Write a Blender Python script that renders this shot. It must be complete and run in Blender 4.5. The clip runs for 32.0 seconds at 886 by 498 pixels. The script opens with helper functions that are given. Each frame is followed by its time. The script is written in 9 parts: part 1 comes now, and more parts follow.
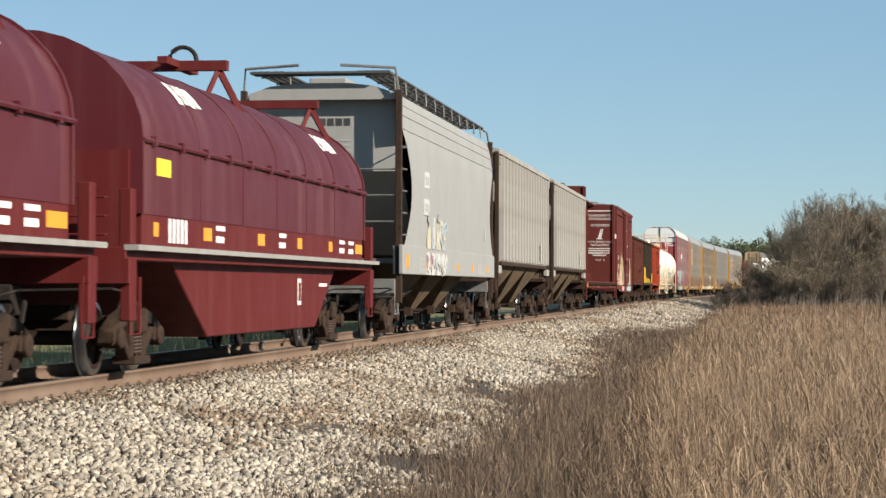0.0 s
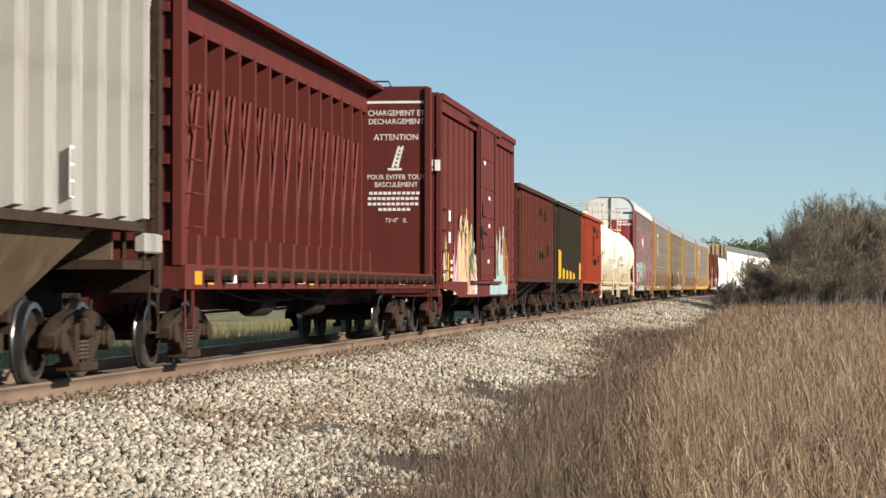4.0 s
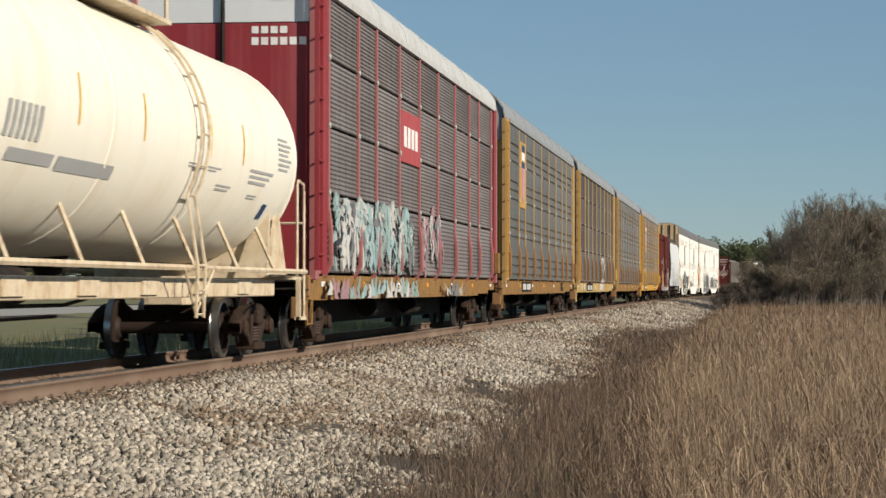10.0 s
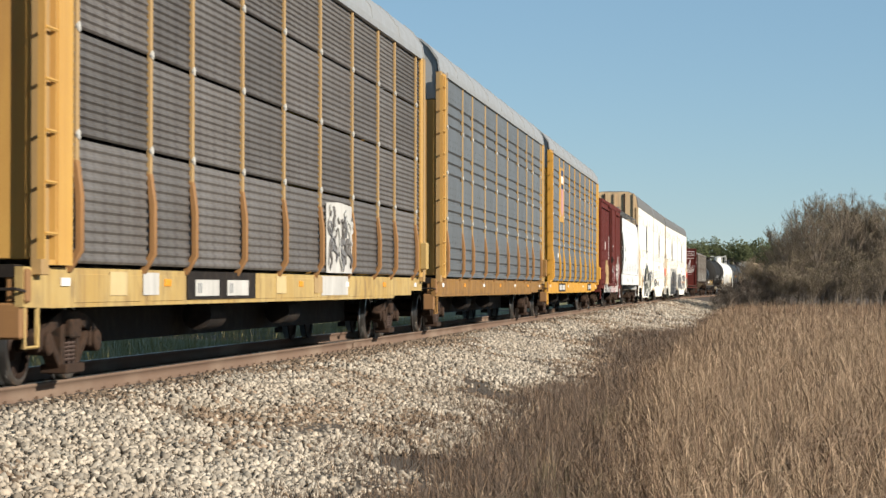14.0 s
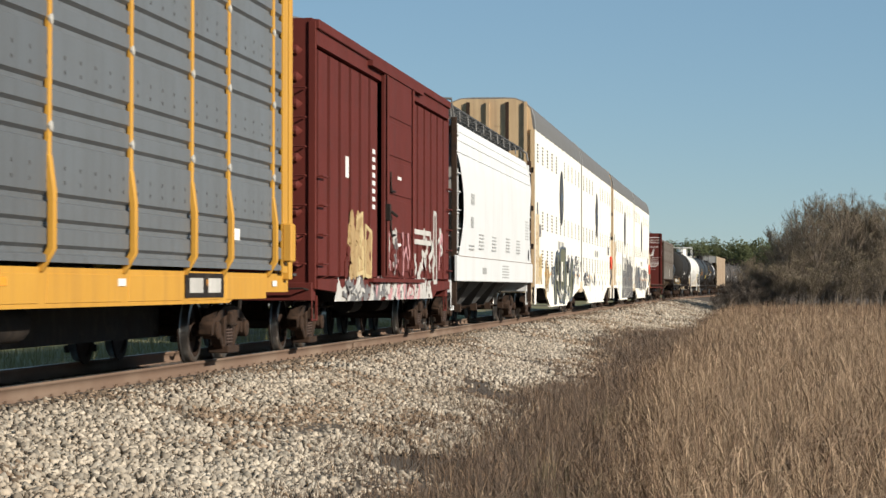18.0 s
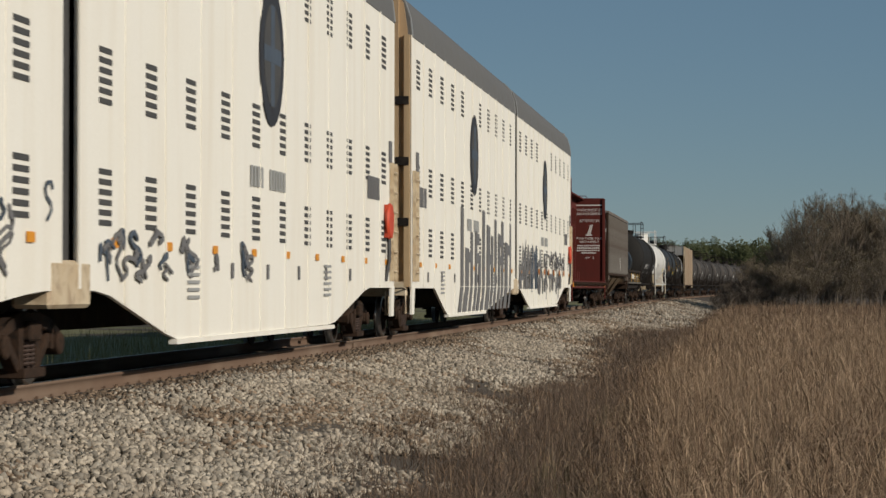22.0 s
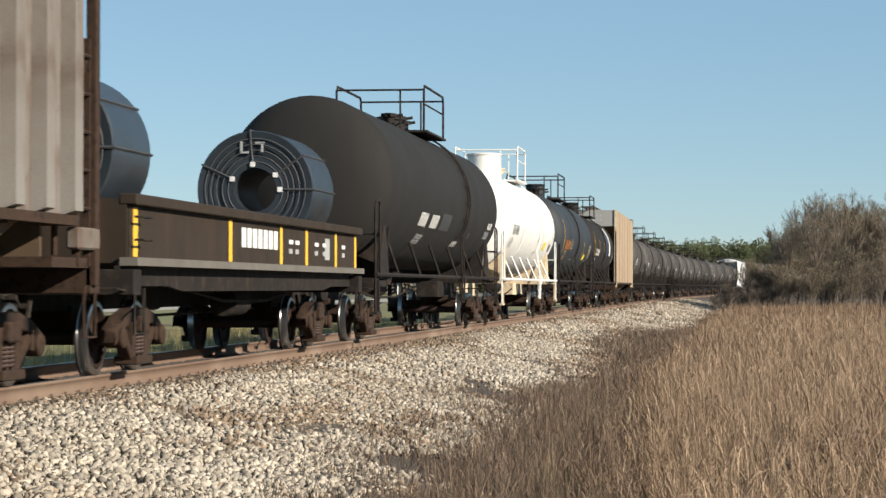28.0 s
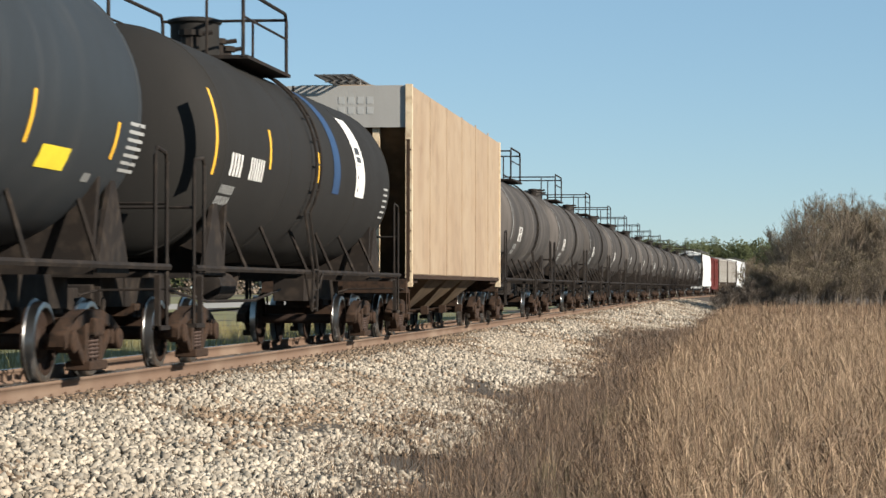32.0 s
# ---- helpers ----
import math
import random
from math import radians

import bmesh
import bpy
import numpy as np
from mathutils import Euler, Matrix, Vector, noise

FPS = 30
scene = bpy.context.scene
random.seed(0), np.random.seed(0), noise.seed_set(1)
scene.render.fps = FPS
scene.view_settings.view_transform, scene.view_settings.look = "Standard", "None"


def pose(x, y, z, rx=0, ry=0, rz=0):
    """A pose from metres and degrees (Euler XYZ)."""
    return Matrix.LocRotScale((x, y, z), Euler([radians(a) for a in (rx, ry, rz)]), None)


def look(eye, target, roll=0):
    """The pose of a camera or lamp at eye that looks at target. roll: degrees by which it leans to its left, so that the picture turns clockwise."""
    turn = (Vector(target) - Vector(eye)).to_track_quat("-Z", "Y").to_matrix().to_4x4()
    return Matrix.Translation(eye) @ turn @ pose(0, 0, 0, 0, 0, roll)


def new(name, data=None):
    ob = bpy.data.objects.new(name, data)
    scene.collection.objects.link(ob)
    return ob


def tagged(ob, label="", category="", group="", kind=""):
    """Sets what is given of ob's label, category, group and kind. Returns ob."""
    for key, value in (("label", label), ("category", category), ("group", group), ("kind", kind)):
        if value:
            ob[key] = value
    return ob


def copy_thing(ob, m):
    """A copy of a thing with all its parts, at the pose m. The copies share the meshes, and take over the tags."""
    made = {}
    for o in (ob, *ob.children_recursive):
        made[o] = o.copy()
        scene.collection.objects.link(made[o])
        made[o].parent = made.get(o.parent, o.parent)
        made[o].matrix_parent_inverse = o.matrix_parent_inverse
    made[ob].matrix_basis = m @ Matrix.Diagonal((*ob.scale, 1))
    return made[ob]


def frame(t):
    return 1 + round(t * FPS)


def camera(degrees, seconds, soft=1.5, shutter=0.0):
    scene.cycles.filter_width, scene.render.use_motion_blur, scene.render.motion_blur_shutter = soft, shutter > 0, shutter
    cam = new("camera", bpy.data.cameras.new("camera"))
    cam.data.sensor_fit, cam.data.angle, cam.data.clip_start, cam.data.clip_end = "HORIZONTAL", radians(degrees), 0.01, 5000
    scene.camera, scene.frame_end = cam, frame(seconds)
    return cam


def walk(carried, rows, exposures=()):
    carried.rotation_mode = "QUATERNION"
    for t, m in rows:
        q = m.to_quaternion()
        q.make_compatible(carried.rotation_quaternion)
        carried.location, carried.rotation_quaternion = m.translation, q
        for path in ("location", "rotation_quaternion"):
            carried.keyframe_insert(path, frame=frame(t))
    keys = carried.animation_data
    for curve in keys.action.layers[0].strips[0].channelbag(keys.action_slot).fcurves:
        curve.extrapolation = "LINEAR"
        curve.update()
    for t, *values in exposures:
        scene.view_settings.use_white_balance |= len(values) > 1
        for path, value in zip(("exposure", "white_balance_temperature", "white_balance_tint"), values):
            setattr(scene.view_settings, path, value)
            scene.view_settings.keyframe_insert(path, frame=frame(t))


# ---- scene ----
# The place: a single railway track that bends slightly to the right, a freight train that
# comes along it, a ballast bank, a field of dry grass, a clump of bare trees, woods and a road.
# x: to the right of the track, y: along it, z: above the rail heads.

cam = camera(21.12, 32.0, soft=1.5, shutter=0.14)
EYE = Vector((8.008, 0.0, 0.963))
YAW, PITCH = 0.12584, 0.01612
AIM = EYE + Vector((-math.sin(YAW) * math.cos(PITCH), math.cos(YAW) * math.cos(PITCH), math.sin(PITCH)))
walk(cam, [(0.0, look(EYE, AIM, 0.05)), (32.0, look(EYE, AIM, 0.05))],
     exposures=[(0.0, 0.83), (8.0, 0.78), (9.0, 0.08), (10.0, 0.30), (11.5, 0.73), (17.0, 0.73), (18.0, 0.53), (19.0, 0.33), (20.0, -0.14), (22.0, -0.38), (24.0, -0.13), (25.0, 0.03), (25.6, 0.43), (27.0, 0.83), (29.0, 0.83), (30.0, 0.43), (31.0, 0.73), (32.0, 0.88)])

# ---- daylight ----
SUN_TO = Vector((0.80, -0.41, 0.41)).normalized()
world = bpy.data.worlds.new("sky")
scene.world = world
world.use_nodes = True
wn = world.node_tree.nodes
sky = wn.new("ShaderNodeTexSky")
sky.sky_type = "NISHITA"
sky.sun_disc = False
sky.sun_elevation = math.asin(SUN_TO.z)
sky.sun_rotation = math.atan2(SUN_TO.x, SUN_TO.y)
sky.altitude = 2000
sky.air_density, sky.dust_density, sky.ozone_density = 1.0, 0.1, 1.5
tint = wn.new("ShaderNodeMix")
tint.data_type, tint.blend_type = "RGBA", "MULTIPLY"
tint.inputs[0].default_value, tint.inputs[7].default_value = 1.0, (0.90, 0.955, 1.02, 1)
haze = wn.new("ShaderNodeMix")
haze.data_type = "RGBA"
haze.inputs[0].default_value, haze.inputs[7].default_value = 0.45, (2.85, 5.05, 6.65, 1)
world.node_tree.links.new(sky.outputs[0], tint.inputs[6])
world.node_tree.links.new(tint.outputs[2], haze.inputs[6])
world.node_tree.links.new(haze.outputs[2], wn["Background"].inputs[0])
wn["Background"].inputs[1].default_value = 0.058
sun = new("sun", bpy.data.lights.new("sun", "SUN"))
sun.data.energy, sun.data.angle, sun.data.color = 5.0, radians(0.53), (1.0, 0.92, 0.80)
sun.matrix_world = look(SUN_TO * 60, (0, 0, 0))

# ---- track line and the train's way along it ----
BEND, BEND_A, BEND_B, RAIL_Z = 0.00045407, 105.6, 300.8, -0.026
LINE_S = np.arange(-60.0, 1300.0, 1.0)
LINE_K = np.clip((LINE_S - BEND_A) / (BEND_B - BEND_A), 0, 1) * BEND * (LINE_S < 800)
LINE_T = np.cumsum(LINE_K) - LINE_K
LINE_X = np.concatenate([[0], np.cumsum(np.sin(LINE_T + LINE_K / 2))[:-1]])
LINE_Y = np.concatenate([[0], np.cumsum(np.cos(LINE_T + LINE_K / 2))[:-1]])
LINE_Y -= np.interp(0, LINE_S, LINE_Y)


def on_track(s, r=0.0):
    """The place beside the track's centre line at s metres, r metres to its right, and its heading."""
    th = np.interp(s, LINE_S, LINE_T)
    return np.interp(s, LINE_S, LINE_X) + r * np.cos(th), np.interp(s, LINE_S, LINE_Y) - r * np.sin(th), th


def way(t):
    """How far the train has come at t seconds, against its place at 16 s."""
    u = t - 16.0
    w = u / 10
    return 18.45815 * u + 0.00632 * u * u - 2.2559 * w ** 3 + 0.32974 * w ** 4 + 0.70567 * w ** 5


# ---- meshes ----
class Geo:
    """Vertices and faces gathered for one mesh."""

    def __init__(self):
        self.v, self.f = [], []

    def add(self, v, f):
        n = len(self.v)
        self.v += [tuple(p) for p in v]
        self.f += [tuple(n + i for i in q) for q in f]
        return self

    def box(self, x0, x1, y0, y1, z0, z1):
        return self.add([(x, y, z) for x in (x0, x1) for y in (y0, y1) for z in (z0, z1)],
                        [(0, 1, 3, 2), (4, 6, 7, 5), (0, 4, 5, 1), (2, 3, 7, 6), (0, 2, 6, 4), (1, 5, 7, 3)])

    def prism(self, prof, y0, y1):
        """A profile in x, z drawn out along y."""
        n = len(prof)
        return self.add([(x, y0, z) for x, z in prof] + [(x, y1, z) for x, z in prof],
                        [(i, (i + 1) % n, n + (i + 1) % n, n + i) for i in range(n)] + [tuple(range(n))[::-1], tuple(range(n, 2 * n))])

    def plate(self, prof, x0, x1):
        """A profile in y, z drawn out along x."""
        n = len(prof)
        return self.add([(x0, y, z) for y, z in prof] + [(x1, y, z) for y, z in prof],
                        [(i, (i + 1) % n, n + (i + 1) % n, n + i) for i in range(n)] + [tuple(range(n))[::-1], tuple(range(n, 2 * n))])

    def tube(self, pts, r, n=6, closed=False):
        pts = [Vector(p) for p in pts]
        m = len(pts)
        v = []
        for i, p in enumerate(pts):
            a, b = pts[max(i - 1, 0)], pts[min(i + 1, m - 1)]
            if closed:
                a, b = pts[i - 1], pts[(i + 1) % m]
            d = (b - a).normalized()
            u = d.cross(Vector((0, 0, 1)) if abs(d.z) < 0.9 else Vector((1, 0, 0))).normalized()
            w = d.cross(u)
            v += [p + (u * math.cos(2 * math.pi * k / n) + w * math.sin(2 * math.pi * k / n)) * r for k in range(n)]
        f = []
        for i in range(m if closed else m - 1):
            j = (i + 1) % m
            f += [(i * n + k, i * n + (k + 1) % n, j * n + (k + 1) % n, j * n + k) for k in range(n)]
        if not closed:
            f += [tuple(range(n))[::-1], tuple(range((m - 1) * n, m * n))]
        return self.add(v, f)

    def turned(self, prof, axis="y", x=0.0, y=0.0, z=0.0, n=24, a0=0.0, a1=2 * math.pi, cap=True):
        """A profile of (place along the axis, radius) turned round it."""
        full = a1 - a0 > 6.28
        m = n if full else n + 1
        v = []
        for p, r in prof:
            for k in range(m):
                a = a0 + (a1 - a0) * k / n
                c, s = r * math.cos(a), r * math.sin(a)
                v.append((x + c, y + p, z + s) if axis == "y" else (x + p, y + c, z + s) if axis == "x" else (x + c, y + s, z + p))
        f = []
        for i in range(len(prof) - 1):
            for k in range(n):
                k2 = (k + 1) % m
                f.append((i * m + k, i * m + k2, (i + 1) * m + k2, (i + 1) * m + k))
        if full and cap:
            if prof[0][1] > 1e-4:
                f.append(tuple(range(m)))
            if prof[-1][1] > 1e-4:
                f.append(tuple(range((len(prof) - 1) * m, len(prof) * m)))
        return self.add(v, f)

    def both(self):
        """Add the mirror image across x = 0."""
        n = len(self.v)
        self.v += [(-x, y, z) for x, y, z in self.v]
        self.f += [tuple(n + i for i in reversed(q)) for q in self.f]
        return self

    def ends(self):
        """Add the mirror image across y = 0."""
        n = len(self.v)
        self.v += [(x, -y, z) for x, y, z in self.v]
        self.f += [tuple(n + i for i in reversed(q)) for q in self.f]
        return self

    def mesh(self, name, material, bevel=0.0, sharp=35):
        me = bpy.data.meshes.new(name)
        bm = bmesh.new()
        vs = [bm.verts.new(p) for p in self.v]
        for q in self.f:
            try:
                bm.faces.new([vs[i] for i in q])
            except ValueError:
                pass
        bmesh.ops.remove_doubles(bm, verts=bm.verts[:], dist=0.0004)
        bmesh.ops.recalc_face_normals(bm, faces=bm.faces[:])
        if bevel:
            ed = [e for e in bm.edges if len(e.link_faces) == 2 and e.calc_face_angle(0) > 0.6]
            bmesh.ops.bevel(bm, geom=ed, offset=bevel, segments=1, affect="EDGES", clamp_overlap=True)
        bm.to_mesh(me)
        bm.free()
        me.polygons.foreach_set("use_smooth", [True] * len(me.polygons))
        me.set_sharp_from_angle(angle=radians(sharp))
        me.materials.append(material)
        return me


def part(name, geo, material, parent, label="", bevel=0.0, at=None, sharp=35):
    me = geo if isinstance(geo, bpy.types.Mesh) else geo.mesh(name, material, bevel, sharp)
    ob = new(name, me)
    ob.parent = parent
    if at is not None:
        ob.location = at
    if label:
        ob["label"] = label
    return ob


def thing(name, label, category, group="", kind=""):
    return tagged(new(name), label, category, group, kind)


def big_mesh(name, verts, faces, material, smooth=False):
    """A mesh from arrays: verts (n, 3), faces (m, 3 or 4)."""
    me = bpy.data.meshes.new(name)
    verts = np.asarray(verts, dtype=np.float32)
    faces = np.asarray(faces, dtype=np.int32)
    m, k = faces.shape
    me.vertices.add(len(verts))
    me.vertices.foreach_set("co", verts.ravel())
    me.loops.add(m * k)
    me.loops.foreach_set("vertex_index", faces.ravel())
    me.polygons.add(m)
    me.polygons.foreach_set("loop_start", np.arange(0, m * k, k, dtype=np.int32))
    if smooth:
        me.polygons.foreach_set("use_smooth", np.ones(m, dtype=bool))
    me.update(calc_edges=True)
    me.materials.append(material)
    return me
# ---- materials ----
def shade(name, colour, rough=0.6, metal=0.0, second=None, scale=2.0, amount=0.5, streak=None, streak_amount=0.0, streak_scale=5.0,
          grime=None, grime_amount=0.0, bump=0.25, grain=60.0, coords="Object", island=0.0, rand=0.0, spec=0.35, stretch=(1, 1, 1)):
    """A surface with broad variation towards a second colour, upright run-down streaks, blotches of grime and fine relief."""
    m = bpy.data.materials.new(name)
    m.use_nodes = True
    nt = m.node_tree
    nd, ln = nt.nodes, nt.links
    bsdf = nd["Principled BSDF"]
    tc = nd.new("ShaderNodeTexCoord")
    mp = nd.new("ShaderNodeMapping")
    mp.inputs["Scale"].default_value = stretch
    ln.new(tc.outputs[coords], mp.inputs[0])

    def noise_tex(sc, detail=5.0, scl=None):
        n = nd.new("ShaderNodeTexNoise")
        n.inputs["Scale"].default_value = sc
        n.inputs["Detail"].default_value = detail
        src = mp
        if scl:
            src = nd.new("ShaderNodeMapping")
            src.inputs["Scale"].default_value = scl
            ln.new(tc.outputs[coords], src.inputs[0])
        ln.new(src.outputs[0], n.inputs["Vector"])
        return n.outputs["Fac"]

    def ramp(fac, lo, hi, top=1.0):
        r = nd.new("ShaderNodeMapRange")
        r.inputs[1].default_value, r.inputs[2].default_value, r.inputs[4].default_value = lo, hi, top
        ln.new(fac, r.inputs[0])
        return r.outputs[0]

    def mix(fac, a, b, kind="MIX"):
        x = nd.new("ShaderNodeMix")
        x.data_type, x.blend_type = "RGBA", kind
        for sock, val in ((x.inputs[0], fac), (x.inputs[6], a), (x.inputs[7], b)):
            if isinstance(val, (tuple, list)):
                sock.default_value = (*val[:3], 1)
            elif isinstance(val, float):
                sock.default_value = val
            else:
                ln.new(val, sock)
        return x.outputs[2]

    if second is None:
        second = tuple(c * 0.72 for c in colour)
    broad = noise_tex(scale)
    fine = noise_tex(grain)
    col = mix(ramp(broad, 0.35, 0.7, amount), colour, second)
    col = mix(ramp(fine, 0.3, 0.75, 0.35), col, tuple(c * 0.8 for c in second))
    if streak:
        st = noise_tex(1.0, 4.0, (streak_scale, streak_scale, 0.22))
        col = mix(ramp(st, 0.48, 0.72, streak_amount), col, streak)
    if grime:
        gr = noise_tex(scale * 2.6, 6.0)
        col = mix(ramp(gr, 0.5, 0.68, grime_amount), col, grime)
    if rand or island:
        if rand:
            src = nd.new("ShaderNodeObjectInfo").outputs["Random"]
        else:
            src = nd.new("ShaderNodeNewGeometry").outputs["Random Per Island"]
        hv = nd.new("ShaderNodeHueSaturation")
        ln.new(ramp(src, 0.0, 1.0), hv.inputs["Value"])
        k = rand or island
        hv.inputs["Value"].links[0].from_node.inputs[3].default_value = 1 - k
        hv.inputs["Value"].links[0].from_node.inputs[4].default_value = 1 + k
        ln.new(col, hv.inputs["Color"])
        col = hv.outputs[0]
    ln.new(col, bsdf.inputs["Base Color"])
    rr = nd.new("ShaderNodeMapRange")
    rr.inputs[3].default_value, rr.inputs[4].default_value = max(rough - 0.12, 0.05), min(rough + 0.18, 1)
    ln.new(broad, rr.inputs[0])
    ln.new(rr.outputs[0], bsdf.inputs["Roughness"])
    bsdf.inputs["Metallic"].default_value = metal
    bsdf.inputs["Specular IOR Level"].default_value = spec
    if bump:
        b = nd.new("ShaderNodeBump")
        b.inputs["Strength"].default_value = bump
        b.inputs["Distance"].default_value = 0.01
        ln.new(fine, b.inputs["Height"])
        ln.new(b.outputs[0], bsdf.inputs["Normal"])
    return m


RUST = (0.12, 0.05, 0.025)
DUST = (0.20, 0.15, 0.11)
M = {}
M["steel_dark"] = shade("dark_steel", (0.011, 0.009, 0.008), 0.8, second=(0.024, 0.017, 0.013), grime=(0.10, 0.075, 0.055), grime_amount=0.2, spec=0.2)
M["truck"] = shade("cast_steel", (0.030, 0.018, 0.012), 0.88, second=(0.055, 0.030, 0.018), scale=5, grime=(0.008, 0.007, 0.006), grime_amount=0.7, spec=0.2)
M["spring"] = shade("spring_steel", (0.07, 0.042, 0.032), 0.7, second=(0.035, 0.025, 0.021))
M["wheel"] = shade("wheel_steel", (0.022, 0.015, 0.012), 0.65, metal=0.2, second=(0.045, 0.026, 0.018), spec=0.2)
M["tread"] = shade("polished_tread", (0.42, 0.41, 0.40), 0.28, metal=1.0, bump=0.05)
M["rail"] = shade("rusty_rail", (0.165, 0.11, 0.078), 0.85, second=(0.105, 0.066, 0.047), scale=0.15, grime=(0.225, 0.168, 0.123), grime_amount=0.6, spec=0.15)
M["rail_top"] = shade("worn_rail_head", (0.55, 0.53, 0.50), 0.3, metal=1.0, bump=0.03)
M["tie"] = shade("weathered_tie", (0.10, 0.08, 0.065), 0.95, second=(0.05, 0.04, 0.035), rand=0.25, stretch=(1, 6, 1))
# Bed under the stones, far darker than limestone: paints the shade in their gaps.
M["ballast"] = shade("gap_shade_ballast", (0.085, 0.068, 0.052), 0.95, second=(0.055, 0.043, 0.032), scale=0.6, grime=(0.036, 0.028, 0.021), grime_amount=0.5, bump=1.0, grain=22)
M["stone"] = shade("limestone", (0.365, 0.318, 0.255), 0.92, second=(0.245, 0.198, 0.147), scale=0.35, amount=0.8, island=0.5, bump=0.4)
M["stone_tan"] = shade("stained_limestone", (0.215, 0.155, 0.105), 0.94, second=(0.14, 0.10, 0.068), scale=0.5, amount=0.8, island=0.5, bump=0.4)
M["stone_one"] = shade("limestone_piece", (0.32, 0.285, 0.235), 0.92, second=(0.20, 0.17, 0.13), scale=3, rand=0.4, bump=0.4)
M["soil"] = shade("field_soil", (0.060, 0.043, 0.031), 0.97, second=(0.085, 0.062, 0.043), scale=0.25, grime=(0.05, 0.037, 0.027), grime_amount=0.5, grain=12, bump=0.8)
M["maroon"] = shade("maroon_paint", (0.098, 0.011, 0.010), 0.6, second=(0.075, 0.010, 0.009), streak=(0.12, 0.035, 0.028), streak_amount=0.4, spec=0.2)
M["oxide"] = shade("oxide_red_paint", (0.105, 0.019, 0.014), 0.7, second=(0.082, 0.016, 0.012), scale=0.8, streak=(0.05, 0.013, 0.010), streak_amount=0.5, streak_scale=3, grime=(0.06, 0.018, 0.013), grime_amount=0.3, spec=0.2)
M["brown"] = shade("brown_paint", (0.058, 0.019, 0.013), 0.8, second=(0.046, 0.02, 0.015), streak=(0.030, 0.011, 0.008), streak_amount=0.6, streak_scale=3.5, grime=(0.042, 0.022, 0.016), grime_amount=0.4, spec=0.15)
# Brighter, redder copy of the brown: sun caught by the ribs, painted in.
M["brown_rib"] = shade("sunlit_red_rib", (0.105, 0.027, 0.016), 0.75, second=(0.075, 0.022, 0.014), streak=(0.05, 0.018, 0.012), streak_amount=0.5, spec=0.2)
M["olive"] = shade("dark_olive_paint", (0.030, 0.023, 0.014), 0.75, streak=(0.05, 0.030, 0.018), streak_amount=0.3, spec=0.2)
M["orange"] = shade("orange_paint", (0.27, 0.036, 0.011), 0.65, second=(0.22, 0.03, 0.01), streak=(0.14, 0.025, 0.012), streak_amount=0.5, streak_scale=3, grime=(0.11, 0.03, 0.016), grime_amount=0.35, spec=0.25)
M["cream"] = shade("cream_paint", (0.33, 0.25, 0.17), 0.7, second=(0.28, 0.20, 0.13), scale=0.9, amount=0.7, streak=(0.18, 0.11, 0.068), streak_amount=0.4, streak_scale=0.8, grime=(0.17, 0.11, 0.07), grime_amount=0.35)
M["yellow"] = shade("yellow_paint", (0.47, 0.275, 0.07), 0.6, second=(0.40, 0.215, 0.055), scale=0.7, amount=0.8, streak=(0.25, 0.125, 0.05), streak_amount=0.5)
M["galv"] = shade("galvanised_sheet", (0.178, 0.169, 0.152), 0.5, metal=0.35, second=(0.112, 0.102, 0.089), scale=1.2, streak=(0.076, 0.067, 0.059), streak_amount=0.45, rand=0.12)
M["grass"] = shade("dry_grass", (0.205, 0.128, 0.078), 0.9, second=(0.125, 0.082, 0.053), scale=0.45, amount=0.8, island=0.5, bump=0)
M["bark"] = shade("grey_bark", (0.20, 0.165, 0.135), 0.9, second=(0.12, 0.10, 0.08), scale=8)
M["green"] = shade("green_field", (0.13, 0.13, 0.05), 0.95, second=(0.20, 0.16, 0.08), scale=0.1, grain=6, bump=0.6)
M["road"] = shade("pale_road", (0.34, 0.31, 0.27), 0.95, second=(0.26, 0.24, 0.21), scale=0.3)
M["hood"] = shade("weathered_maroon_hood", (0.082, 0.011, 0.015), 0.48, second=(0.068, 0.009, 0.012), scale=0.8, amount=0.7, streak=(0.13, 0.05, 0.045), streak_amount=0.5, streak_scale=3.0, spec=0.3)
M["walk"] = shade("grey_walkway", (0.28, 0.27, 0.25), 0.75, second=(0.18, 0.165, 0.15))
M["ledge"] = shade("dusty_ledge", (0.13, 0.118, 0.10), 0.85, second=(0.07, 0.06, 0.05), scale=1.5)
M["roof_white"] = shade("dull_white_roof", (0.47, 0.465, 0.45), 0.6, second=(0.38, 0.37, 0.35), scale=0.8, streak=(0.25, 0.22, 0.19), streak_amount=0.4)
M["reflector"] = shade("amber_reflector", (0.75, 0.30, 0.02), 0.35, bump=0)
M["ink_white"] = shade("white_lettering", (0.72, 0.71, 0.68), 0.6, second=(0.6, 0.58, 0.54), grime=(0.4, 0.3, 0.26), grime_amount=0.3, bump=0)
M["ink_black"] = shade("black_lettering", (0.03, 0.03, 0.032), 0.6, second=(0.07, 0.07, 0.07), bump=0)
M["ink_grey"] = shade("grey_lettering", (0.28, 0.28, 0.27), 0.6, second=(0.36, 0.36, 0.35), bump=0)
M["ink_yellow"] = shade("yellow_stripe", (0.72, 0.42, 0.03), 0.5, second=(0.6, 0.32, 0.03), bump=0)
M["placard"] = shade("yellow_placard", (0.78, 0.60, 0.04), 0.5, bump=0)
M["dust_chute"] = shade("dusty_chute", (0.115, 0.078, 0.046), 0.9, second=(0.062, 0.043, 0.028), scale=1.0, amount=0.9, grime=(0.17, 0.13, 0.088), grime_amount=0.4, spec=0.15)
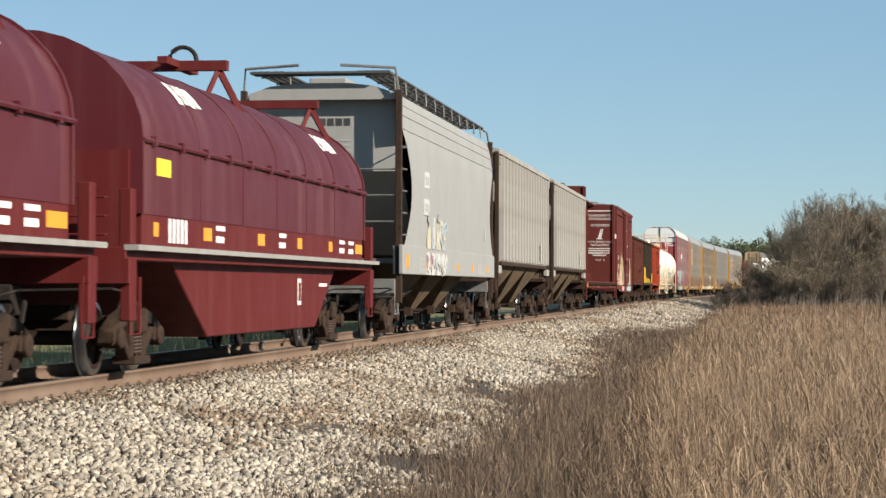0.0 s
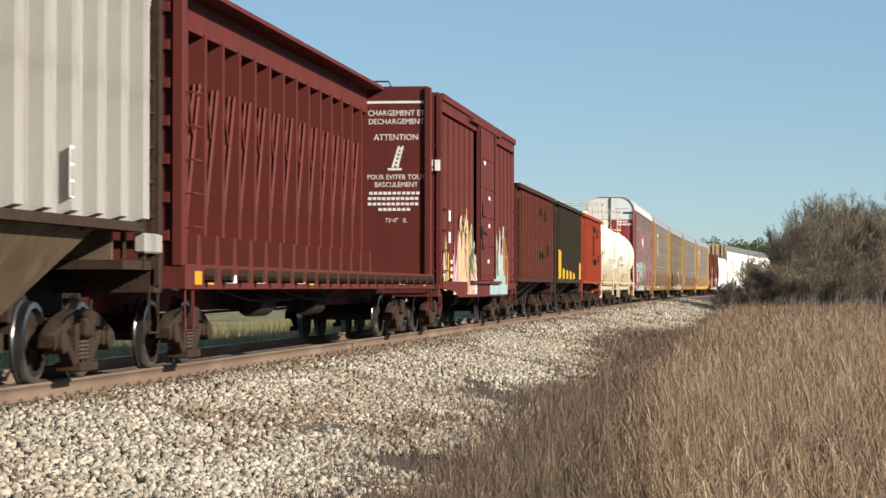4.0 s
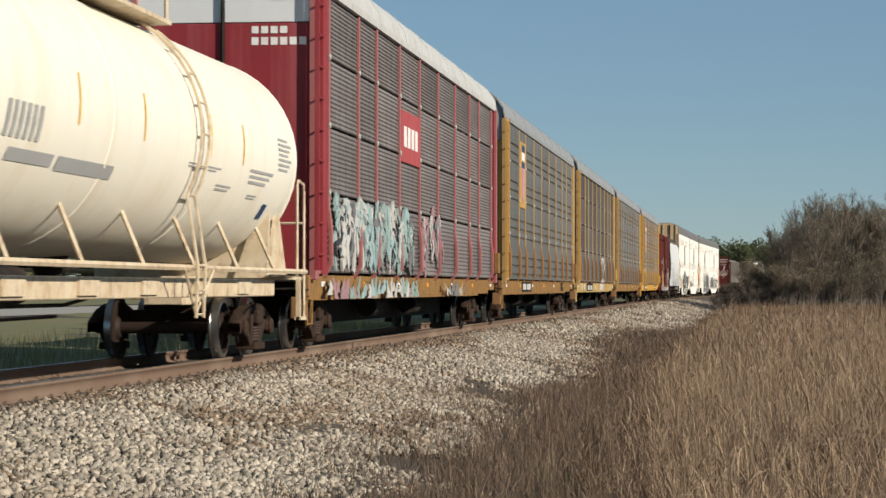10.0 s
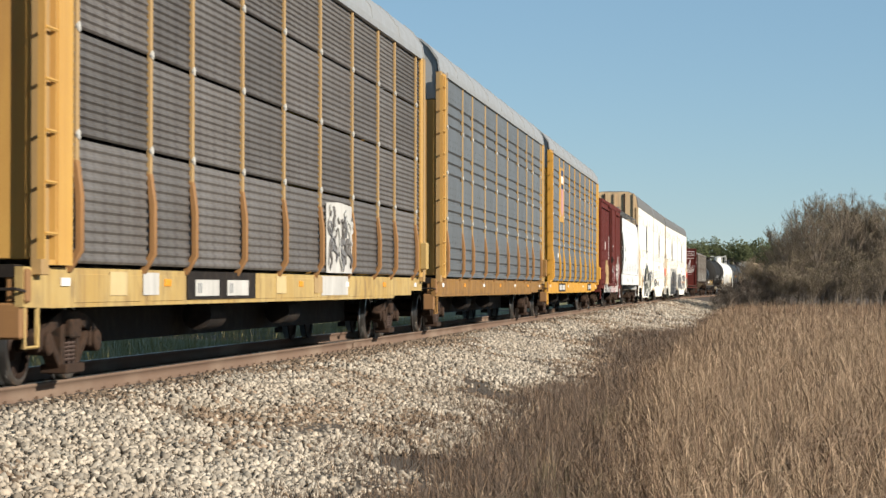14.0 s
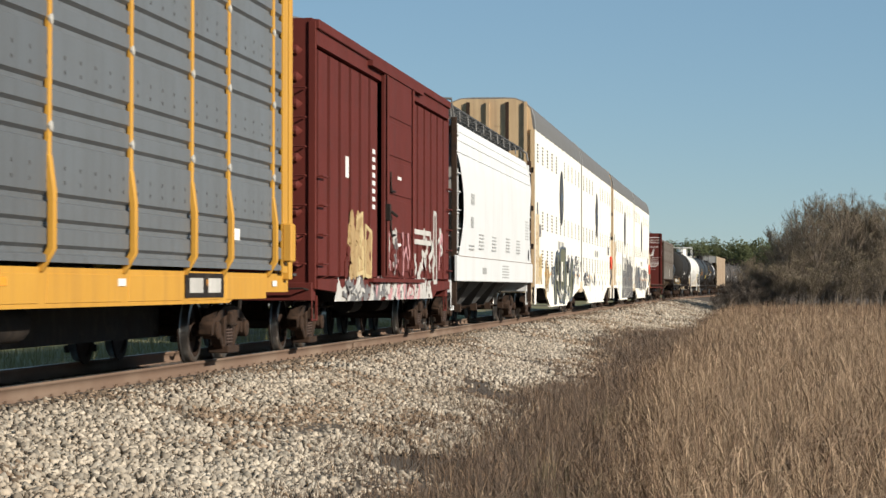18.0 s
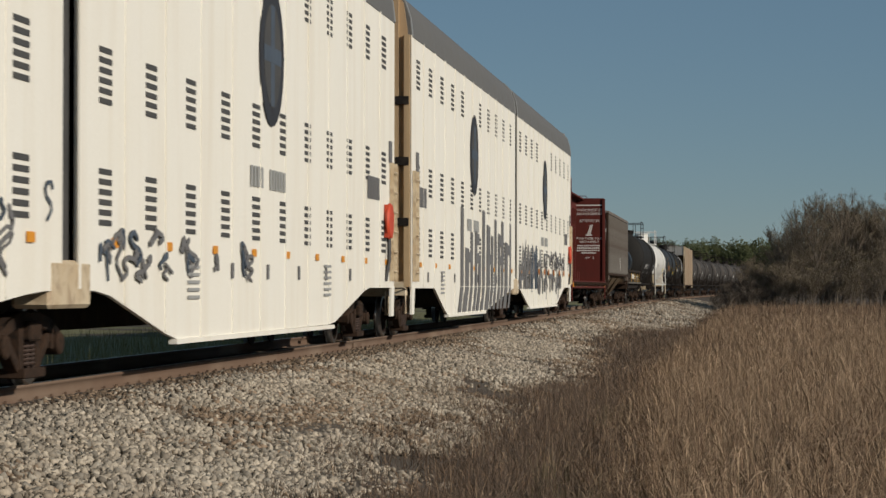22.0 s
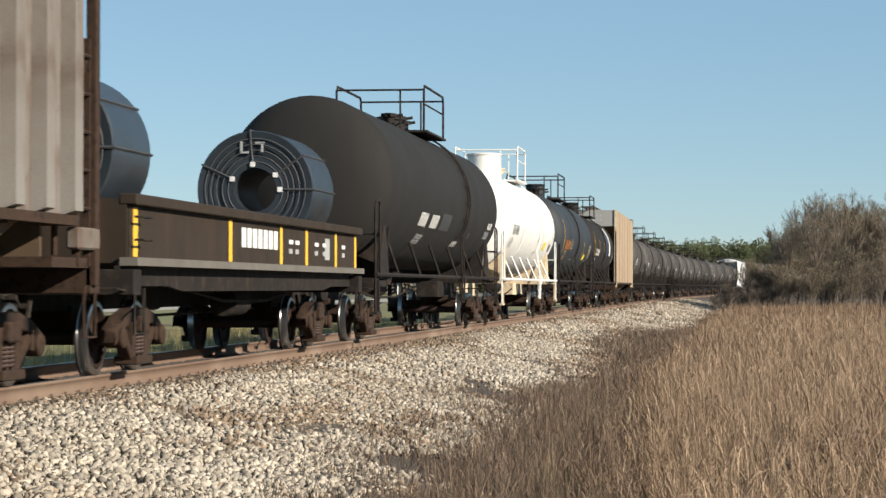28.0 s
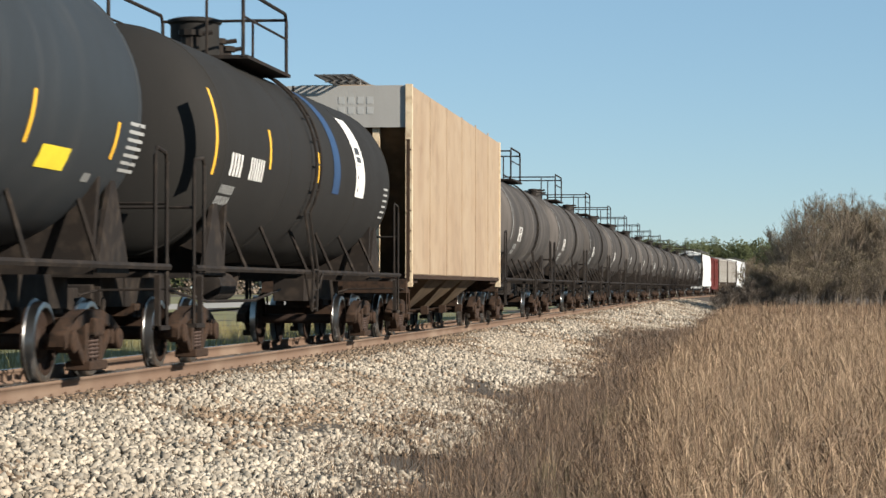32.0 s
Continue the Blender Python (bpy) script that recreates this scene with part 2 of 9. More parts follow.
M["rib_grey"] = shade("weathered_light_grey", (0.315, 0.30, 0.275), 0.7, second=(0.25, 0.23, 0.205), scale=0.9, streak=(0.15, 0.12, 0.09), streak_amount=0.55, streak_scale=4, grime=(0.15, 0.125, 0.10), grime_amount=0.3, spec=0.2)
M["rib_rusty"] = shade("streaked_grey", (0.20, 0.185, 0.165), 0.75, second=(0.12, 0.098, 0.08), scale=0.9, amount=0.8, streak=(0.075, 0.04, 0.026), streak_amount=0.9, streak_scale=3, grime=(0.075, 0.045, 0.03), grime_amount=0.6, spec=0.2)
M["smooth_grey"] = shade("pale_grey_paint", (0.282, 0.276, 0.261), 0.55, second=(0.252, 0.243, 0.228), scale=0.7, streak=(0.216, 0.201, 0.18), streak_amount=0.3)
M["hop_white"] = shade("clean_white_paint", (0.60, 0.605, 0.60), 0.55, second=(0.55, 0.555, 0.55), scale=0.8, streak=(0.44, 0.435, 0.42), streak_amount=0.35, streak_scale=1.6)
M["mesh_dark"] = shade("dark_grating", (0.05, 0.05, 0.05), 0.7, second=(0.09, 0.085, 0.08))
M["post_grey"] = shade("grey_post", (0.15, 0.147, 0.141), 0.65, grime=(0.072, 0.054, 0.042), grime_amount=0.5)
M["rack_red"] = shade("faded_red_rack", (0.235, 0.028, 0.034), 0.62, second=(0.18, 0.022, 0.027), streak=(0.33, 0.11, 0.11), streak_amount=0.4, spec=0.2)
M["panel_grime"] = shade("grimy_steel_panel", (0.150, 0.138, 0.128), 0.6, metal=0.2, second=(0.082, 0.071, 0.063), scale=0.9, amount=0.8, streak=(0.044, 0.034, 0.03), streak_amount=0.6, rand=0.2)
M["gold"] = shade("golden_yellow_paint", (0.50, 0.265, 0.04), 0.6, second=(0.43, 0.215, 0.032), scale=0.7, amount=0.7, streak=(0.26, 0.13, 0.04), streak_amount=0.35, spec=0.25)
M["panel_blue"] = shade("blue_grey_panel", (0.148, 0.157, 0.164), 0.5, metal=0.25, second=(0.11, 0.116, 0.119), scale=0.8, streak=(0.084, 0.08, 0.077), streak_amount=0.35, rand=0.1)
M["rack_roof"] = shade("galvanised_roof", (0.336, 0.336, 0.328), 0.45, metal=0.3, second=(0.272, 0.264, 0.256))
M["sill_buff"] = shade("buff_yellow_sill", (0.25, 0.135, 0.042), 0.68, second=(0.20, 0.105, 0.032), streak=(0.12, 0.064, 0.032), streak_amount=0.6, grime=(0.075, 0.048, 0.03), grime_amount=0.5, spec=0.2)
M["big_white"] = shade("chalky_white_panel", (0.813, 0.781, 0.706), 0.55, second=(0.76, 0.717, 0.621), scale=0.6, streak=(0.642, 0.567, 0.449), streak_amount=0.35, streak_scale=2.2)
M["tan_end"] = shade("tan_end_paint", (0.50, 0.36, 0.21), 0.6, second=(0.42, 0.29, 0.16), streak=(0.22, 0.13, 0.08), streak_amount=0.5)
M["roof_grey"] = shade("grey_roof", (0.115, 0.11, 0.105), 0.6, second=(0.15, 0.145, 0.135))
M["tank_white"] = shade("creamy_tank_paint", (0.76, 0.72, 0.62), 0.42, second=(0.72, 0.66, 0.53), scale=0.5, streak=(0.60, 0.47, 0.30), streak_amount=0.3, streak_scale=2.5)
M["tank_bright"] = shade("bright_white_tank", (0.64, 0.63, 0.60), 0.45, second=(0.60, 0.58, 0.535), scale=0.5, streak=(0.50, 0.45, 0.36), streak_amount=0.3)
M["cream_rust"] = shade("cream_steelwork", (0.60, 0.51, 0.37), 0.6, second=(0.45, 0.33, 0.2), scale=2.5, amount=0.8, grime=RUST, grime_amount=0.4)
M["tank_black"] = shade("matt_black_tank", (0.018, 0.0165, 0.0155), 0.78, second=(0.014, 0.013, 0.011), scale=0.5, streak=(0.026, 0.022, 0.019), streak_amount=0.25, streak_scale=1.8, spec=0.2)
M["tank_blue"] = shade("blue_black_tank", (0.026, 0.030, 0.034), 0.6, second=(0.018, 0.021, 0.024), scale=0.6, streak=(0.05, 0.05, 0.05), streak_amount=0.3, streak_scale=2.5, spec=0.25)
M["tank_dusty"] = shade("dusty_black_tank", (0.034, 0.031, 0.029), 0.8, second=(0.055, 0.049, 0.045), scale=0.7, streak=(0.12, 0.105, 0.095), streak_amount=0.6, streak_scale=1.4, rand=0.25, spec=0.15)
M["coil"] = shade("blue_steel_coil", (0.03, 0.037, 0.045), 0.35, metal=0.4, second=(0.05, 0.06, 0.07), scale=1.2)
M["goo"] = shade("dark_brown_gondola", (0.030, 0.021, 0.014), 0.75, second=(0.021, 0.016, 0.012), streak=(0.055, 0.03, 0.018), streak_amount=0.4, spec=0.2)
M["band_blue"] = shade("blue_band", (0.02, 0.05, 0.12), 0.5)
M["g_white"] = shade("spray_white", (0.52, 0.5, 0.465), 0.65, second=(0.322, 0.31, 0.288), scale=1.6, amount=0.7, streak=(0.234, 0.225, 0.209), streak_amount=0.3, bump=0)
M["g_cream"] = shade("spray_cream", (0.56, 0.43, 0.22), 0.65, second=(0.347, 0.267, 0.136), scale=1.6, amount=0.7, streak=(0.252, 0.194, 0.099), streak_amount=0.3, bump=0)
M["g_pink"] = shade("spray_pink", (0.5, 0.26, 0.27), 0.65, second=(0.31, 0.161, 0.167), scale=1.6, amount=0.7, streak=(0.225, 0.117, 0.122), streak_amount=0.3, bump=0)
M["g_aqua"] = shade("spray_pale_aqua", (0.32, 0.43, 0.43), 0.65, second=(0.198, 0.267, 0.267), scale=1.6, amount=0.7, streak=(0.144, 0.194, 0.194), streak_amount=0.3, bump=0)
M["g_olive"] = shade("spray_olive", (0.135, 0.135, 0.085), 0.65, second=(0.084, 0.084, 0.053), scale=1.6, amount=0.7, streak=(0.061, 0.061, 0.038), streak_amount=0.3, bump=0)
M["g_black"] = shade("spray_black", (0.035, 0.035, 0.04), 0.6, bump=0)
M["g_mint"] = shade("spray_faded_mint", (0.26, 0.34, 0.305), 0.65, second=(0.161, 0.211, 0.189), scale=1.6, amount=0.7, streak=(0.117, 0.153, 0.137), streak_amount=0.3, bump=0)
M["g_rose"] = shade("spray_faded_rose", (0.34, 0.2, 0.21), 0.65, second=(0.211, 0.124, 0.13), scale=1.6, amount=0.7, streak=(0.153, 0.09, 0.095), streak_amount=0.3, bump=0)
M["g_grey"] = shade("spray_grey", (0.16, 0.155, 0.155), 0.6, bump=0)
M["g_milk"] = shade("spray_faded_white", (0.47, 0.46, 0.43), 0.65, second=(0.37, 0.36, 0.34), scale=1.6, amount=0.8, bump=0)
M["g_lemon"] = shade("spray_faded_lemon", (0.43, 0.395, 0.28), 0.65, second=(0.36, 0.345, 0.29), scale=1.6, amount=0.8, bump=0)
M["g_sky"] = shade("spray_faded_sky", (0.30, 0.345, 0.375), 0.65, second=(0.34, 0.345, 0.35), scale=1.6, amount=0.8, bump=0)
M["g_orange"] = shade("spray_orange", (0.46, 0.165, 0.035), 0.65, second=(0.285, 0.102, 0.022), scale=1.6, amount=0.7, streak=(0.207, 0.074, 0.016), streak_amount=0.3, bump=0)
M["g_blue"] = shade("spray_blue", (0.075, 0.095, 0.125), 0.65, second=(0.046, 0.059, 0.077), scale=1.6, amount=0.7, streak=(0.034, 0.043, 0.056), streak_amount=0.3, bump=0)
M["g_tan"] = shade("spray_tan", (0.4, 0.27, 0.125), 0.65, second=(0.248, 0.167, 0.077), scale=1.6, amount=0.7, streak=(0.18, 0.122, 0.056), streak_amount=0.3, bump=0)
M["red_box"] = shade("red_brake_wheel", (0.55, 0.07, 0.03), 0.5)
M["sign_red"] = shade("red_name_board", (0.36, 0.06, 0.06), 0.55, second=(0.30, 0.05, 0.05))
M["weed"] = shade("dead_weed", (0.125, 0.09, 0.066), 0.95, second=(0.066, 0.049, 0.037), scale=0.6, island=0.5, bump=0)
M["twig"] = shade("bare_twigs", (0.19, 0.150, 0.116), 0.9, second=(0.145, 0.116, 0.088), scale=0.3, island=0.35, bump=0, spec=0.1)
M["bud"] = shade("fresh_buds", (0.165, 0.135, 0.08), 0.85, second=(0.13, 0.108, 0.066), island=0.35, bump=0, spec=0.1)
M["wood_leaf"] = shade("spring_woods", (0.066, 0.074, 0.034), 0.9, second=(0.05, 0.058, 0.027), scale=0.04, amount=0.9, island=0.25, bump=0, spec=0.1)
M["house_wall"] = shade("white_siding", (0.7, 0.7, 0.68), 0.6)
M["house_roof"] = shade("dark_shingles", (0.08, 0.075, 0.07), 0.8)
M["verge_grass"] = shade("verge_grass", (0.26, 0.20, 0.09), 0.9, second=(0.15, 0.15, 0.05), scale=0.2, amount=0.9, island=0.3, bump=0)
M["post_pink"] = shade("faded_pink_red_post", (0.30, 0.105, 0.10), 0.65, second=(0.23, 0.075, 0.073), streak=(0.36, 0.19, 0.18), streak_amount=0.5)
M["post_pale"] = shade("pale_grey_post", (0.46, 0.44, 0.40), 0.55, second=(0.38, 0.36, 0.32), metal=0.15)
M["post_tan"] = shade("tan_yellow_post", (0.324, 0.211, 0.09), 0.65, second=(0.27, 0.171, 0.072), streak=(0.198, 0.117, 0.063), streak_amount=0.4)
M["post_foot"] = shade("brown_worn_post_foot", (0.255, 0.132, 0.047), 0.7, second=(0.187, 0.093, 0.038), streak=(0.119, 0.064, 0.034), streak_amount=0.5)
M["brush"] = shade("dark_brush", (0.098, 0.077, 0.06), 0.95, second=(0.065, 0.052, 0.042), scale=0.3, island=0.3, bump=0)
M["stalk_green"] = shade("green_grass_base", (0.125, 0.11, 0.058), 0.9, second=(0.15, 0.125, 0.07), scale=0.8, island=0.3, bump=0)
M["sill_pale"] = shade("pale_yellow_sill", (0.41, 0.30, 0.125), 0.66, second=(0.35, 0.225, 0.072), scale=1.2, amount=0.8, streak=(0.17, 0.10, 0.048), streak_amount=0.5, grime=(0.12, 0.08, 0.05), grime_amount=0.4, spec=0.2)
M["tank_streak"] = shade("pale_tank_stain", (0.09, 0.08, 0.072), 0.85, second=(0.05, 0.046, 0.042), scale=2.0, amount=0.9, bump=0, spec=0.15)
M["grass_pale"] = shade("pale_straw", (0.375, 0.272, 0.178), 0.9, second=(0.26, 0.18, 0.116), scale=0.6, island=0.45, bump=0, spec=0.2)
M["grass_grey"] = shade("grey_brown_stems", (0.12, 0.083, 0.06), 0.95, second=(0.075, 0.055, 0.041), scale=0.6, island=0.45, bump=0, spec=0.1)
M["panel_red"] = shade("grimy_pale_panel", (0.22, 0.20, 0.195), 0.65, metal=0.1, second=(0.125, 0.105, 0.10), scale=0.9, amount=0.9, streak=(0.065, 0.05, 0.046), streak_amount=0.65, rand=0.2, spec=0.2)
# Black marks on the open hoppers; also the painted shade inside the centre-beam cars.
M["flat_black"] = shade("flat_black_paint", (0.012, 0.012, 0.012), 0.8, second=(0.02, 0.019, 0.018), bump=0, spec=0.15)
# ---- ground, bank and track ----
def lie(r):
    """Height of the ground r metres to the right of the track's centre."""
    return float(np.interp(r, [-4000, -400, -60, -44, -32, -24, -7, -4.6, -2.1, 2.1, 3.2, 5.2, 6.6, 9, 40, 400, 4000],
                           [-1.2, -1.0, -0.75, -0.62, -0.62, -0.8, -1.0, -0.95, -0.33, -0.33, -0.52, -0.86, -0.92, -0.9, -0.95, -1.0, -1.2]))


def ground_sheet():
    rs = [-3500, -1200, -500, -250, -120, -70, -52, -44, -38, -32, -24, -16, -10, -7, -5.6, -4.6, -3.4, -2.1, 0, 2.1, 2.6, 3.2, 4.2, 5.2, 5.9, 6.6,
          7.6, 9, 11, 14, 18, 24, 32, 45, 70, 120, 250, 500, 1200, 3500]
    ys = list(np.arange(-60, 160, 2.0)) + list(np.arange(160, 420, 8.0)) + [440, 480, 520, 580, 640, 700, 780, 900, 1100, 1500, 2200, 3600]
    ys = [-2000, -600, -200] + ys
    v = []
    for y in ys:
        cx = float(on_track(min(max(y, -50), 640))[0])
        for r in rs:
            near = abs(r) < 60 and abs(r) > 5
            v.append((cx + r, y, lie(r) + (0.07 * noise.noise((r * 0.4, y * 0.25, 0)) if near else 0)))
    n = len(rs)
    f = [(j * n + i, j * n + i + 1, (j + 1) * n + i + 1, (j + 1) * n + i) for j in range(len(ys) - 1) for i in range(n - 1)]
    return tagged(new("ground", big_mesh("ground", v, f, M["soil"], True)), "brown soil of a flat field with dry stalks", "ground", kind="structure")


ground = ground_sheet()


def swept(name, prof, s0, s1, step, material, jitter=0.0, closed=False):
    """A profile of (r, z) carried along the track."""
    ss = np.arange(s0, s1 + step / 2, step)
    v, n = [], len(prof)
    for s in ss:
        for r, z in prof:
            j = jitter * noise.noise((s * 0.6, r * 2.1, z)) if jitter else 0.0
            x, y, th = on_track(s, r + j)
            v.append((float(x), float(y), z + j * 0.5))
    m = n if closed else n - 1
    f = [(j * n + i, j * n + (i + 1) % n, (j + 1) * n + (i + 1) % n, (j + 1) * n + i) for j in range(len(ss) - 1) for i in range(m)]
    return big_mesh(name, v, f, material, False)


bank_prof = [(-4.8, -1.02), (-4.4, -0.86), (-3.2, -0.52), (-2.1, -0.245), (-1.35, -0.215), (-0.6, -0.235), (0, -0.235), (0.6, -0.235), (1.35, -0.215), (1.7, -0.22), (2.1, -0.245),
             (2.5, -0.33), (3.0, -0.43), (3.6, -0.53), (4.2, -0.64), (4.8, -0.75), (5.4, -0.85), (5.9, -0.99)]
# Dark bed carries the gap shade in its colour; pale stones lie on top.
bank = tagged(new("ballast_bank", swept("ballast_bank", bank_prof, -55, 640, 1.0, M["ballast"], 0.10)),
              "sloping bank of pale crushed limestone over a bed coloured dark as gap shade", "ballast", kind="structure")

RAIL = [(-0.068, -0.172), (0.068, -0.172), (0.068, -0.160), (0.012, -0.138), (0.009, -0.045), (0.034, -0.034), (0.036, -0.008), (0.027, -0.001),
        (-0.027, -0.001), (-0.036, -0.008), (-0.034, -0.034), (-0.009, -0.045), (-0.012, -0.138), (-0.068, -0.160)]


def rails():
    for side in (1, -1):
        c = side * 0.753
        dz = RAIL_Z
        rail = tagged(new("rail", swept("rail", [(c + a, b + dz) for a, b in RAIL], -55, 640, 2.0, M["rail"], closed=True)),
                      "rusty brown steel rail with a shiny worn head", "rail", "rails of the track")
        head = [(c - 0.024, dz + 0.001), (c + 0.024, dz + 0.001)]
        part("running_surface", swept("running_surface", [(c - 0.026, dz - 0.0005)] + head + [(c + 0.026, dz - 0.0005)], -55, 640, 2.0, M["rail_top"]), None, rail, "bright worn strip")


rails()
# ---- running gear ----
def frame_mesh(x):
    g = Geo()
    for a, b in (((-1.12, 0.44), (-0.72, 0.60)), ((-0.72, 0.60), (-0.3, 0.68)), ((-0.3, 0.68), (0.3, 0.68)), ((0.3, 0.68), (0.72, 0.60)), ((0.72, 0.60), (1.12, 0.44))):
        g.plate([(a[0], a[1] - 0.08), (b[0], b[1] - 0.08), (b[0], b[1] + 0.07), (a[0], a[1] + 0.07)], x - 0.09, x + 0.09)
    for k in (1, -1):
        g.plate([(k * 0.80, 0.50), (k * 0.66, 0.54), (k * 0.28, 0.26), (k * 0.30, 0.13)], x - 0.07, x + 0.07)
        g.plate([(k * 0.20, 0.16), (k * 0.33, 0.16), (k * 0.33, 0.64), (k * 0.20, 0.64)], x - 0.085, x + 0.085)
        g.plate([(k * 0.72, 0.36), (k * 0.80, 0.36), (k * 0.80, 0.58), (k * 0.72, 0.58)], x - 0.09, x + 0.09)
        g.plate([(k * 1.02, 0.36), (k * 1.12, 0.36), (k * 1.12, 0.50), (k * 1.02, 0.50)], x - 0.09, x + 0.09)
    g.plate([(-0.34, 0.10), (0.34, 0.10), (0.34, 0.20), (-0.34, 0.20)], x - 0.14, x + 0.14)
    return g.mesh("side_frame", M["truck"], 0.012)


def spring_mesh(x, y):
    g = Geo()
    pts = []
    for k in range(6 * 10 + 1):
        a = 2 * math.pi * k / 10
        pts.append((x + 0.062 * math.cos(a), y + 0.062 * math.sin(a), 0.205 + 0.25 * k / 60))
    g.tube(pts, 0.016, 5)
    return g.mesh("spring", M["spring"])


def wheelset_mesh():
    g = Geo()
    for k in (1, -1):
        prof = [(0.66, 0.10), (0.66, 0.13), (0.71, 0.17), (0.705, 0.34), (0.675, 0.37), (0.675, 0.455), (0.70, 0.455), (0.712, 0.424), (0.805, 0.416), (0.81, 0.40), (0.81, 0.355), (0.745, 0.335),
                (0.735, 0.18), (0.79, 0.15), (0.79, 0.10)]
        g.turned([(k * p, r) for p, r in prof], "x", n=28)
    g.turned([(-1.02, 0.085), (1.02, 0.085)], "x", n=10)
    me = g.mesh("wheelset", M["wheel"], sharp=40)
    me.materials.append(M["tread"])
    for p in me.polygons:
        c = p.center
        r = math.hypot(c.y, c.z)
        if abs(c.x) > 0.69 and r > 0.375 and abs(c.x) < 0.82:
            p.material_index = 1
    return me


SIDE_R, SIDE_L = frame_mesh(1.0), frame_mesh(-1.0)
SPRINGS = [spring_mesh(x, y) for x in (1.03, -1.03) for y in (-0.085, 0.085)]
WHEELSET = wheelset_mesh()
BOLSTER = Geo().box(-1.15, 1.15, -0.19, 0.19, 0.46, 0.66).box(-0.35, 0.35, -0.3, 0.3, 0.6, 0.78).mesh("bogie", M["truck"], 0.02)
CAPS = []
for cx in (1, -1):
    for cy in (0.89, -0.89):
        CAPS.append(Geo().turned([(cx * 0.93, 0.12), (cx * 1.12, 0.12), (cx * 1.14, 0.10), (cx * 1.15, 0.04), (cx * 1.15, 0.0)], "x", y=cy, z=0.42, n=14).mesh("bearing_cap", M["truck"]))
wheels_made = []


def bogie(car, y):
    b = part("bogie", BOLSTER, None, car, at=(0, y, 0))
    part("side_frame", SIDE_R, None, b)
    part("side_frame", SIDE_L, None, b)
    for me in SPRINGS:
        part("spring", me, None, b)
    for me in CAPS[:2]:
        part("bearing_cap", me, None, b)
    for k in (0.89, -0.89):
        w = part("wheelset", WHEELSET, None, b)
        w.matrix_parent_inverse = Matrix.Translation((0, k, 0.42))
        wheels_made.append(w)
    return b


def coupler(car, y, k):
    """A knuckle coupler with its draft pocket and air hose at the end y, k = 1 for the far end."""
    g = Geo().box(-0.2, 0.2, y - 0.35 if k > 0 else y, y if k > 0 else y + 0.35, 0.68, 1.02)
    g.box(-0.07, 0.07, min(y, y + k * 0.45), max(y, y + k * 0.45), 0.78, 0.92)
    g.turned([(0.70, 0.0), (0.70, 0.13), (0.98, 0.13), (0.98, 0.0)], "z", x=0.05, y=y + k * 0.52, n=10)
    part("coupler", g, M["steel_dark"], car, "rusty knuckle coupler", 0.015)
    h = Geo().tube([(0.35, y, 0.85), (0.36, y + k * 0.15, 0.62), (0.30, y + k * 0.35, 0.42), (0.22, y + k * 0.55, 0.40)], 0.03, 6)
    part("air_hose", h, M["steel_dark"], car, "black rubber brake hose")


def gear(car, half, trucks):
    for y in trucks:
        bogie(car, y)
    coupler(car, half, 1)
    coupler(car, -half, -1)
# ---- fittings shared by the cars ----
TRAIN = "cars of the freight train"
CARS = []


def car_base(name, label, category, front, rear, inset=1.9, mids=()):
    """An empty car on its bogies, with couplers; front and rear are its end sills along the train."""
    half = (rear - front) / 2
    car = thing(name, label, category, TRAIN)
    gear(car, half, (-half + inset, half - inset, *mids))
    CARS.append((car, (front + rear) / 2, half - inset))
    return car, half


def again(car, front, rear, label="", inset=1.9):
    """A second car like one that is built."""
    c = copy_thing(car, Matrix())
    if label:
        c["label"] = label
    CARS.append((c, (front + rear) / 2, (rear - front) / 2 - inset))
    for o in c.children_recursive:
        if o.name.startswith("wheelset"):
            wheels_made.append(o)
    return c


def bar(car, x, y0, y1, z0, z1, ink, name="lettering", label="", thick=0.006):
    """A flat mark on an upright side at x."""
    return part(name, Geo().box(x - 0.004, x + thick, min(y0, y1), max(y0, y1), z0, z1), M[ink], car, label)


def words(car, x, y, z, height, count, ink, gap=0.35, wide=0.62):
    """A row of bars as tall as the letters that it stands for, as one marking."""
    g = Geo()
    w, gap = height * wide * 0.72, max(gap, 0.6)
    for k in range(count):
        y0 = y + k * w * (1 + gap)
        g.box(x - 0.003, x + 0.006, y0, y0 + w, z, z + height)
    return part("lettering", g, M[ink], car)


def end_bar(car, y, x0, x1, z0, z1, ink, name="lettering", label=""):
    return part(name, Geo().box(x0, x1, y - 0.006, y + 0.003, z0, z1), M[ink], car, label)


def side_ladder(car, x, y0, y1, z0, z1, n, ink, r=0.014, out=0.07):
    """Ladder on a side: two uprights and rungs that stand clear of it."""
    g = Geo()
    for y in (y0, y1):
        g.box(x, x + out, y - 0.02, y + 0.02, z0, z1)
    up = part("ladder", g, M[ink], car)
    rung = Geo().tube([(x + out, y0, 0), (x + out, y1, 0)], r, 5).mesh("rung", M[ink])
    for k in range(n):
        part("rung", rung, None, up, at=(0, 0, z0 + (z1 - z0) * (k + 0.5) / n))
    return up


def end_ladder(car, y, x0, x1, z0, z1, n, ink, r=0.014):
    g = Geo()
    for x in (x0, x1):
        g.box(x - 0.02, x + 0.02, y - 0.05, y, z0, z1)
    up = part("ladder", g, M[ink], car)
    rung = Geo().tube([(x0, y - 0.05, 0), (x1, y - 0.05, 0)], r, 5).mesh("rung", M[ink])
    for k in range(n):
        part("rung", rung, None, up, at=(0, 0, z0 + (z1 - z0) * (k + 0.5) / n))
    return up


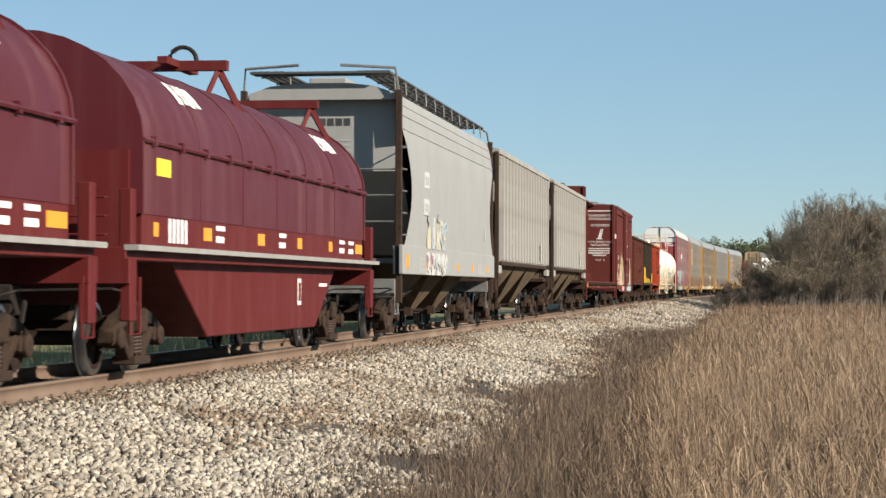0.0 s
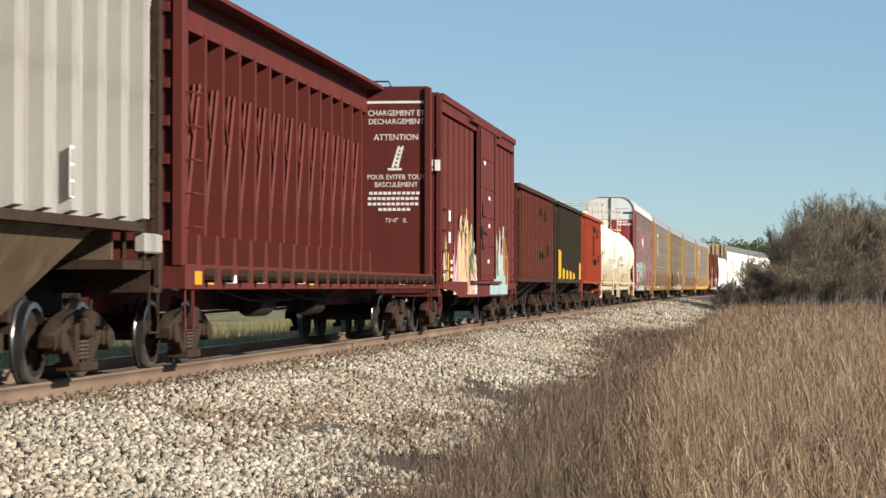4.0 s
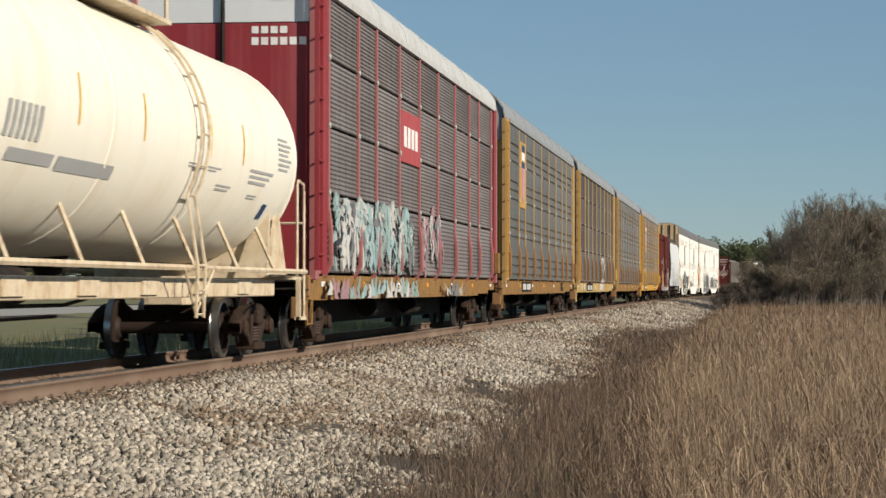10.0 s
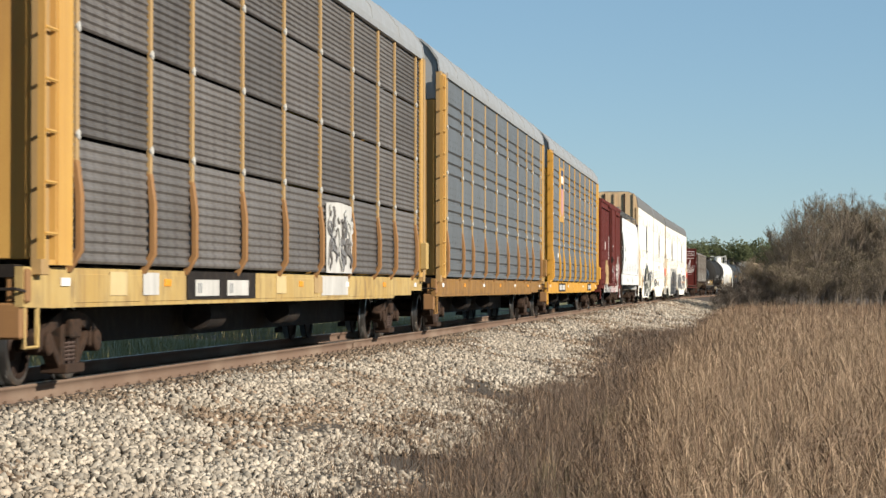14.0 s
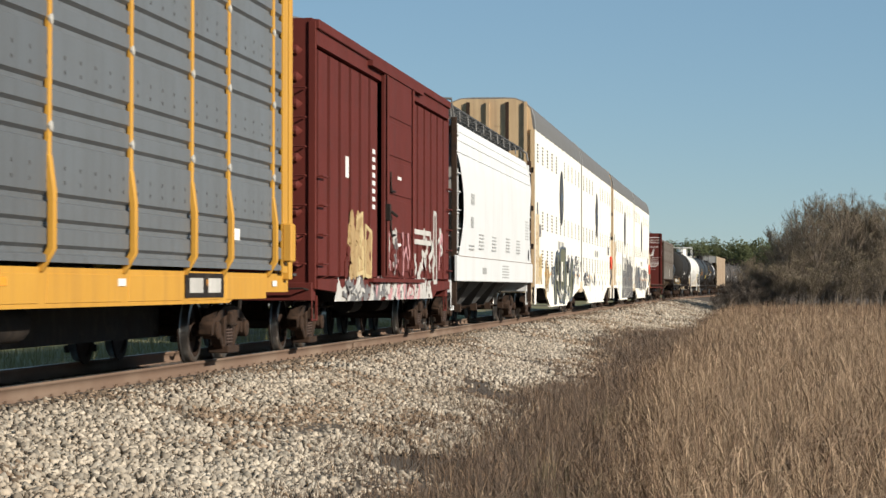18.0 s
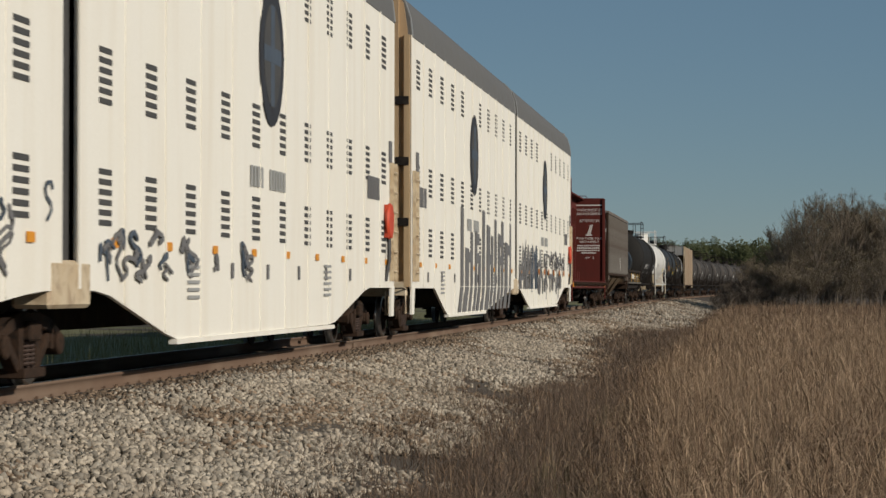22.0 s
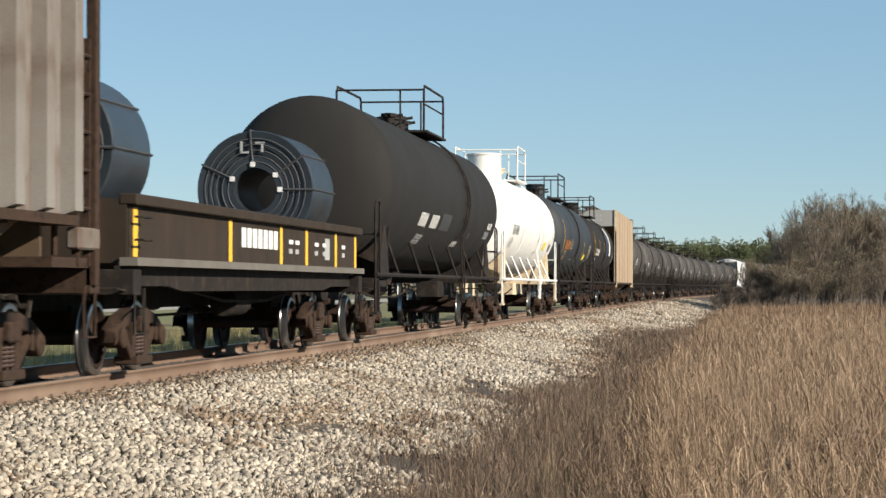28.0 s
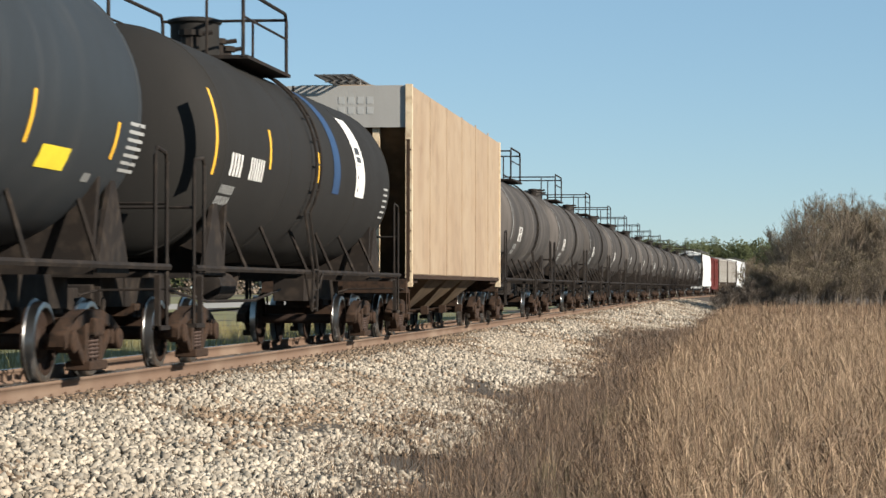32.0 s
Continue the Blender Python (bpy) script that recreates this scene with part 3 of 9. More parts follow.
def grabs(car, x, y0, y1, zs, ink, r=0.014, out=0.09):
    """Grab irons on a side, one at each height."""
    for z in zs:
        part("grab_iron", Geo().tube([(x, y0, z), (x + out, y0, z), (x + out, y1, z), (x, y1, z)], r, 5), M[ink], car)


def end_grabs(car, y, x0, x1, zs, ink, r=0.014, out=0.09):
    for z in zs:
        part("grab_iron", Geo().tube([(x0, y, z), (x0, y - out, z), (x1, y - out, z), (x1, y, z)], r, 5), M[ink], car)


def ribs(car, name, geo, ink, ys, parent=None):
    """One upright rib at each place along the car, all of one mesh."""
    me = geo.mesh(name, M[ink])
    for y in ys:
        part(name, me, None, parent or car, at=(0, y, 0))


def ribbon(g, pts, w, x0, x1):
    """A sprayed stroke: a band of width w through points (y, z)."""
    for i, ((y0, z0), (y1, z1)) in enumerate(zip(pts[:-1], pts[1:])):
        d = math.hypot(y1 - y0, z1 - z0) or 1
        ny, nz = -(z1 - z0) / d * w / 2, (y1 - y0) / d * w / 2
        e = w * 0.25
        ey, ez = (y1 - y0) / d * e, (z1 - z0) / d * e
        g.plate([(y0 - ey + ny, z0 - ez + nz), (y1 + ey + ny, z1 + ez + nz), (y1 + ey - ny, z1 + ez - nz), (y0 - ey - ny, z0 - ez - nz)], x0, x1 + 0.0011 * i)


def rounded(pts):
    """A bent line with its corners cut off."""
    out = [pts[0]]
    for (a, b), (c, d) in zip(pts, pts[1:]):
        out += [(a * 0.75 + c * 0.25, b * 0.75 + d * 0.25), (a * 0.25 + c * 0.75, b * 0.25 + d * 0.75)]
    return out + [pts[-1]]


def flames(car, x, y0, y1, z0, z1, inks, seed, n, wide=(0.12, 0.34), crest=1.0):
    """Sprayed tongues of colour that rise from a solid foot to ragged tips; inks run along the piece."""
    rnd = random.Random(seed)
    layers = {}
    for k in range(n):
        u = (k + rnd.random()) / n
        y = y0 + u * (y1 - y0)
        top = z0 + (z1 - z0) * (1 - crest * abs(2 * u - 1) ** 2 * 0.45) * rnd.uniform(0.5, 1.0)
        low = z0 if rnd.random() < 0.6 else z0 + rnd.uniform(0.1, 0.5) * (top - z0)
        w = rnd.uniform(*wide)
        left, right = [], []
        for i in range(6):
            v = i / 6
            c = y + rnd.uniform(-0.05, 0.05) + 0.12 * math.sin(3 * v + k)
            e = w * (1 - v) ** 0.6 * rnd.uniform(0.7, 1.15)
            left.append((c - e, low + v * (top - low)))
            right.append((c + e, low + v * (top - low)))
        ink = inks[min(int(u * len(inks)), len(inks) - 1)]
        if rnd.random() < 0.35:
            ink = rnd.choice(inks)
        layers.setdefault(ink, Geo()).plate(left + [(y + rnd.uniform(-0.05, 0.05), top)] + right[::-1], x, x + 0.004 + 0.0007 * k)
    for ink, g in layers.items():
        part("graffiti", g, M[ink], car, "sprayed graffiti with ragged tips")["kind"] = "stuff"


def swirls(car, x, y0, y1, z0, z1, inks, seed, n, wide=(0.07, 0.15), lean=0.25):
    """Sprayed bent strokes, mostly upright, that cross one another."""
    rnd = random.Random(seed)
    layers = {}
    for k in range(n):
        y = rnd.uniform(y0, y1)
        b, t = sorted((rnd.uniform(z0, z1), rnd.uniform(z0, z1)))
        t = max(t, b + 0.35 * (z1 - z0))
        a = rnd.uniform(-lean, lean)
        bend = rnd.uniform(-0.35, 0.35)
        pts = [(y, b), (y + bend, b + (t - b) * 0.33), (y - bend * 0.6 + a, b + (t - b) * 0.66), (y + a, min(t, z1)), (y + a + rnd.uniform(-0.4, 0.4), min(t, z1) - rnd.uniform(0, 0.2))]
        pts = [(min(max(p, y0), y1), q) for p, q in rounded(pts)]
        ribbon(layers.setdefault(rnd.choice(inks), Geo()), pts, rnd.uniform(*wide), x, x + 0.004 + 0.0006 * k)
    for ink, g in layers.items():
        part("graffiti", g, M[ink], car, "sprayed graffiti strokes")["kind"] = "stuff"


def block_letters(car, x, shapes, fill, line, edge=0.09, drop=0.0):
    """Filled sprayed letters, each a closed shape of (y, z) points with a dark outline."""
    body, rim = Geo(), Geo()
    for k, pts in enumerate(shapes):
        body.plate(pts, x, x + 0.005 + 0.0008 * k)
        ribbon(rim, pts + pts[:1], edge, x, x + 0.016 + 0.0005 * k)
        if drop:
            ribbon(rim, [(p + drop, q - drop) for p, q in pts[:2]], edge, x, x + 0.013)
    part("graffiti", body, M[fill], car, "sprayed filled letters")["kind"] = "stuff"
    part("graffiti_outline", rim, M[line], car, "sprayed dark outline")["kind"] = "stuff"


def stencil(car, string, size, x, y, z, ink, squeeze=1.0, name="lettering"):
    """Readable words on a surface that faces back along the track."""
    cu = bpy.data.curves.new("words", "FONT")
    cu.body, cu.size, cu.align_x, cu.extrude = string, size, "CENTER", 0.003
    cu.resolution_u = 2
    tmp = bpy.data.objects.new("words", cu)
    me = bpy.data.meshes.new_from_object(tmp)
    bpy.data.objects.remove(tmp)
    me.transform(Matrix.Translation((x, y, z)) @ Matrix.Rotation(radians(90), 4, "X") @ Matrix.Diagonal((squeeze, 1, 1, 1)))
    me.materials.clear()
    me.materials.append(M[ink])
    return part(name, me, None, car, "white stencilled words")


def sill_beam(car, half, ink="steel_dark", z0=0.72, z1=1.08):
    part("centre_sill", Geo().box(-0.3, 0.3, -half + 0.1, half - 0.1, z0, z1), M[ink], car)


def brake_gear(car, y, z=0.75):
    """Reservoir, cylinder and rods under a car."""
    g = Geo().turned([(-0.55, 0.0), (-0.5, 0.2), (0.5, 0.2), (0.55, 0.0)], "y", x=0.75, y=y, z=z, n=14)
    part("air_reservoir", g, M["steel_dark"], car)
    g = Geo().turned([(-0.3, 0.13), (0.35, 0.13)], "y", x=-0.6, y=y + 0.6, z=z, n=12).tube([(0.4, y - 3.2, 0.62), (0.4, y + 3.2, 0.66)], 0.02, 5)
    part("brake_rigging", g, M["steel_dark"], car)
    part("brake_pipe", Geo().tube([(0.95, y - 3.6, 0.95), (0.98, y - 1.5, 0.80), (0.98, y + 1.5, 0.80), (0.95, y + 3.6, 0.95)], 0.022, 5), M["steel_dark"], car)


def end_platform(car, half, z, ink, width=1.45):
    """Cross beam at each end, with sill steps at the corners."""
    for k in (1, -1):
        y0, y1 = sorted((k * (half - 0.32), k * half))
        part("end_sill", Geo().box(-width, width, y0, y1, z - 0.28, z), M[ink], car, bevel=0.01)
        for side in (1, -1):
            xs = side * (width - 0.02)
            part("sill_step", Geo().tube([(xs, k * (half - 0.1), z - 0.2), (xs, k * (half - 0.1), 0.48), (xs, k * (half - 0.5), 0.48), (xs, k * (half - 0.5), z - 0.2)], 0.022, 5), M[ink], car)


def uncoupling(car, half, z=0.95):
    for k in (-1,):
        part("uncoupling_lever", Geo().tube([(1.4, k * half, z), (1.35, k * (half + 0.12), z + 0.02), (0.3, k * (half + 0.12), z), (0.12, k * (half + 0.3), z - 0.06)], 0.016, 5), M["steel_dark"], car)


def frustum(g, top, bot):
    """A four-sided hopper between two rectangles (x half, y0, y1, z)."""
    v = []
    for hx, y0, y1, z in (top, bot):
        v += [(-hx, y0, z), (hx, y0, z), (hx, y1, z), (-hx, y1, z)]
    g.add(v, [(0, 1, 5, 4), (1, 2, 6, 5), (2, 3, 7, 6), (3, 0, 4, 7), (4, 5, 6, 7), (0, 3, 2, 1)])
    return g


def chutes(car, ys, length, z_top, z_bot, ink, gate="steel_dark", hx=1.42):
    for y in ys:
        c = part("hopper_chute", frustum(Geo(), (hx, y - length / 2, y + length / 2, z_top), (0.62, y - 0.42, y + 0.42, z_bot)), M[ink], car)
        part("outlet_gate", Geo().box(-0.72, 0.72, y - 0.5, y + 0.5, z_bot - 0.1, z_bot), M[gate], c, bevel=0.01)
        part("gate_shaft", Geo().tube([(0.5, y - 0.62, z_bot - 0.04), (1.15, y - 0.62, z_bot - 0.02)], 0.035, 6).box(1.05, 1.2, y - 0.7, y - 0.5, z_bot - 0.1, z_bot + 0.08), M["truck"], c)


def running_board(car, x0, x1, y0, y1, z, ink="mesh_dark", post="post_grey", n=12, drop=0.3):
    """Roof walkway of steel grating on brackets."""
    g = Geo()
    k = 5
    for i in range(k):
        xa = x0 + (x1 - x0) * i / (k - 1)
        g.box(xa - 0.022, xa + 0.022, y0, y1, z - 0.03, z)
    m = max(8, int((y1 - y0) / 0.22))
    for i in range(m + 1):
        ya = y0 + (y1 - y0) * i / m
        g.box(x0, x1, ya - 0.02, ya + 0.02, z - 0.03, z - 0.005)
    w = part("running_board", g, M[ink], car, "dark steel grating")
    for i in range(n):
        ya = y0 + (y1 - y0) * (i + 0.5) / n
        part("bracket", Geo().box(x0, x1 + 0.03, ya - 0.02, ya + 0.02, z - 0.07, z - 0.03).tube([(x1 + 0.01, ya, z - 0.04), (x1 + 0.03, ya, z - drop)], 0.018, 4), M[post], w)
    return w


def band_rib(x0, x1, z0, z1, base, top):
    """An upright pressed rib with sloping flanks: half as wide as base at the sheet, as top at its face."""
    g = Geo()
    v = []
    for x, b, a0, a1 in ((x0, base, z0, z1), (x1, top, z0 + 0.05, z1 - 0.07)):
        v += [(x, -b, a0), (x, b, a0), (x, b, a1), (x, -b, a1)]
    g.add(v, [(0, 1, 5, 4), (1, 2, 6, 5), (2, 3, 7, 6), (3, 0, 4, 7), (4, 5, 6, 7)])
    return g
# ---- coil cars ----
def coil_car(front, rear):
    car, h = car_base("coil_car", "maroon covered coil car with a rounded steel hood", "coil car", front, rear, 2.0)
    hood_h = 7.7
    # belly
    part("belly", Geo().plate([(-h + 2.6, 1.36), (-3.75, 0.36), (3.85, 0.36), (h - 2.6, 1.36)], -1.28, 1.28), M["maroon"], car, bevel=0.015)
    part("side_sill", Geo().box(-1.46, 1.46, -h, h, 1.28, 1.42), M["maroon"], car, bevel=0.01)
    for k in (1, -1):
        part("walkway_edge", Geo().box(k * 1.44, k * 1.60, -h, h, 1.385, 1.445), M["walk"], car, "pale grey walkway edge")
        part("side_band", Geo().box(k * 1.30, k * 1.42, -h + 0.8, h - 0.8, 1.445, 1.86), M["maroon"], car)
    # hood
    prof = [(1.43, 1.80)] + [(1.43 * math.cos(a), 2.62 + 1.2 * math.sin(a)) for a in np.linspace(0, math.pi, 17)] + [(-1.43, 1.80)]
    hood = part("hood", Geo().prism(prof, -hood_h, hood_h), M["hood"], car, "weathered purplish maroon hood", sharp=50)
    lip = [(1.46, 1.80)] + [(1.46 * math.cos(a), 2.62 + 1.23 * math.sin(a)) for a in np.linspace(0, math.pi, 17)] + [(-1.46, 1.80)]
    for y in (-hood_h - 0.03, hood_h - 0.05):
        part("hood_rim", Geo().prism(lip, y, y + 0.08), M["hood"], hood, sharp=50)
    for k in (1, -1):
        part("hood_rail", Geo().tube([(k * 1.45, -hood_h, 2.62), (k * 1.47, hood_h, 2.62)], 0.03, 6), M["hood"], hood)
        for i in range(12):
            y = -hood_h + 0.5 + i * (2 * hood_h - 1) / 11
            part("hinge_lug", Geo().box(k * 1.40, k * 1.49, y - 0.05, y + 0.05, 2.57, 2.68), M["hood"], hood)
    for y in (-2.3, 2.3, 0.0, -4.8, 4.8):
        part("hood_seam", Geo().prism([(x * 1.004, z + 0.012) for x, z in prof], y - 0.025, y + 0.025), M["hood"], hood, sharp=50)
    # lifting frames
    for y in (-0.2, 7.0):
        g = Geo().box(-0.75, 0.75, y - 0.09, y + 0.09, 4.06, 4.2)
        for k in (1, -1):
            g.tube([(k * 0.62, y, 4.08), (k * 1.0, y - 0.2, 3.42)], 0.06, 4).tube([(k * 0.62, y, 4.08), (k * 0.55, y - 0.45, 3.66)], 0.045, 4)
        part("lifting_frame", g, M["maroon"], hood, "maroon steel lifting frame")
    part("lifting_beam", Geo().box(-0.07, 0.07, -1.0, 0.9, 4.1, 4.2), M["maroon"], hood)
    pts = [(0.1 + 0.2 * math.cos(a), -0.2, 4.2 + 0.2 * math.sin(a)) for a in np.linspace(-0.3, 3.44, 12)]
    part("lifting_eye", Geo().tube(pts, 0.035, 6), M["steel_dark"], hood)
    # ends
    part("end_bulkhead", Geo().box(-1.32, 1.32, -hood_h - 0.12, -hood_h - 0.06, 1.42, 2.5), M["maroon"], car)
    end_platform(car, h, 1.30, "maroon", 1.5)
    uncoupling(car, h)
    for k in (1, -1):
        for y in (-h + 0.18, h - 0.18):
            part("corner_post", Geo().box(k * 1.36, k * 1.5, y - 0.1, y + 0.1, 1.40, 2.05), M["maroon"], car, bevel=0.012)
            part("step_frame", Geo().box(k * 1.38, k * 1.5, y - 0.13, y + 0.13, 0.62, 1.30), M["maroon"], car, bevel=0.012)
    end_grabs(car, -h, 0.55, 1.25, (1.55, 1.75, 1.95), "maroon")
    part("brake_wheel", Geo().turned([(-0.03, 0.22), (0.0, 0.25), (0.03, 0.22)], "y", x=-0.55, y=-h + 0.3, z=2.2, n=18), M["steel_dark"], car, "dark hand brake wheel")
    part("handle", Geo().tube([(-0.1, -h + 0.4, 1.5), (-0.05, -h + 0.38, 1.9), (-0.02, -h + 0.3, 2.1)], 0.03, 5), M["ink_yellow"], car, "yellow lever")
    # marks
    for y0, w, ink in ((-7.1, 0.22, "reflector"), (-4.6, 0.45, "reflector"), (-1.3, 0.45, "reflector"), (1.6, 0.35, "reflector"), (4.3, 0.3, "reflector"), (6.9, 0.7, "reflector")):
        bar(car, 1.42, y0, y0 + w, 1.56, 1.72, ink, "reflector", "amber reflector")
    words(car, 1.42, -7.3 + 0.9, 1.50, 0.28, 5, "ink_white", 0.08)
    for y in (-3.9, 0.2, 5.3, 6.2):
        bar(car, 1.42, y, y + 0.5, 1.70, 1.76, "ink_white")
        bar(car, 1.42, y, y + 0.45, 1.55, 1.63, "ink_white")
    for y, w in ((-5.2, 1.3), (4.6, 1.5)):
        g = Geo()
        for i in range(4):
            a0, a1 = 0.50 + 0.02 * (i % 2), 0.78
            yy = y + i * w / 4
            v = [(1.438 * math.cos(a), q, 2.62 + 1.206 * math.sin(a)) for a in (a0, (a0 + a1) / 2, a1) for q in (yy, yy + w / 5)]
            g.add(v, [(0, 1, 3, 2), (2, 3, 5, 4)])
        part("lettering", g, M["ink_white"], hood, "white painted lettering")
    bar(hood, 1.432, -7.0, -6.35, 2.25, 2.45, "placard", "placard", "yellow notice plate")
    bar(car, 1.28, 2.35, 2.62, 0.72, 1.12, "ink_white", "data_plate", "white framed data plate")
    bar(car, 1.285, 2.40, 2.57, 0.78, 1.06, "maroon", "data_plate")
    bar(car, 1.28, 4.2, 4.9, 1.0, 1.05, "ink_white")
    end_bar(car, -hood_h - 0.03, 0.0, 0.62, 3.02, 3.14, "ink_white")
    return car


coil = coil_car(-264.95, -248.05)
again(coil, -283.1, -266.2, "", 2.0)


# ---- covered hoppers with smooth curved sides ----
def smooth_hopper(front, rear, label, paint, zb, zs, zt, inset, chute_ink, marks, end_paint, sloped, top_x=1.42):
    rail = "hop_white" if paint == "hop_white" else "post_grey"
    car, h = car_base("covered_hopper", label, "hopper car", front, rear, 1.75)
    prof = [(1.58, zs), (1.605, zs + (zt - zs) * 0.25), (1.61, zs + (zt - zs) * 0.5), (1.59, zs + (zt - zs) * 0.72), (1.555, zs + (zt - zs) * 0.76), (1.53, zs + (zt - zs) * 0.88), (top_x, zt)]
    rows = 25
    zz = np.linspace(zs, zt, rows)
    xs = np.interp(zz, [p[1] for p in prof], [p[0] for p in prof])
    xs[1:-1] = (xs[:-2] + 2 * xs[1:-1] + xs[2:]) / 4
    for side in (1, -1):
        g = Geo()
        v = []
        cols = 28
        for z, x in zip(zz, xs):
            u = (z - zs) / (zt - zs)
            ye = h - 0.25 - (inset * max(0.0, (0.62 - u) / 0.62) ** 1.1 if sloped else inset * math.sin(math.pi * min(u / 0.74, 1)) ** 0.9)
            for i in range(cols + 1):
                q = -1 + 2 * i / cols
                dent = 0.006 * math.sin(i * 2.4) * math.sin(math.pi * u)
                v.append((side * (x + dent), ye * q, z))
        n = cols + 1
        g.add(v, [(r * n + i, r * n + i + 1, (r + 1) * n + i + 1, (r + 1) * n + i) for r in range(rows - 1) for i in range(cols)])
        part("side_sheet", g, M[paint], car, sharp=60)
        for u in (0.77, 0.86, 0.93):
            z = zs + (zt - zs) * u
            x = float(np.interp(z, zz, xs))
            part("side_rib", Geo().tube([(side * x, -h + 0.27, z), (side * x, h - 0.27, z)], 0.018, 5), M[paint], car)
        part("side_sill", Geo().plate([(-h + 0.05, zb), (h - 0.05, zb), (h - 0.05, zs + 0.06), (-h + 0.05, zs + 0.06)], side * 1.52, side * 1.60), M[paint], car, bevel=0.012)
    roof = [(top_x, zt), (1.0, zt + 0.14), (0.5, zt + 0.2), (-0.5, zt + 0.2), (-1.0, zt + 0.14), (-top_x, zt), (-top_x, zt - 0.12), (top_x, zt - 0.12)]
    part("roof", Geo().prism(roof, -h + 0.25, h - 0.25), M[paint], car)
    zm = zs + (zt - zs) * 0.5
    for k in (1, -1):
        e = k * (h - 0.55)
        i1 = k * (h - 2.9)
        g = Geo()
        g.add([(-1.45, e, zt), (1.45, e, zt), (1.5, e, zm), (-1.5, e, zm), (1.45, i1, zs - 0.1), (-1.45, i1, zs - 0.1)], [(0, 1, 2, 3), (3, 2, 4, 5)])
        part("end_sheet", g, M[end_paint], car)
        part("end_gusset", Geo().plate([(k * (h - 0.3), zs - 0.2), (k * (h - 0.3), zs + 0.45), (k * (h - 1.2), zs + 0.05), (k * (h - 1.2), zs - 0.2)], -0.12, 0.12), M[end_paint], car)
        part("end_deck", Geo().box(-1.5, 1.5, min(k * (h - 1.4), k * (h - 0.3)), max(k * (h - 1.4), k * (h - 0.3)), zs - 0.28, zs - 0.2), M["post_grey"], car)
        for side in (1, -1):
            part("corner_post", Geo().box(side * 1.44, side * 1.56, min(k * (h - 0.24), k * (h - 0.1)), max(k * (h - 0.24), k * (h - 0.1)), zb - 0.55, zt + 0.05), M["truck"], car, bevel=0.01)
            part("end_panel", Geo().plate([(k * (h - 0.12), zb), (k * (h - 0.12), zs + 0.05), (k * (h - 0.6), zs + 0.05), (k * (h - 0.6), zb)], side * 1.40, side * 1.5), M[end_paint], car)
    for z in (zs + 0.5, zs + 1.0, zs + 1.5):
        part("end_rail", Geo().tube([(-1.45, -h + 0.14, z), (1.45, -h + 0.14, z)], 0.018, 5), M[rail], car)
    grabs(car, 1.5, -h + 0.2, -h + 0.62, [zs + 0.25 + 0.42 * k for k in range(5)], rail)
    if paint == "hop_white":
        for y in (-h + 0.17, h - 0.63):
            side_ladder(car, 1.47, y, y + 0.46, zs - 0.1, zt - 0.1, 7, paint, 0.022)
    # roof walkways
    for side in (1, -1):
        running_board(car, min(side * 0.75, side * 1.3), max(side * 0.75, side * 1.3), -h + 0.1, h - 0.1, zt + 0.42, n=11)
    g = Geo().box(-1.35, 1.35, -h - 0.02, -h + 0.6, zt + 0.36, zt + 0.40)
    part("end_platform", g, M["mesh_dark"], car)
    for side in (1, -1):
        part("platform_frame", Geo().tube([(side * 1.5, -h + 0.15, zt), (side * 1.45, -h + 0.05, zt + 0.46), (side * 0.4, -h - 0.02, zt + 0.52)], 0.03, 5).tube([(side * 1.2, h - 0.1, zt + 0.44), (side * 1.4, h + 0.05, zt + 0.3), (side * 1.5, h - 0.1, zt - 0.2)], 0.03, 5), M["post_grey"], car)
    part("hatch_trough", Geo().box(-0.36, 0.36, -h + 0.9, h - 0.9, zt + 0.2, zt + 0.36), M[paint], car, bevel=0.02)
    nch = 4 if h > 9 else 3
    chutes(car, [(-1 + 2 * (i + 0.5) / nch) * (h - 2.9) for i in range(nch)], 2 * (h - 2.9) / nch, zs - 0.12, 0.5, chute_ink)
    sill_beam(car, h)
    end_platform(car, h, 1.15, rail)
    uncoupling(car, h)
    brake_gear(car, -h + 2.6, 0.95)
    marks(car, h)
    return car


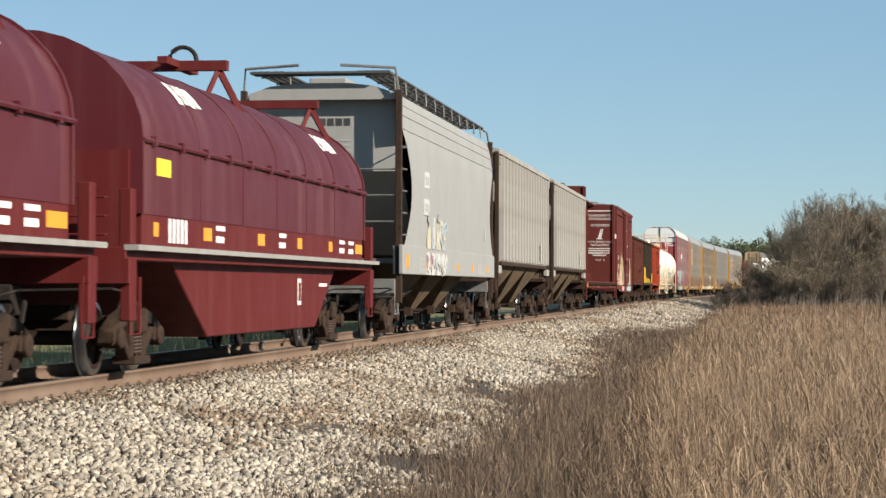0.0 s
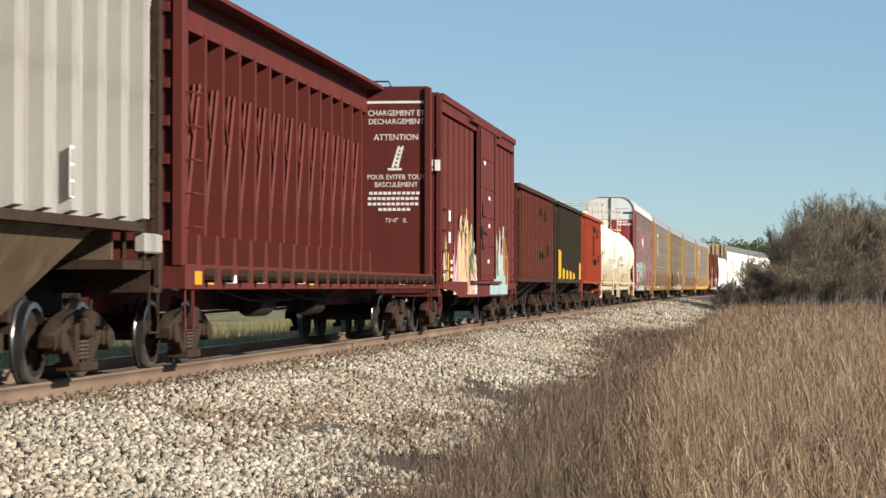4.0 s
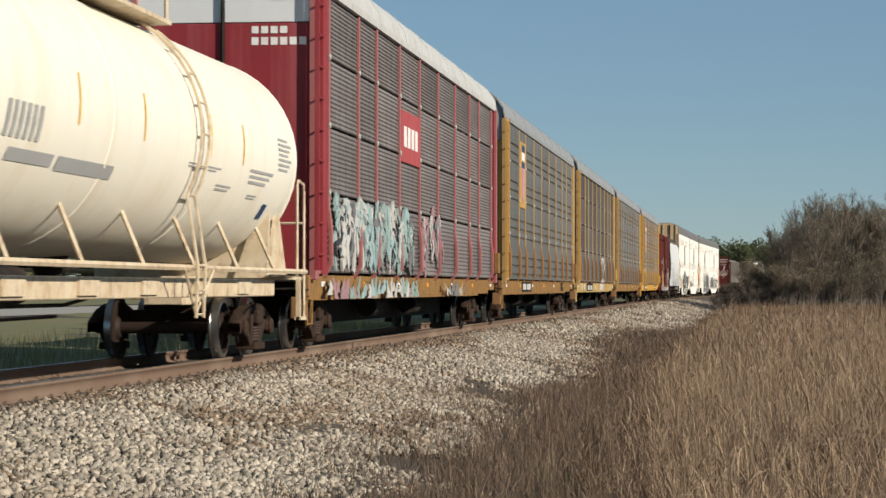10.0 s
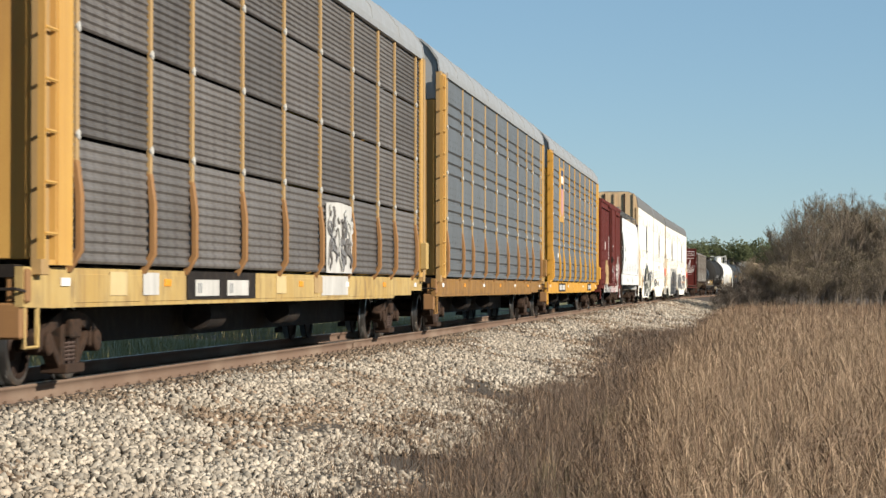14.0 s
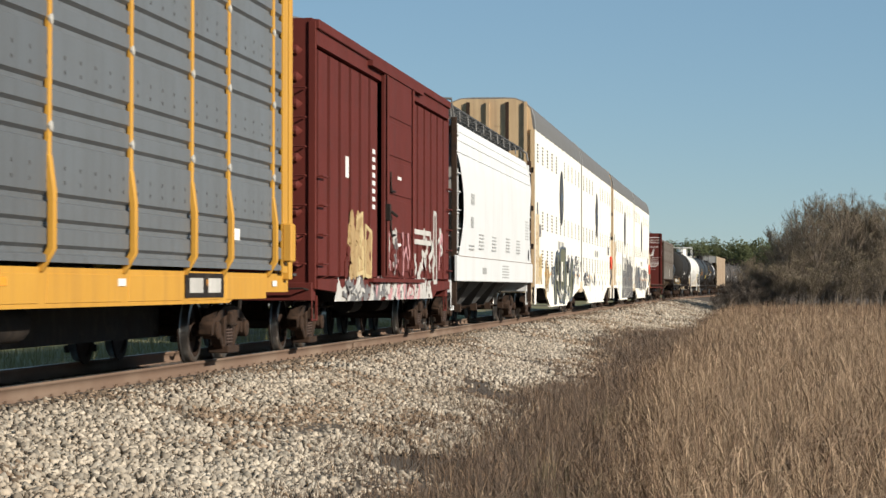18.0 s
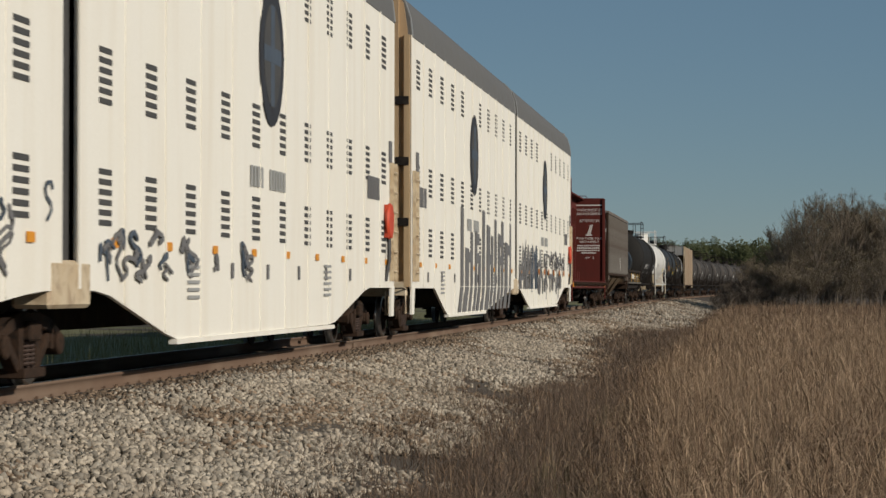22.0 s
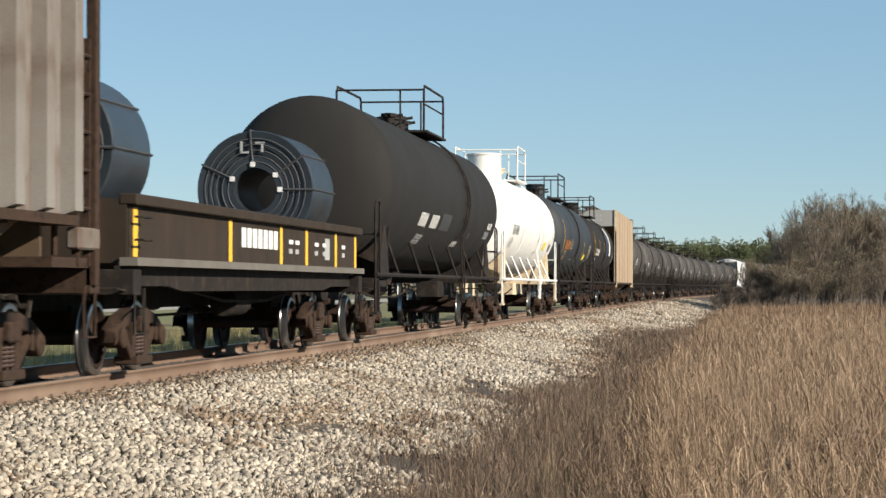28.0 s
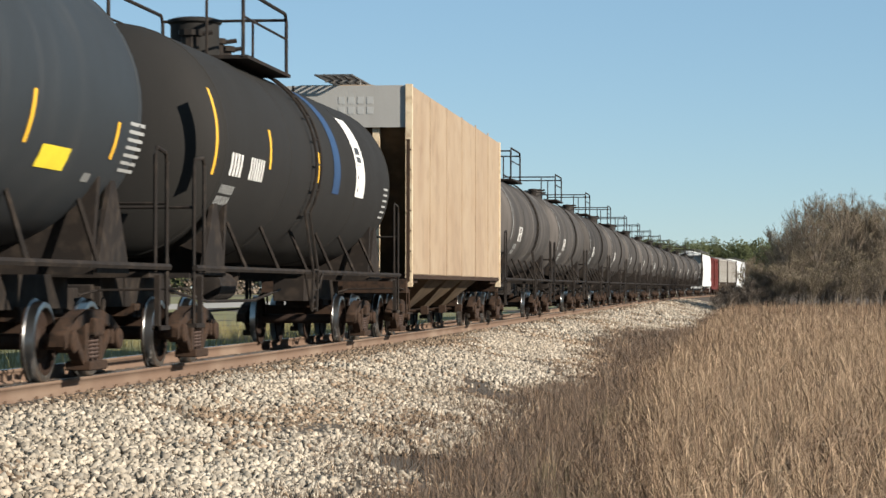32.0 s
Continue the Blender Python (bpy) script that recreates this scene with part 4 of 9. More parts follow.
def cef_marks(car, h):
    for y, z in ((-h + 3.0, 3.0), (-h + 2.95, 2.45)):
        bar(car, 1.612, y, y + 0.75, z, z + 0.33, "g_milk", "data_plate", "pale stencil panel")
        bar(car, 1.618, y + 0.15, y + 0.6, z + 0.08, z + 0.24, "ink_grey")
    for i, y in enumerate((-h + 0.5, -h + 3.4, -h + 5.6, -h + 8.6, -h + 11.6, -h + 14.8)):
        bar(car, 1.602, y, y + (0.35 if i < 1 else 0.3), 1.36, 1.52 + 0.1 * (i < 1), "reflector", "reflector", "amber reflector")
    bar(car, 1.608, h - 2.5, h - 2.2, 2.15, 2.45, "ink_grey", "data_plate", "grey framed data plate")
    rnd = random.Random(71)
    for y, w, top, ink in ((-4.6, 0.6, 2.3, "g_lemon"), (-3.9, 0.5, 2.45, "g_sky"), (-3.1, 0.75, 2.35, "g_lemon"), (-2.25, 0.55, 2.42, "g_sky")):
        up = [(y - w * 0.5, 1.78), (y - w * 0.42, top - 0.25), (y - w * 0.1, top), (y + w * 0.3, top - 0.12), (y + w * 0.5, 1.95), (y + w * 0.4, 1.78)]
        part("graffiti", Geo().plate(up, 1.600, 1.616 + 0.002 * rnd.random()), M[ink], car, "faded sprayed letter")
        low = [(y - w * 0.55, 1.24), (y + w * 0.45, 1.24), (y + w * 0.6, 1.5), (y + w * 0.4, 1.70), (y - w * 0.5, 1.70)]
        part("graffiti", Geo().plate(low, 1.596, 1.604), M["g_milk" if ink != "g_milk" else "g_lemon"], car, "faded sprayed letter")
    swirls(car, 1.614, -4.9, -1.75, 1.8, 2.5, ["g_sky", "smooth_grey", "g_milk", "g_lemon"], 72, 12, (0.05, 0.12))
    swirls(car, 1.606, -4.9, -1.75, 1.26, 1.68, ["smooth_grey", "g_rose", "g_sky", "g_milk"], 73, 16, (0.06, 0.14))
    for y in (-h + 2.2, h - 4):
        for k in range(3):
            bar(car, 1.602, y, y + 0.9, 1.32 + 0.1 * k, 1.37 + 0.1 * k, "ink_grey")
    for k in range(4):
        end_bar(car, -h + 0.548, -0.1 + 0.16 * k, 0.02 + 0.16 * k, 4.1, 4.24, "ink_black")
    for k in range(3):
        end_bar(car, -h + 0.548, -0.1, 0.5, 3.6 + 0.1 * k, 3.64 + 0.1 * k, "ink_grey")


grey_hopper = smooth_hopper(-245.15, -228.4, "pale grey covered hopper with smooth curved sides", "smooth_grey", 1.24, 1.74, 4.70, 0.95, "dust_chute", cef_marks, "smooth_grey", False)


def white_marks(car, h):
    words(car, 1.612, -h + 2.6, 2.95, 0.26, 4, "ink_grey", 0.15)
    words(car, 1.614, -h + 2.6, 2.4, 0.26, 3, "ink_grey", 0.15)
    for y, z, n in ((-h + 2.3, 1.88, 2), (-h + 4.4, 1.92, 5), (-h + 7.4, 1.92, 5), (-h + 11.0, 1.95, 5), (-h + 14.0, 1.95, 5), (h - 2.6, 2.4, 7)):
        for k in range(n):
            bar(car, 1.606, y, y + 1.0, z + 0.085 * k, z + 0.03 + 0.085 * k, "ink_grey")
    bar(car, 1.604, h - 1.6, h - 1.35, 1.8, 2.1, "ink_black", "data_plate", "black data plate")
    words(car, 1.602, -h + 5.2, 1.32, 0.16, 8, "ink_grey", 0.1)
    for k in range(5):
        bar(car, 1.602, -h + 10.0, -h + 11.8, 1.24 + 0.075 * k, 1.27 + 0.075 * k, "ink_grey")
    part("stripe", Geo().box(1.598, 1.606, -h + 0.2, h - 0.2, 1.70, 1.715), M["rail"], car, "thin brown rust line")


white_hopper = smooth_hopper(90.2, 109.5, "clean white covered hopper with smooth curved sides", "hop_white", 1.13, 1.66, 4.80, 0.9, "mesh_dark", white_marks, "smooth_grey", False)


# ---- covered hoppers with upright ribs ----
def ribbed_hopper(front, rear, label, paint, marks, n=17):
    car, h = car_base("covered_hopper", label, "hopper car", front, rear, 1.75)
    zb, zt = 1.66, 4.62
    side = [(-h + 1.0, zb), (h - 1.0, zb), (h - 1.0, 2.95), (h - 0.35, 4.2), (h - 0.3, zt), (-h + 0.3, zt), (-h + 0.35, 4.2), (-h + 1.0, 2.95)]
    for k in (1, -1):
        part("side_sheet", Geo().plate(side, k * 1.40, k * 1.44), M[paint], car)
    rib = band_rib(1.44, 1.59, zb + 0.02, zt - 0.04, 0.15, 0.14)
    gap = (2 * h - 2.3) / (n - 1)
    ribs(car, "rib", rib, paint, [-h + 1.15 + gap * i for i in range(n)])
    ribs(car, "short_rib", band_rib(1.44, 1.57, 4.25, zt - 0.04, 0.12, 0.11), paint, [-h + 0.48, h - 0.48])
    part("top_chord", Geo().box(-1.56, 1.56, -h + 0.25, h - 0.25, zt - 0.06, zt + 0.08), M[paint], car, bevel=0.01)
    part("roof", Geo().prism([(1.5, zt + 0.06), (0.6, zt + 0.2), (-0.6, zt + 0.2), (-1.5, zt + 0.06)], -h + 0.3, h - 0.3), M[paint], car)
    part("bottom_chord", Geo().box(-1.52, 1.53, -h + 0.95, h - 0.95, zb - 0.07, zb + 0.03), M["truck"], car)
    for k in (1, -1):
        e, i1 = k * (h - 0.55), k * (h - 3.0)
        g = Geo().add([(-1.45, e, zt), (1.45, e, zt), (1.45, e, 3.3), (-1.45, e, 3.3), (1.45, i1, zb - 0.1), (-1.45, i1, zb - 0.1)], [(0, 1, 2, 3), (3, 2, 4, 5)])
        part("end_sheet", g, M[paint], car)
        part("end_deck", Geo().box(-1.45, 1.45, min(k * (h - 1.6), k * (h - 0.1)), max(k * (h - 1.6), k * (h - 0.1)), 1.18, 1.28), M["truck"], car)
        part("end_bulkhead", Geo().box(-1.3, 1.3, min(k * (h - 1.5), k * (h - 1.44)), max(k * (h - 1.5), k * (h - 1.44)), 1.25, 2.5), M["dust_chute"], car)
        for q in (1, -1):
            part("corner_post", Geo().box(q * 1.42, q * 1.53, min(k * (h - 0.32), k * (h - 0.18)), max(k * (h - 0.32), k * (h - 0.18)), 1.0, zt), M["truck"], car, bevel=0.01)
            part("end_brace", Geo().tube([(q * 1.45, k * (h - 0.25), 3.5), (q * 1.3, k * (h - 1.0), 2.2), (q * 1.3, k * (h - 1.0), 1.3)], 0.035, 5), M["truck"], car)
            part("side_bracket", Geo().box(q * 1.4, q * 1.54, min(k * (h - 0.95), k * (h - 0.2)), max(k * (h - 0.95), k * (h - 0.2)), 1.36, 1.58), M[paint], car, bevel=0.02)
    side_ladder(car, 1.40, -h + 0.34, -h + 0.74, 1.2, 3.5, 6, "truck", 0.018)
    side_ladder(car, 1.40, h - 0.74, h - 0.34, 1.2, 3.5, 6, "truck", 0.018)
    end_ladder(car, -h + 0.2, 0.9, 1.36, 1.2, 4.5, 8, "truck")
    running_board(car, -0.35, 0.35, -h + 0.2, h - 0.2, zt + 0.42, n=9)
    for i in range(8):
        y = -h + 2 + i * (2 * h - 4) / 7
        part("roof_hatch", Geo().turned([(zt + 0.1, 0.3), (zt + 0.27, 0.3), (zt + 0.3, 0.25)], "z", x=0.85, y=y, n=14), M["post_grey"], car)
    n3 = 3
    chutes(car, [(-1 + 2 * (i + 0.5) / n3) * (h - 2.4) for i in range(n3)], 2 * (h - 2.4) / n3, zb - 0.02, 0.48, "dust_chute")
    sill_beam(car, h)
    end_platform(car, h, 1.2, "truck", 1.48)
    uncoupling(car, h)
    brake_gear(car, -h + 2.0, 1.0)
    marks(car, h)
    return car


def rib_marks(car, h):
    for y, z0, z1, ink in ((-h + 3.3, 2.5, 2.62, "ink_grey"), (-h + 3.3, 2.2, 2.32, "ink_grey"), (-h + 4.2, 2.5, 2.62, "ink_grey")):
        bar(car, 1.578, y, y + 0.14, z0, z1, ink)
    bar(car, 1.442, -h + 8.8, -h + 9.25, 1.68, 2.0, "truck", "patch", "rusty square patch")
    bar(car, 1.592, h - 4.1, h - 3.96, 1.85, 2.35, "ink_white", "data_plate", "white framed data plate")
    for k in range(3):
        bar(car, 1.599, h - 4.09, h - 3.97, 1.87 + 0.16 * k, 2.0 + 0.16 * k, "rib_grey")
    bar(car, 1.442, -h + 4.1, -h + 4.3, 1.7, 1.86, "truck", "patch", "rusty square patch")


rib_hopper = ribbed_hopper(-226.9, -210.0, "weathered light grey covered hopper with upright ribs", "rib_grey", rib_marks)
again(rib_hopper, -208.4, -191.5, "", 1.75)


def rusty_marks(car, h):
    for y, z in ((h - 8.6, 1.95), (h - 6.9, 1.85), (h - 5.4, 1.8), (h - 3.8, 1.8)):
        bar(car, 1.442, y, y + 0.35, z, z + 0.5, "g_tan", "patch", "tan paint patch")
    bar(car, 1.576, h - 9.2, h - 9.0, 1.9, 2.5, "ink_white", "data_plate", "white paint patch")
    bar(car, 1.442, h - 1.5, h - 0.5, 3.9, 4.5, "g_orange", "graffiti", "orange sprayed patch")
    end_bar(car, -h + 0.548, 0.7, 1.4, 3.7, 4.3, "ink_white", "end_panel", "white end panel")


rusty_hopper = ribbed_hopper(225.3, 244.6, "rust-streaked grey covered hopper with upright ribs", "rib_rusty", rusty_marks, 19)


# ---- cream hopper ----
def cream_hopper(front, rear):
    car, h = car_base("covered_hopper", "rust-stained cream covered hopper with flat sides", "hopper car", front, rear, 1.75)
    zb, zt = 1.24, 4.98
    for k in (1, -1):
        n = 6
        w = (2 * h - 0.6) / n
        for i in range(n):
            y0 = -h + 0.3 + i * w
            part("side_panel", Geo().plate([(y0, zb), (y0 + w - 0.012, zb), (y0 + w - 0.012, zt - 0.02 - 0.02 * i), (y0, zt - 0.02 * i)], k * 1.44, k * 1.50), M["cream"], car)
            part("panel_seam", Geo().box(k * 1.49, k * 1.515, y0 - 0.05, y0 + 0.02, zb, zt - 0.03), M["cream"], car)
        part("corner_post", Geo().box(k * 1.40, k * 1.53, -h + 0.2, -h + 0.34, 1.0, zt + 0.02), M["cream_rust"], car, "rusted cream post")
        part("corner_post", Geo().box(k * 1.40, k * 1.53, h - 0.34, h - 0.2, 1.0, zt - 0.1), M["cream_rust"], car)
    part("bottom_chord", Geo().box(-1.5, 1.5, -h + 0.25, h - 0.25, zb - 0.08, zb + 0.02), M["truck"], car)
    part("roof", Geo().prism([(1.5, zt - 0.14), (0.7, zt + 0.02), (-0.7, zt + 0.02), (-1.5, zt - 0.14)], -h + 0.3, h - 0.3), M["cream"], car)
    part("end_panel", Geo().box(-1.42, 1.42, -h + 0.26, -h + 0.32, 4.15, zt), M["smooth_grey"], car, "white upper end panel")
    for k in (1, -1):
        e, i1 = k * (h - 0.4), k * (h - 3.2)
        part("end_sheet", Geo().add([(-1.42, e, 4.2), (1.42, e, 4.2), (1.42, i1, zb), (-1.42, i1, zb)], [(0, 1, 2, 3)]), M["dust_chute"], car)
        part("end_deck", Geo().box(-1.42, 1.42, min(k * (h - 1.8), k * (h - 0.1)), max(k * (h - 1.8), k * (h - 0.1)), 1.08, 1.18), M["truck"], car)
        part("end_post", Geo().box(-0.85, -0.72, min(k * (h - 0.5), k * (h - 0.36)), max(k * (h - 0.5), k * (h - 0.36)), 1.1, 4.2), M["truck"], car)
        part("end_post", Geo().box(0.72, 0.85, min(k * (h - 0.5), k * (h - 0.36)), max(k * (h - 0.5), k * (h - 0.36)), 1.1, 4.2), M["cream_rust"], car)
    for i in range(4):
        for r in range(2):
            end_bar(car, -h + 0.258, 0.05 + 0.19 * i, 0.18 + 0.19 * i, 4.62 - 0.2 * r, 4.76 - 0.2 * r, "ink_grey")
    running_board(car, -0.35, 0.35, -h - 0.1, h - 0.2, zt + 0.2, n=8)
    end_ladder(car, -h + 0.2, -1.25, -0.85, 1.1, zt, 9, "truck")
    side_ladder(car, 1.44, -h + 0.04, -h + 0.3, 1.1, 3.9, 7, "truck")
    chutes(car, (-3.1, 0.0, 3.1), 3.2, zb, 0.5, "dust_chute")
    sill_beam(car, h)
    end_platform(car, h, 1.15, "truck", 1.45)
    uncoupling(car, h)
    return car


cream_car = cream_hopper(343.4, 361.0)
# ---- centre-beam flat cars ----
def centre_beam(front, rear):
    car, h = car_base("centre_beam_flat_car", "empty oxide-red centre-beam flat car with end bulkheads", "flat car", front, rear, 2.0)
    zd, zt = 1.24, 5.18
    part("deck", Geo().box(-1.42, 1.42, -h, h, zd - 0.1, zd), M["oxide"], car)
    for k in (1, -1):
        part("side_sill", Geo().box(k * 1.38, k * 1.50, -h, h, 0.96, zd + 0.02), M["oxide"], car, bevel=0.01)
        winch = Geo().turned([(-0.07, 0.0), (-0.07, 0.09), (0.07, 0.09), (0.07, 0.0)], "x", x=k * 1.56, z=1.13, n=10).mesh("winch", M["truck"])
        for i in range(22):
            part("winch", winch, None, car, at=(0, -h + 1.0 + i * (2 * h - 2) / 21, 0))
    # centre beam: double posts and a wide top chord
    part("top_chord", Geo().prism([(-0.46, zt - 0.02), (0.46, zt - 0.02), (0.46, zt + 0.05), (0.15, zt + 0.09), (-0.15, zt + 0.09), (-0.46, zt + 0.05)], -h + 0.1, h - 0.1), M["oxide"], car)
    part("top_web", Geo().box(-0.12, 0.10, -h + 0.1, h - 0.1, zt - 0.5, zt), M["oxide"], car)
    post = Geo().plate([(-0.10, zd), (0.10, zd), (0.07, zt - 0.45), (-0.07, zt - 0.45)], -0.14, 0.12)
    post.plate([(-0.16, zd), (0.16, zd), (0.10, zd + 0.5), (-0.10, zd + 0.5)], -0.3, 0.3)
    ys = [-h + 1.0 + i * (2 * h - 2.0) / 17 for i in range(18)]
    ribs(car, "post", post, "oxide", ys)
    # Black sheet behind the posts: the deep shade there is put in as colour.
    part("centre_web", Geo().box(-0.20, -0.15, -h + 0.2, h - 0.2, zd, zt - 0.45), M["flat_black"], car, "flat black sheet standing in for the shade between the posts")
    brace = Geo()
    for k in (1, -1):
        brace.tube([(k * 0.04, 0.1, zd + 0.3), (k * 0.04, 1.1, zt - 1.2)], 0.035, 4)
        brace.tube([(k * 0.02, 0.1, zt - 0.6), (k * 0.02, 0.9, zt - 2.2)], 0.02, 4)
    ribs(car, "brace", brace, "oxide", ys[:-1])
    # end bulkheads
    for k in (1, -1):
        y = k * (h - 0.10)
        b = part("bulkhead", Geo().box(-1.38, 1.40, y - 0.06, y + 0.06, zd, zt + 0.06), M["oxide"], car, bevel=0.008)
        for q in (1, -1):
            part("bulkhead_edge", Geo().box(q * 1.33, q * 1.46, y - 0.12, y + 0.12, zd, zt + 0.03), M["oxide"], b, bevel=0.01)
        for i in range(8):
            z = zd + 0.3 + i * 0.45
            part("bulkhead_rib", Geo().box(-1.3, 1.3, min(y, y + k * 0.16), max(y, y + k * 0.16), z, z + 0.12), M["oxide"], b)
        part("top_rail", Geo().tube([(-0.5, y, zt + 0.06), (-0.45, y, zt + 0.17), (0.55, y, zt + 0.17), (0.6, y, zt + 0.06)], 0.02, 5), M["oxide"], b)
    y = h - 0.163
    for s, size, z in (("CHARGEMENT ET", 0.165, 4.62), ("DECHARGEMENT", 0.165, 4.44), ("ATTENTION", 0.185, 4.10), ("POUR EVITER TOUT", 0.15, 3.27), ("BASCULEMENT", 0.15, 3.11), ("73'-0\"   IL", 0.13, 2.36)):
        stencil(car, s, size, 0.72, y, z, "ink_white", 0.92)
    for i, w in enumerate((1.15, 1.2, 1.2, 0.75)):
        for q in range(int(w / 0.1)):
            end_bar(car, y, 0.72 - w / 2 + q * 0.1, 0.72 - w / 2 + q * 0.1 + 0.075, 2.95 - 0.115 * i, 3.01 - 0.115 * i, "ink_white")
    g = Geo()
    for t in (0, 1):
        g.add([(0.62 + 0.1 * t, y - 0.005, 3.52), (0.67 + 0.1 * t, y - 0.005, 3.52), (0.80 + 0.08 * t, y - 0.005, 3.98), (0.76 + 0.08 * t, y - 0.005, 3.98)], [(0, 1, 2, 3)])
    g.box(0.54, 0.84, y - 0.008, y, 3.46, 3.51)
    for i in range(5):
        g.box(0.66 + 0.025 * i, 0.78 + 0.025 * i, y - 0.007, y, 3.56 + 0.085 * i, 3.60 + 0.085 * i)
    part("pictogram", g, M["ink_white"], car, "white pictogram of a tipping load")
    end_bar(car, y, 0.1, 1.3, 4.88, 4.93, "ink_white")
    # ends and underframe
    sill_beam(car, h, "oxide", 0.66, 1.14)
    part("fishbelly", Geo().plate([(-5.5, 0.98), (-4.0, 0.66), (4.0, 0.66), (5.5, 0.98)], -0.35, 0.35), M["steel_dark"], car)
    end_platform(car, h, 1.24, "oxide", 1.48)
    uncoupling(car, h)
    brake_gear(car, 0.8, 0.72)
    brake_gear(car, -3.6, 0.75)
    grabs(car, 1.46, -h + 0.15, -h + 0.6, (1.7, 2.1, 2.5, 2.9, 3.3), "oxide")
    for k, yy in enumerate((-h + 0.45, -h + 1.1, -h + 8, h - 1.6)):
        bar(car, 1.50, yy, yy + 0.35, 1.02, 1.18, "reflector", "reflector", "amber reflector")
    for yy in (-h + 2.2, -h + 4.0, -h + 7.0, h - 5):
        bar(car, 1.50, yy, yy + 0.6, 1.04, 1.14, "ink_white")
    return car


beam_car = centre_beam(-190.4, -167.9)
again(beam_car, 201.4, 224.0, "", 2.0)


# ---- boxcars ----
def boxcar(front, rear, label, paint, marks, door0, door1, zt=4.75, open_sill=0.0):
    car, h = car_base("boxcar", label, "boxcar", front, rear, 1.9)
    zb = 1.0
    part("side", Geo().box(1.33, 1.39, -h + 0.15, h - 0.15, zb, zt), M[paint], car)
    part("letterboard", Geo().box(1.39, 1.505, -h + 0.15, h - 0.15, zt - 0.36, zt - 0.1), M[paint], car)
    part("side", Geo().box(-1.44, -1.38, -h + 0.15, h - 0.15, zb, zt), M[paint], car)
    rib = band_rib(1.39, 1.51, zb + 0.12, zt - 0.37, 0.40, 0.385)
    ys = [y for y in np.arange(-h + 0.65, h - 0.5, (2 * h - 1.3) / round((2 * h - 1.3) / 1.03) - 1e-6) if not door0 - 0.3 < y < door1 + 0.3]
    ribs(car, "rib", rib, paint, [float(y) for y in ys])
    for k in (1, -1):
        part("side_sill", Geo().plate([(-h + 0.15, 0.96), (-h + 2.4, 0.90), (-h + 3.0, 0.76), (h - 3.0, 0.76), (h - 2.4, 0.90), (h - 0.15, 0.96), (h - 0.15, 1.12), (-h + 0.15, 1.12)], k * 1.46, k * 1.53), M[paint], car)
        part("top_chord", Geo().box(k * 1.40, k * 1.55, -h + 0.12, h - 0.12, zt - 0.12, zt + 0.03), M[paint], car, bevel=0.01)
    part("roof", Geo().prism([(1.5, zt), (0.8, zt + 0.16), (0, zt + 0.2), (-0.8, zt + 0.16), (-1.5, zt)], -h + 0.15, h - 0.15), M["rack_roof"], car, "grey galvanised roof")
    # plug door with panels
    d = part("door", Geo().box(1.50, 1.575, door0, door1, 1.16, zt - 0.22), M[paint], car, "sliding side door", bevel=0.01)
    n = 5
    hh = (zt - 0.3 - 1.24) / n
    for i in range(n):
        z0 = 1.24 + i * hh
        part("door_panel", Geo().box(1.57, 1.592, door0 + 0.14, door1 - 0.14, z0 + 0.045, z0 + hh - 0.045), M[paint], d, bevel=0.008)
    for y in (door0 + 0.06, door1 - 0.06):
        part("door_bar", Geo().tube([(1.61, y, 1.2), (1.61, y, zt - 0.25)], 0.03, 6), M[paint], d)
    part("door_rail", Geo().box(1.46, 1.62, door0 - 1.6, door1 + 1.6, 1.08, 1.15), M[paint], car)
    part("door_rail", Geo().box(1.46, 1.60, door0 - 1.6, door1 + 1.6, zt - 0.22, zt - 0.13), M[paint], car)
    part("door_handle", Geo().tube([(1.62, door0 + 0.1, 2.35), (1.68, door0 + 0.15, 2.35), (1.68, door0 + 0.75, 2.3)], 0.03, 5).box(1.57, 1.66, door0 + 0.02, door0 + 0.2, 2.2, 2.5), M["steel_dark"], d, "dark door latch")
    for z, w in ((1.95, 0.5), (2.75, 0.4)):
        part("door_latch", Geo().tube([(1.60, door0 + 0.5, z + 0.35), (1.62, door0 + 0.45, z), (1.62, door0 + 0.9, z)], 0.025, 5), M["steel_dark"], d)
    # ends
    for k in (1, -1):
        y = k * (h - 0.16)
        e = part("end_wall", Geo().box(-1.44, 1.44, y - 0.03, y + 0.03, zb, zt + 0.05), M[paint], car)
        for i in range(9):
            z = zb + 0.32 + i * (zt - zb - 0.35) / 9
            part("end_corrugation", Geo().turned([(-1.3, 0.0), (-1.2, 0.085), (1.2, 0.085), (1.3, 0.0)], "x", y=y + k * 0.02, z=z, n=10), M[paint], e)
        for q in (1, -1):
            part("corner_post", Geo().box(q * 1.38, q * 1.50, min(y - k * 0.02, y + k * 0.06), max(y - k * 0.02, y + k * 0.06), zb - 0.04, zt), M[paint], car, bevel=0.01)
    grabs(car, 1.50, -h + 0.22, -h + 0.66, (1.35, 1.8, 2.25, 2.7), paint, 0.016)
    grabs(car, 1.50, h - 0.62, h - 0.22, (1.35, 1.8, 2.25, 2.7, 3.15), paint, 0.016)
    end_grabs(car, -h + 0.1, 0.85, 1.35, [1.35 + 0.45 * i for i in range(7)], paint)
    part("brake_wheel", Geo().turned([(-0.03, 0.22), (0.0, 0.26), (0.03, 0.22)], "y", x=-0.6, y=-h - 0.02, z=2.4, n=18), M["steel_dark"], car, "dark hand brake wheel")
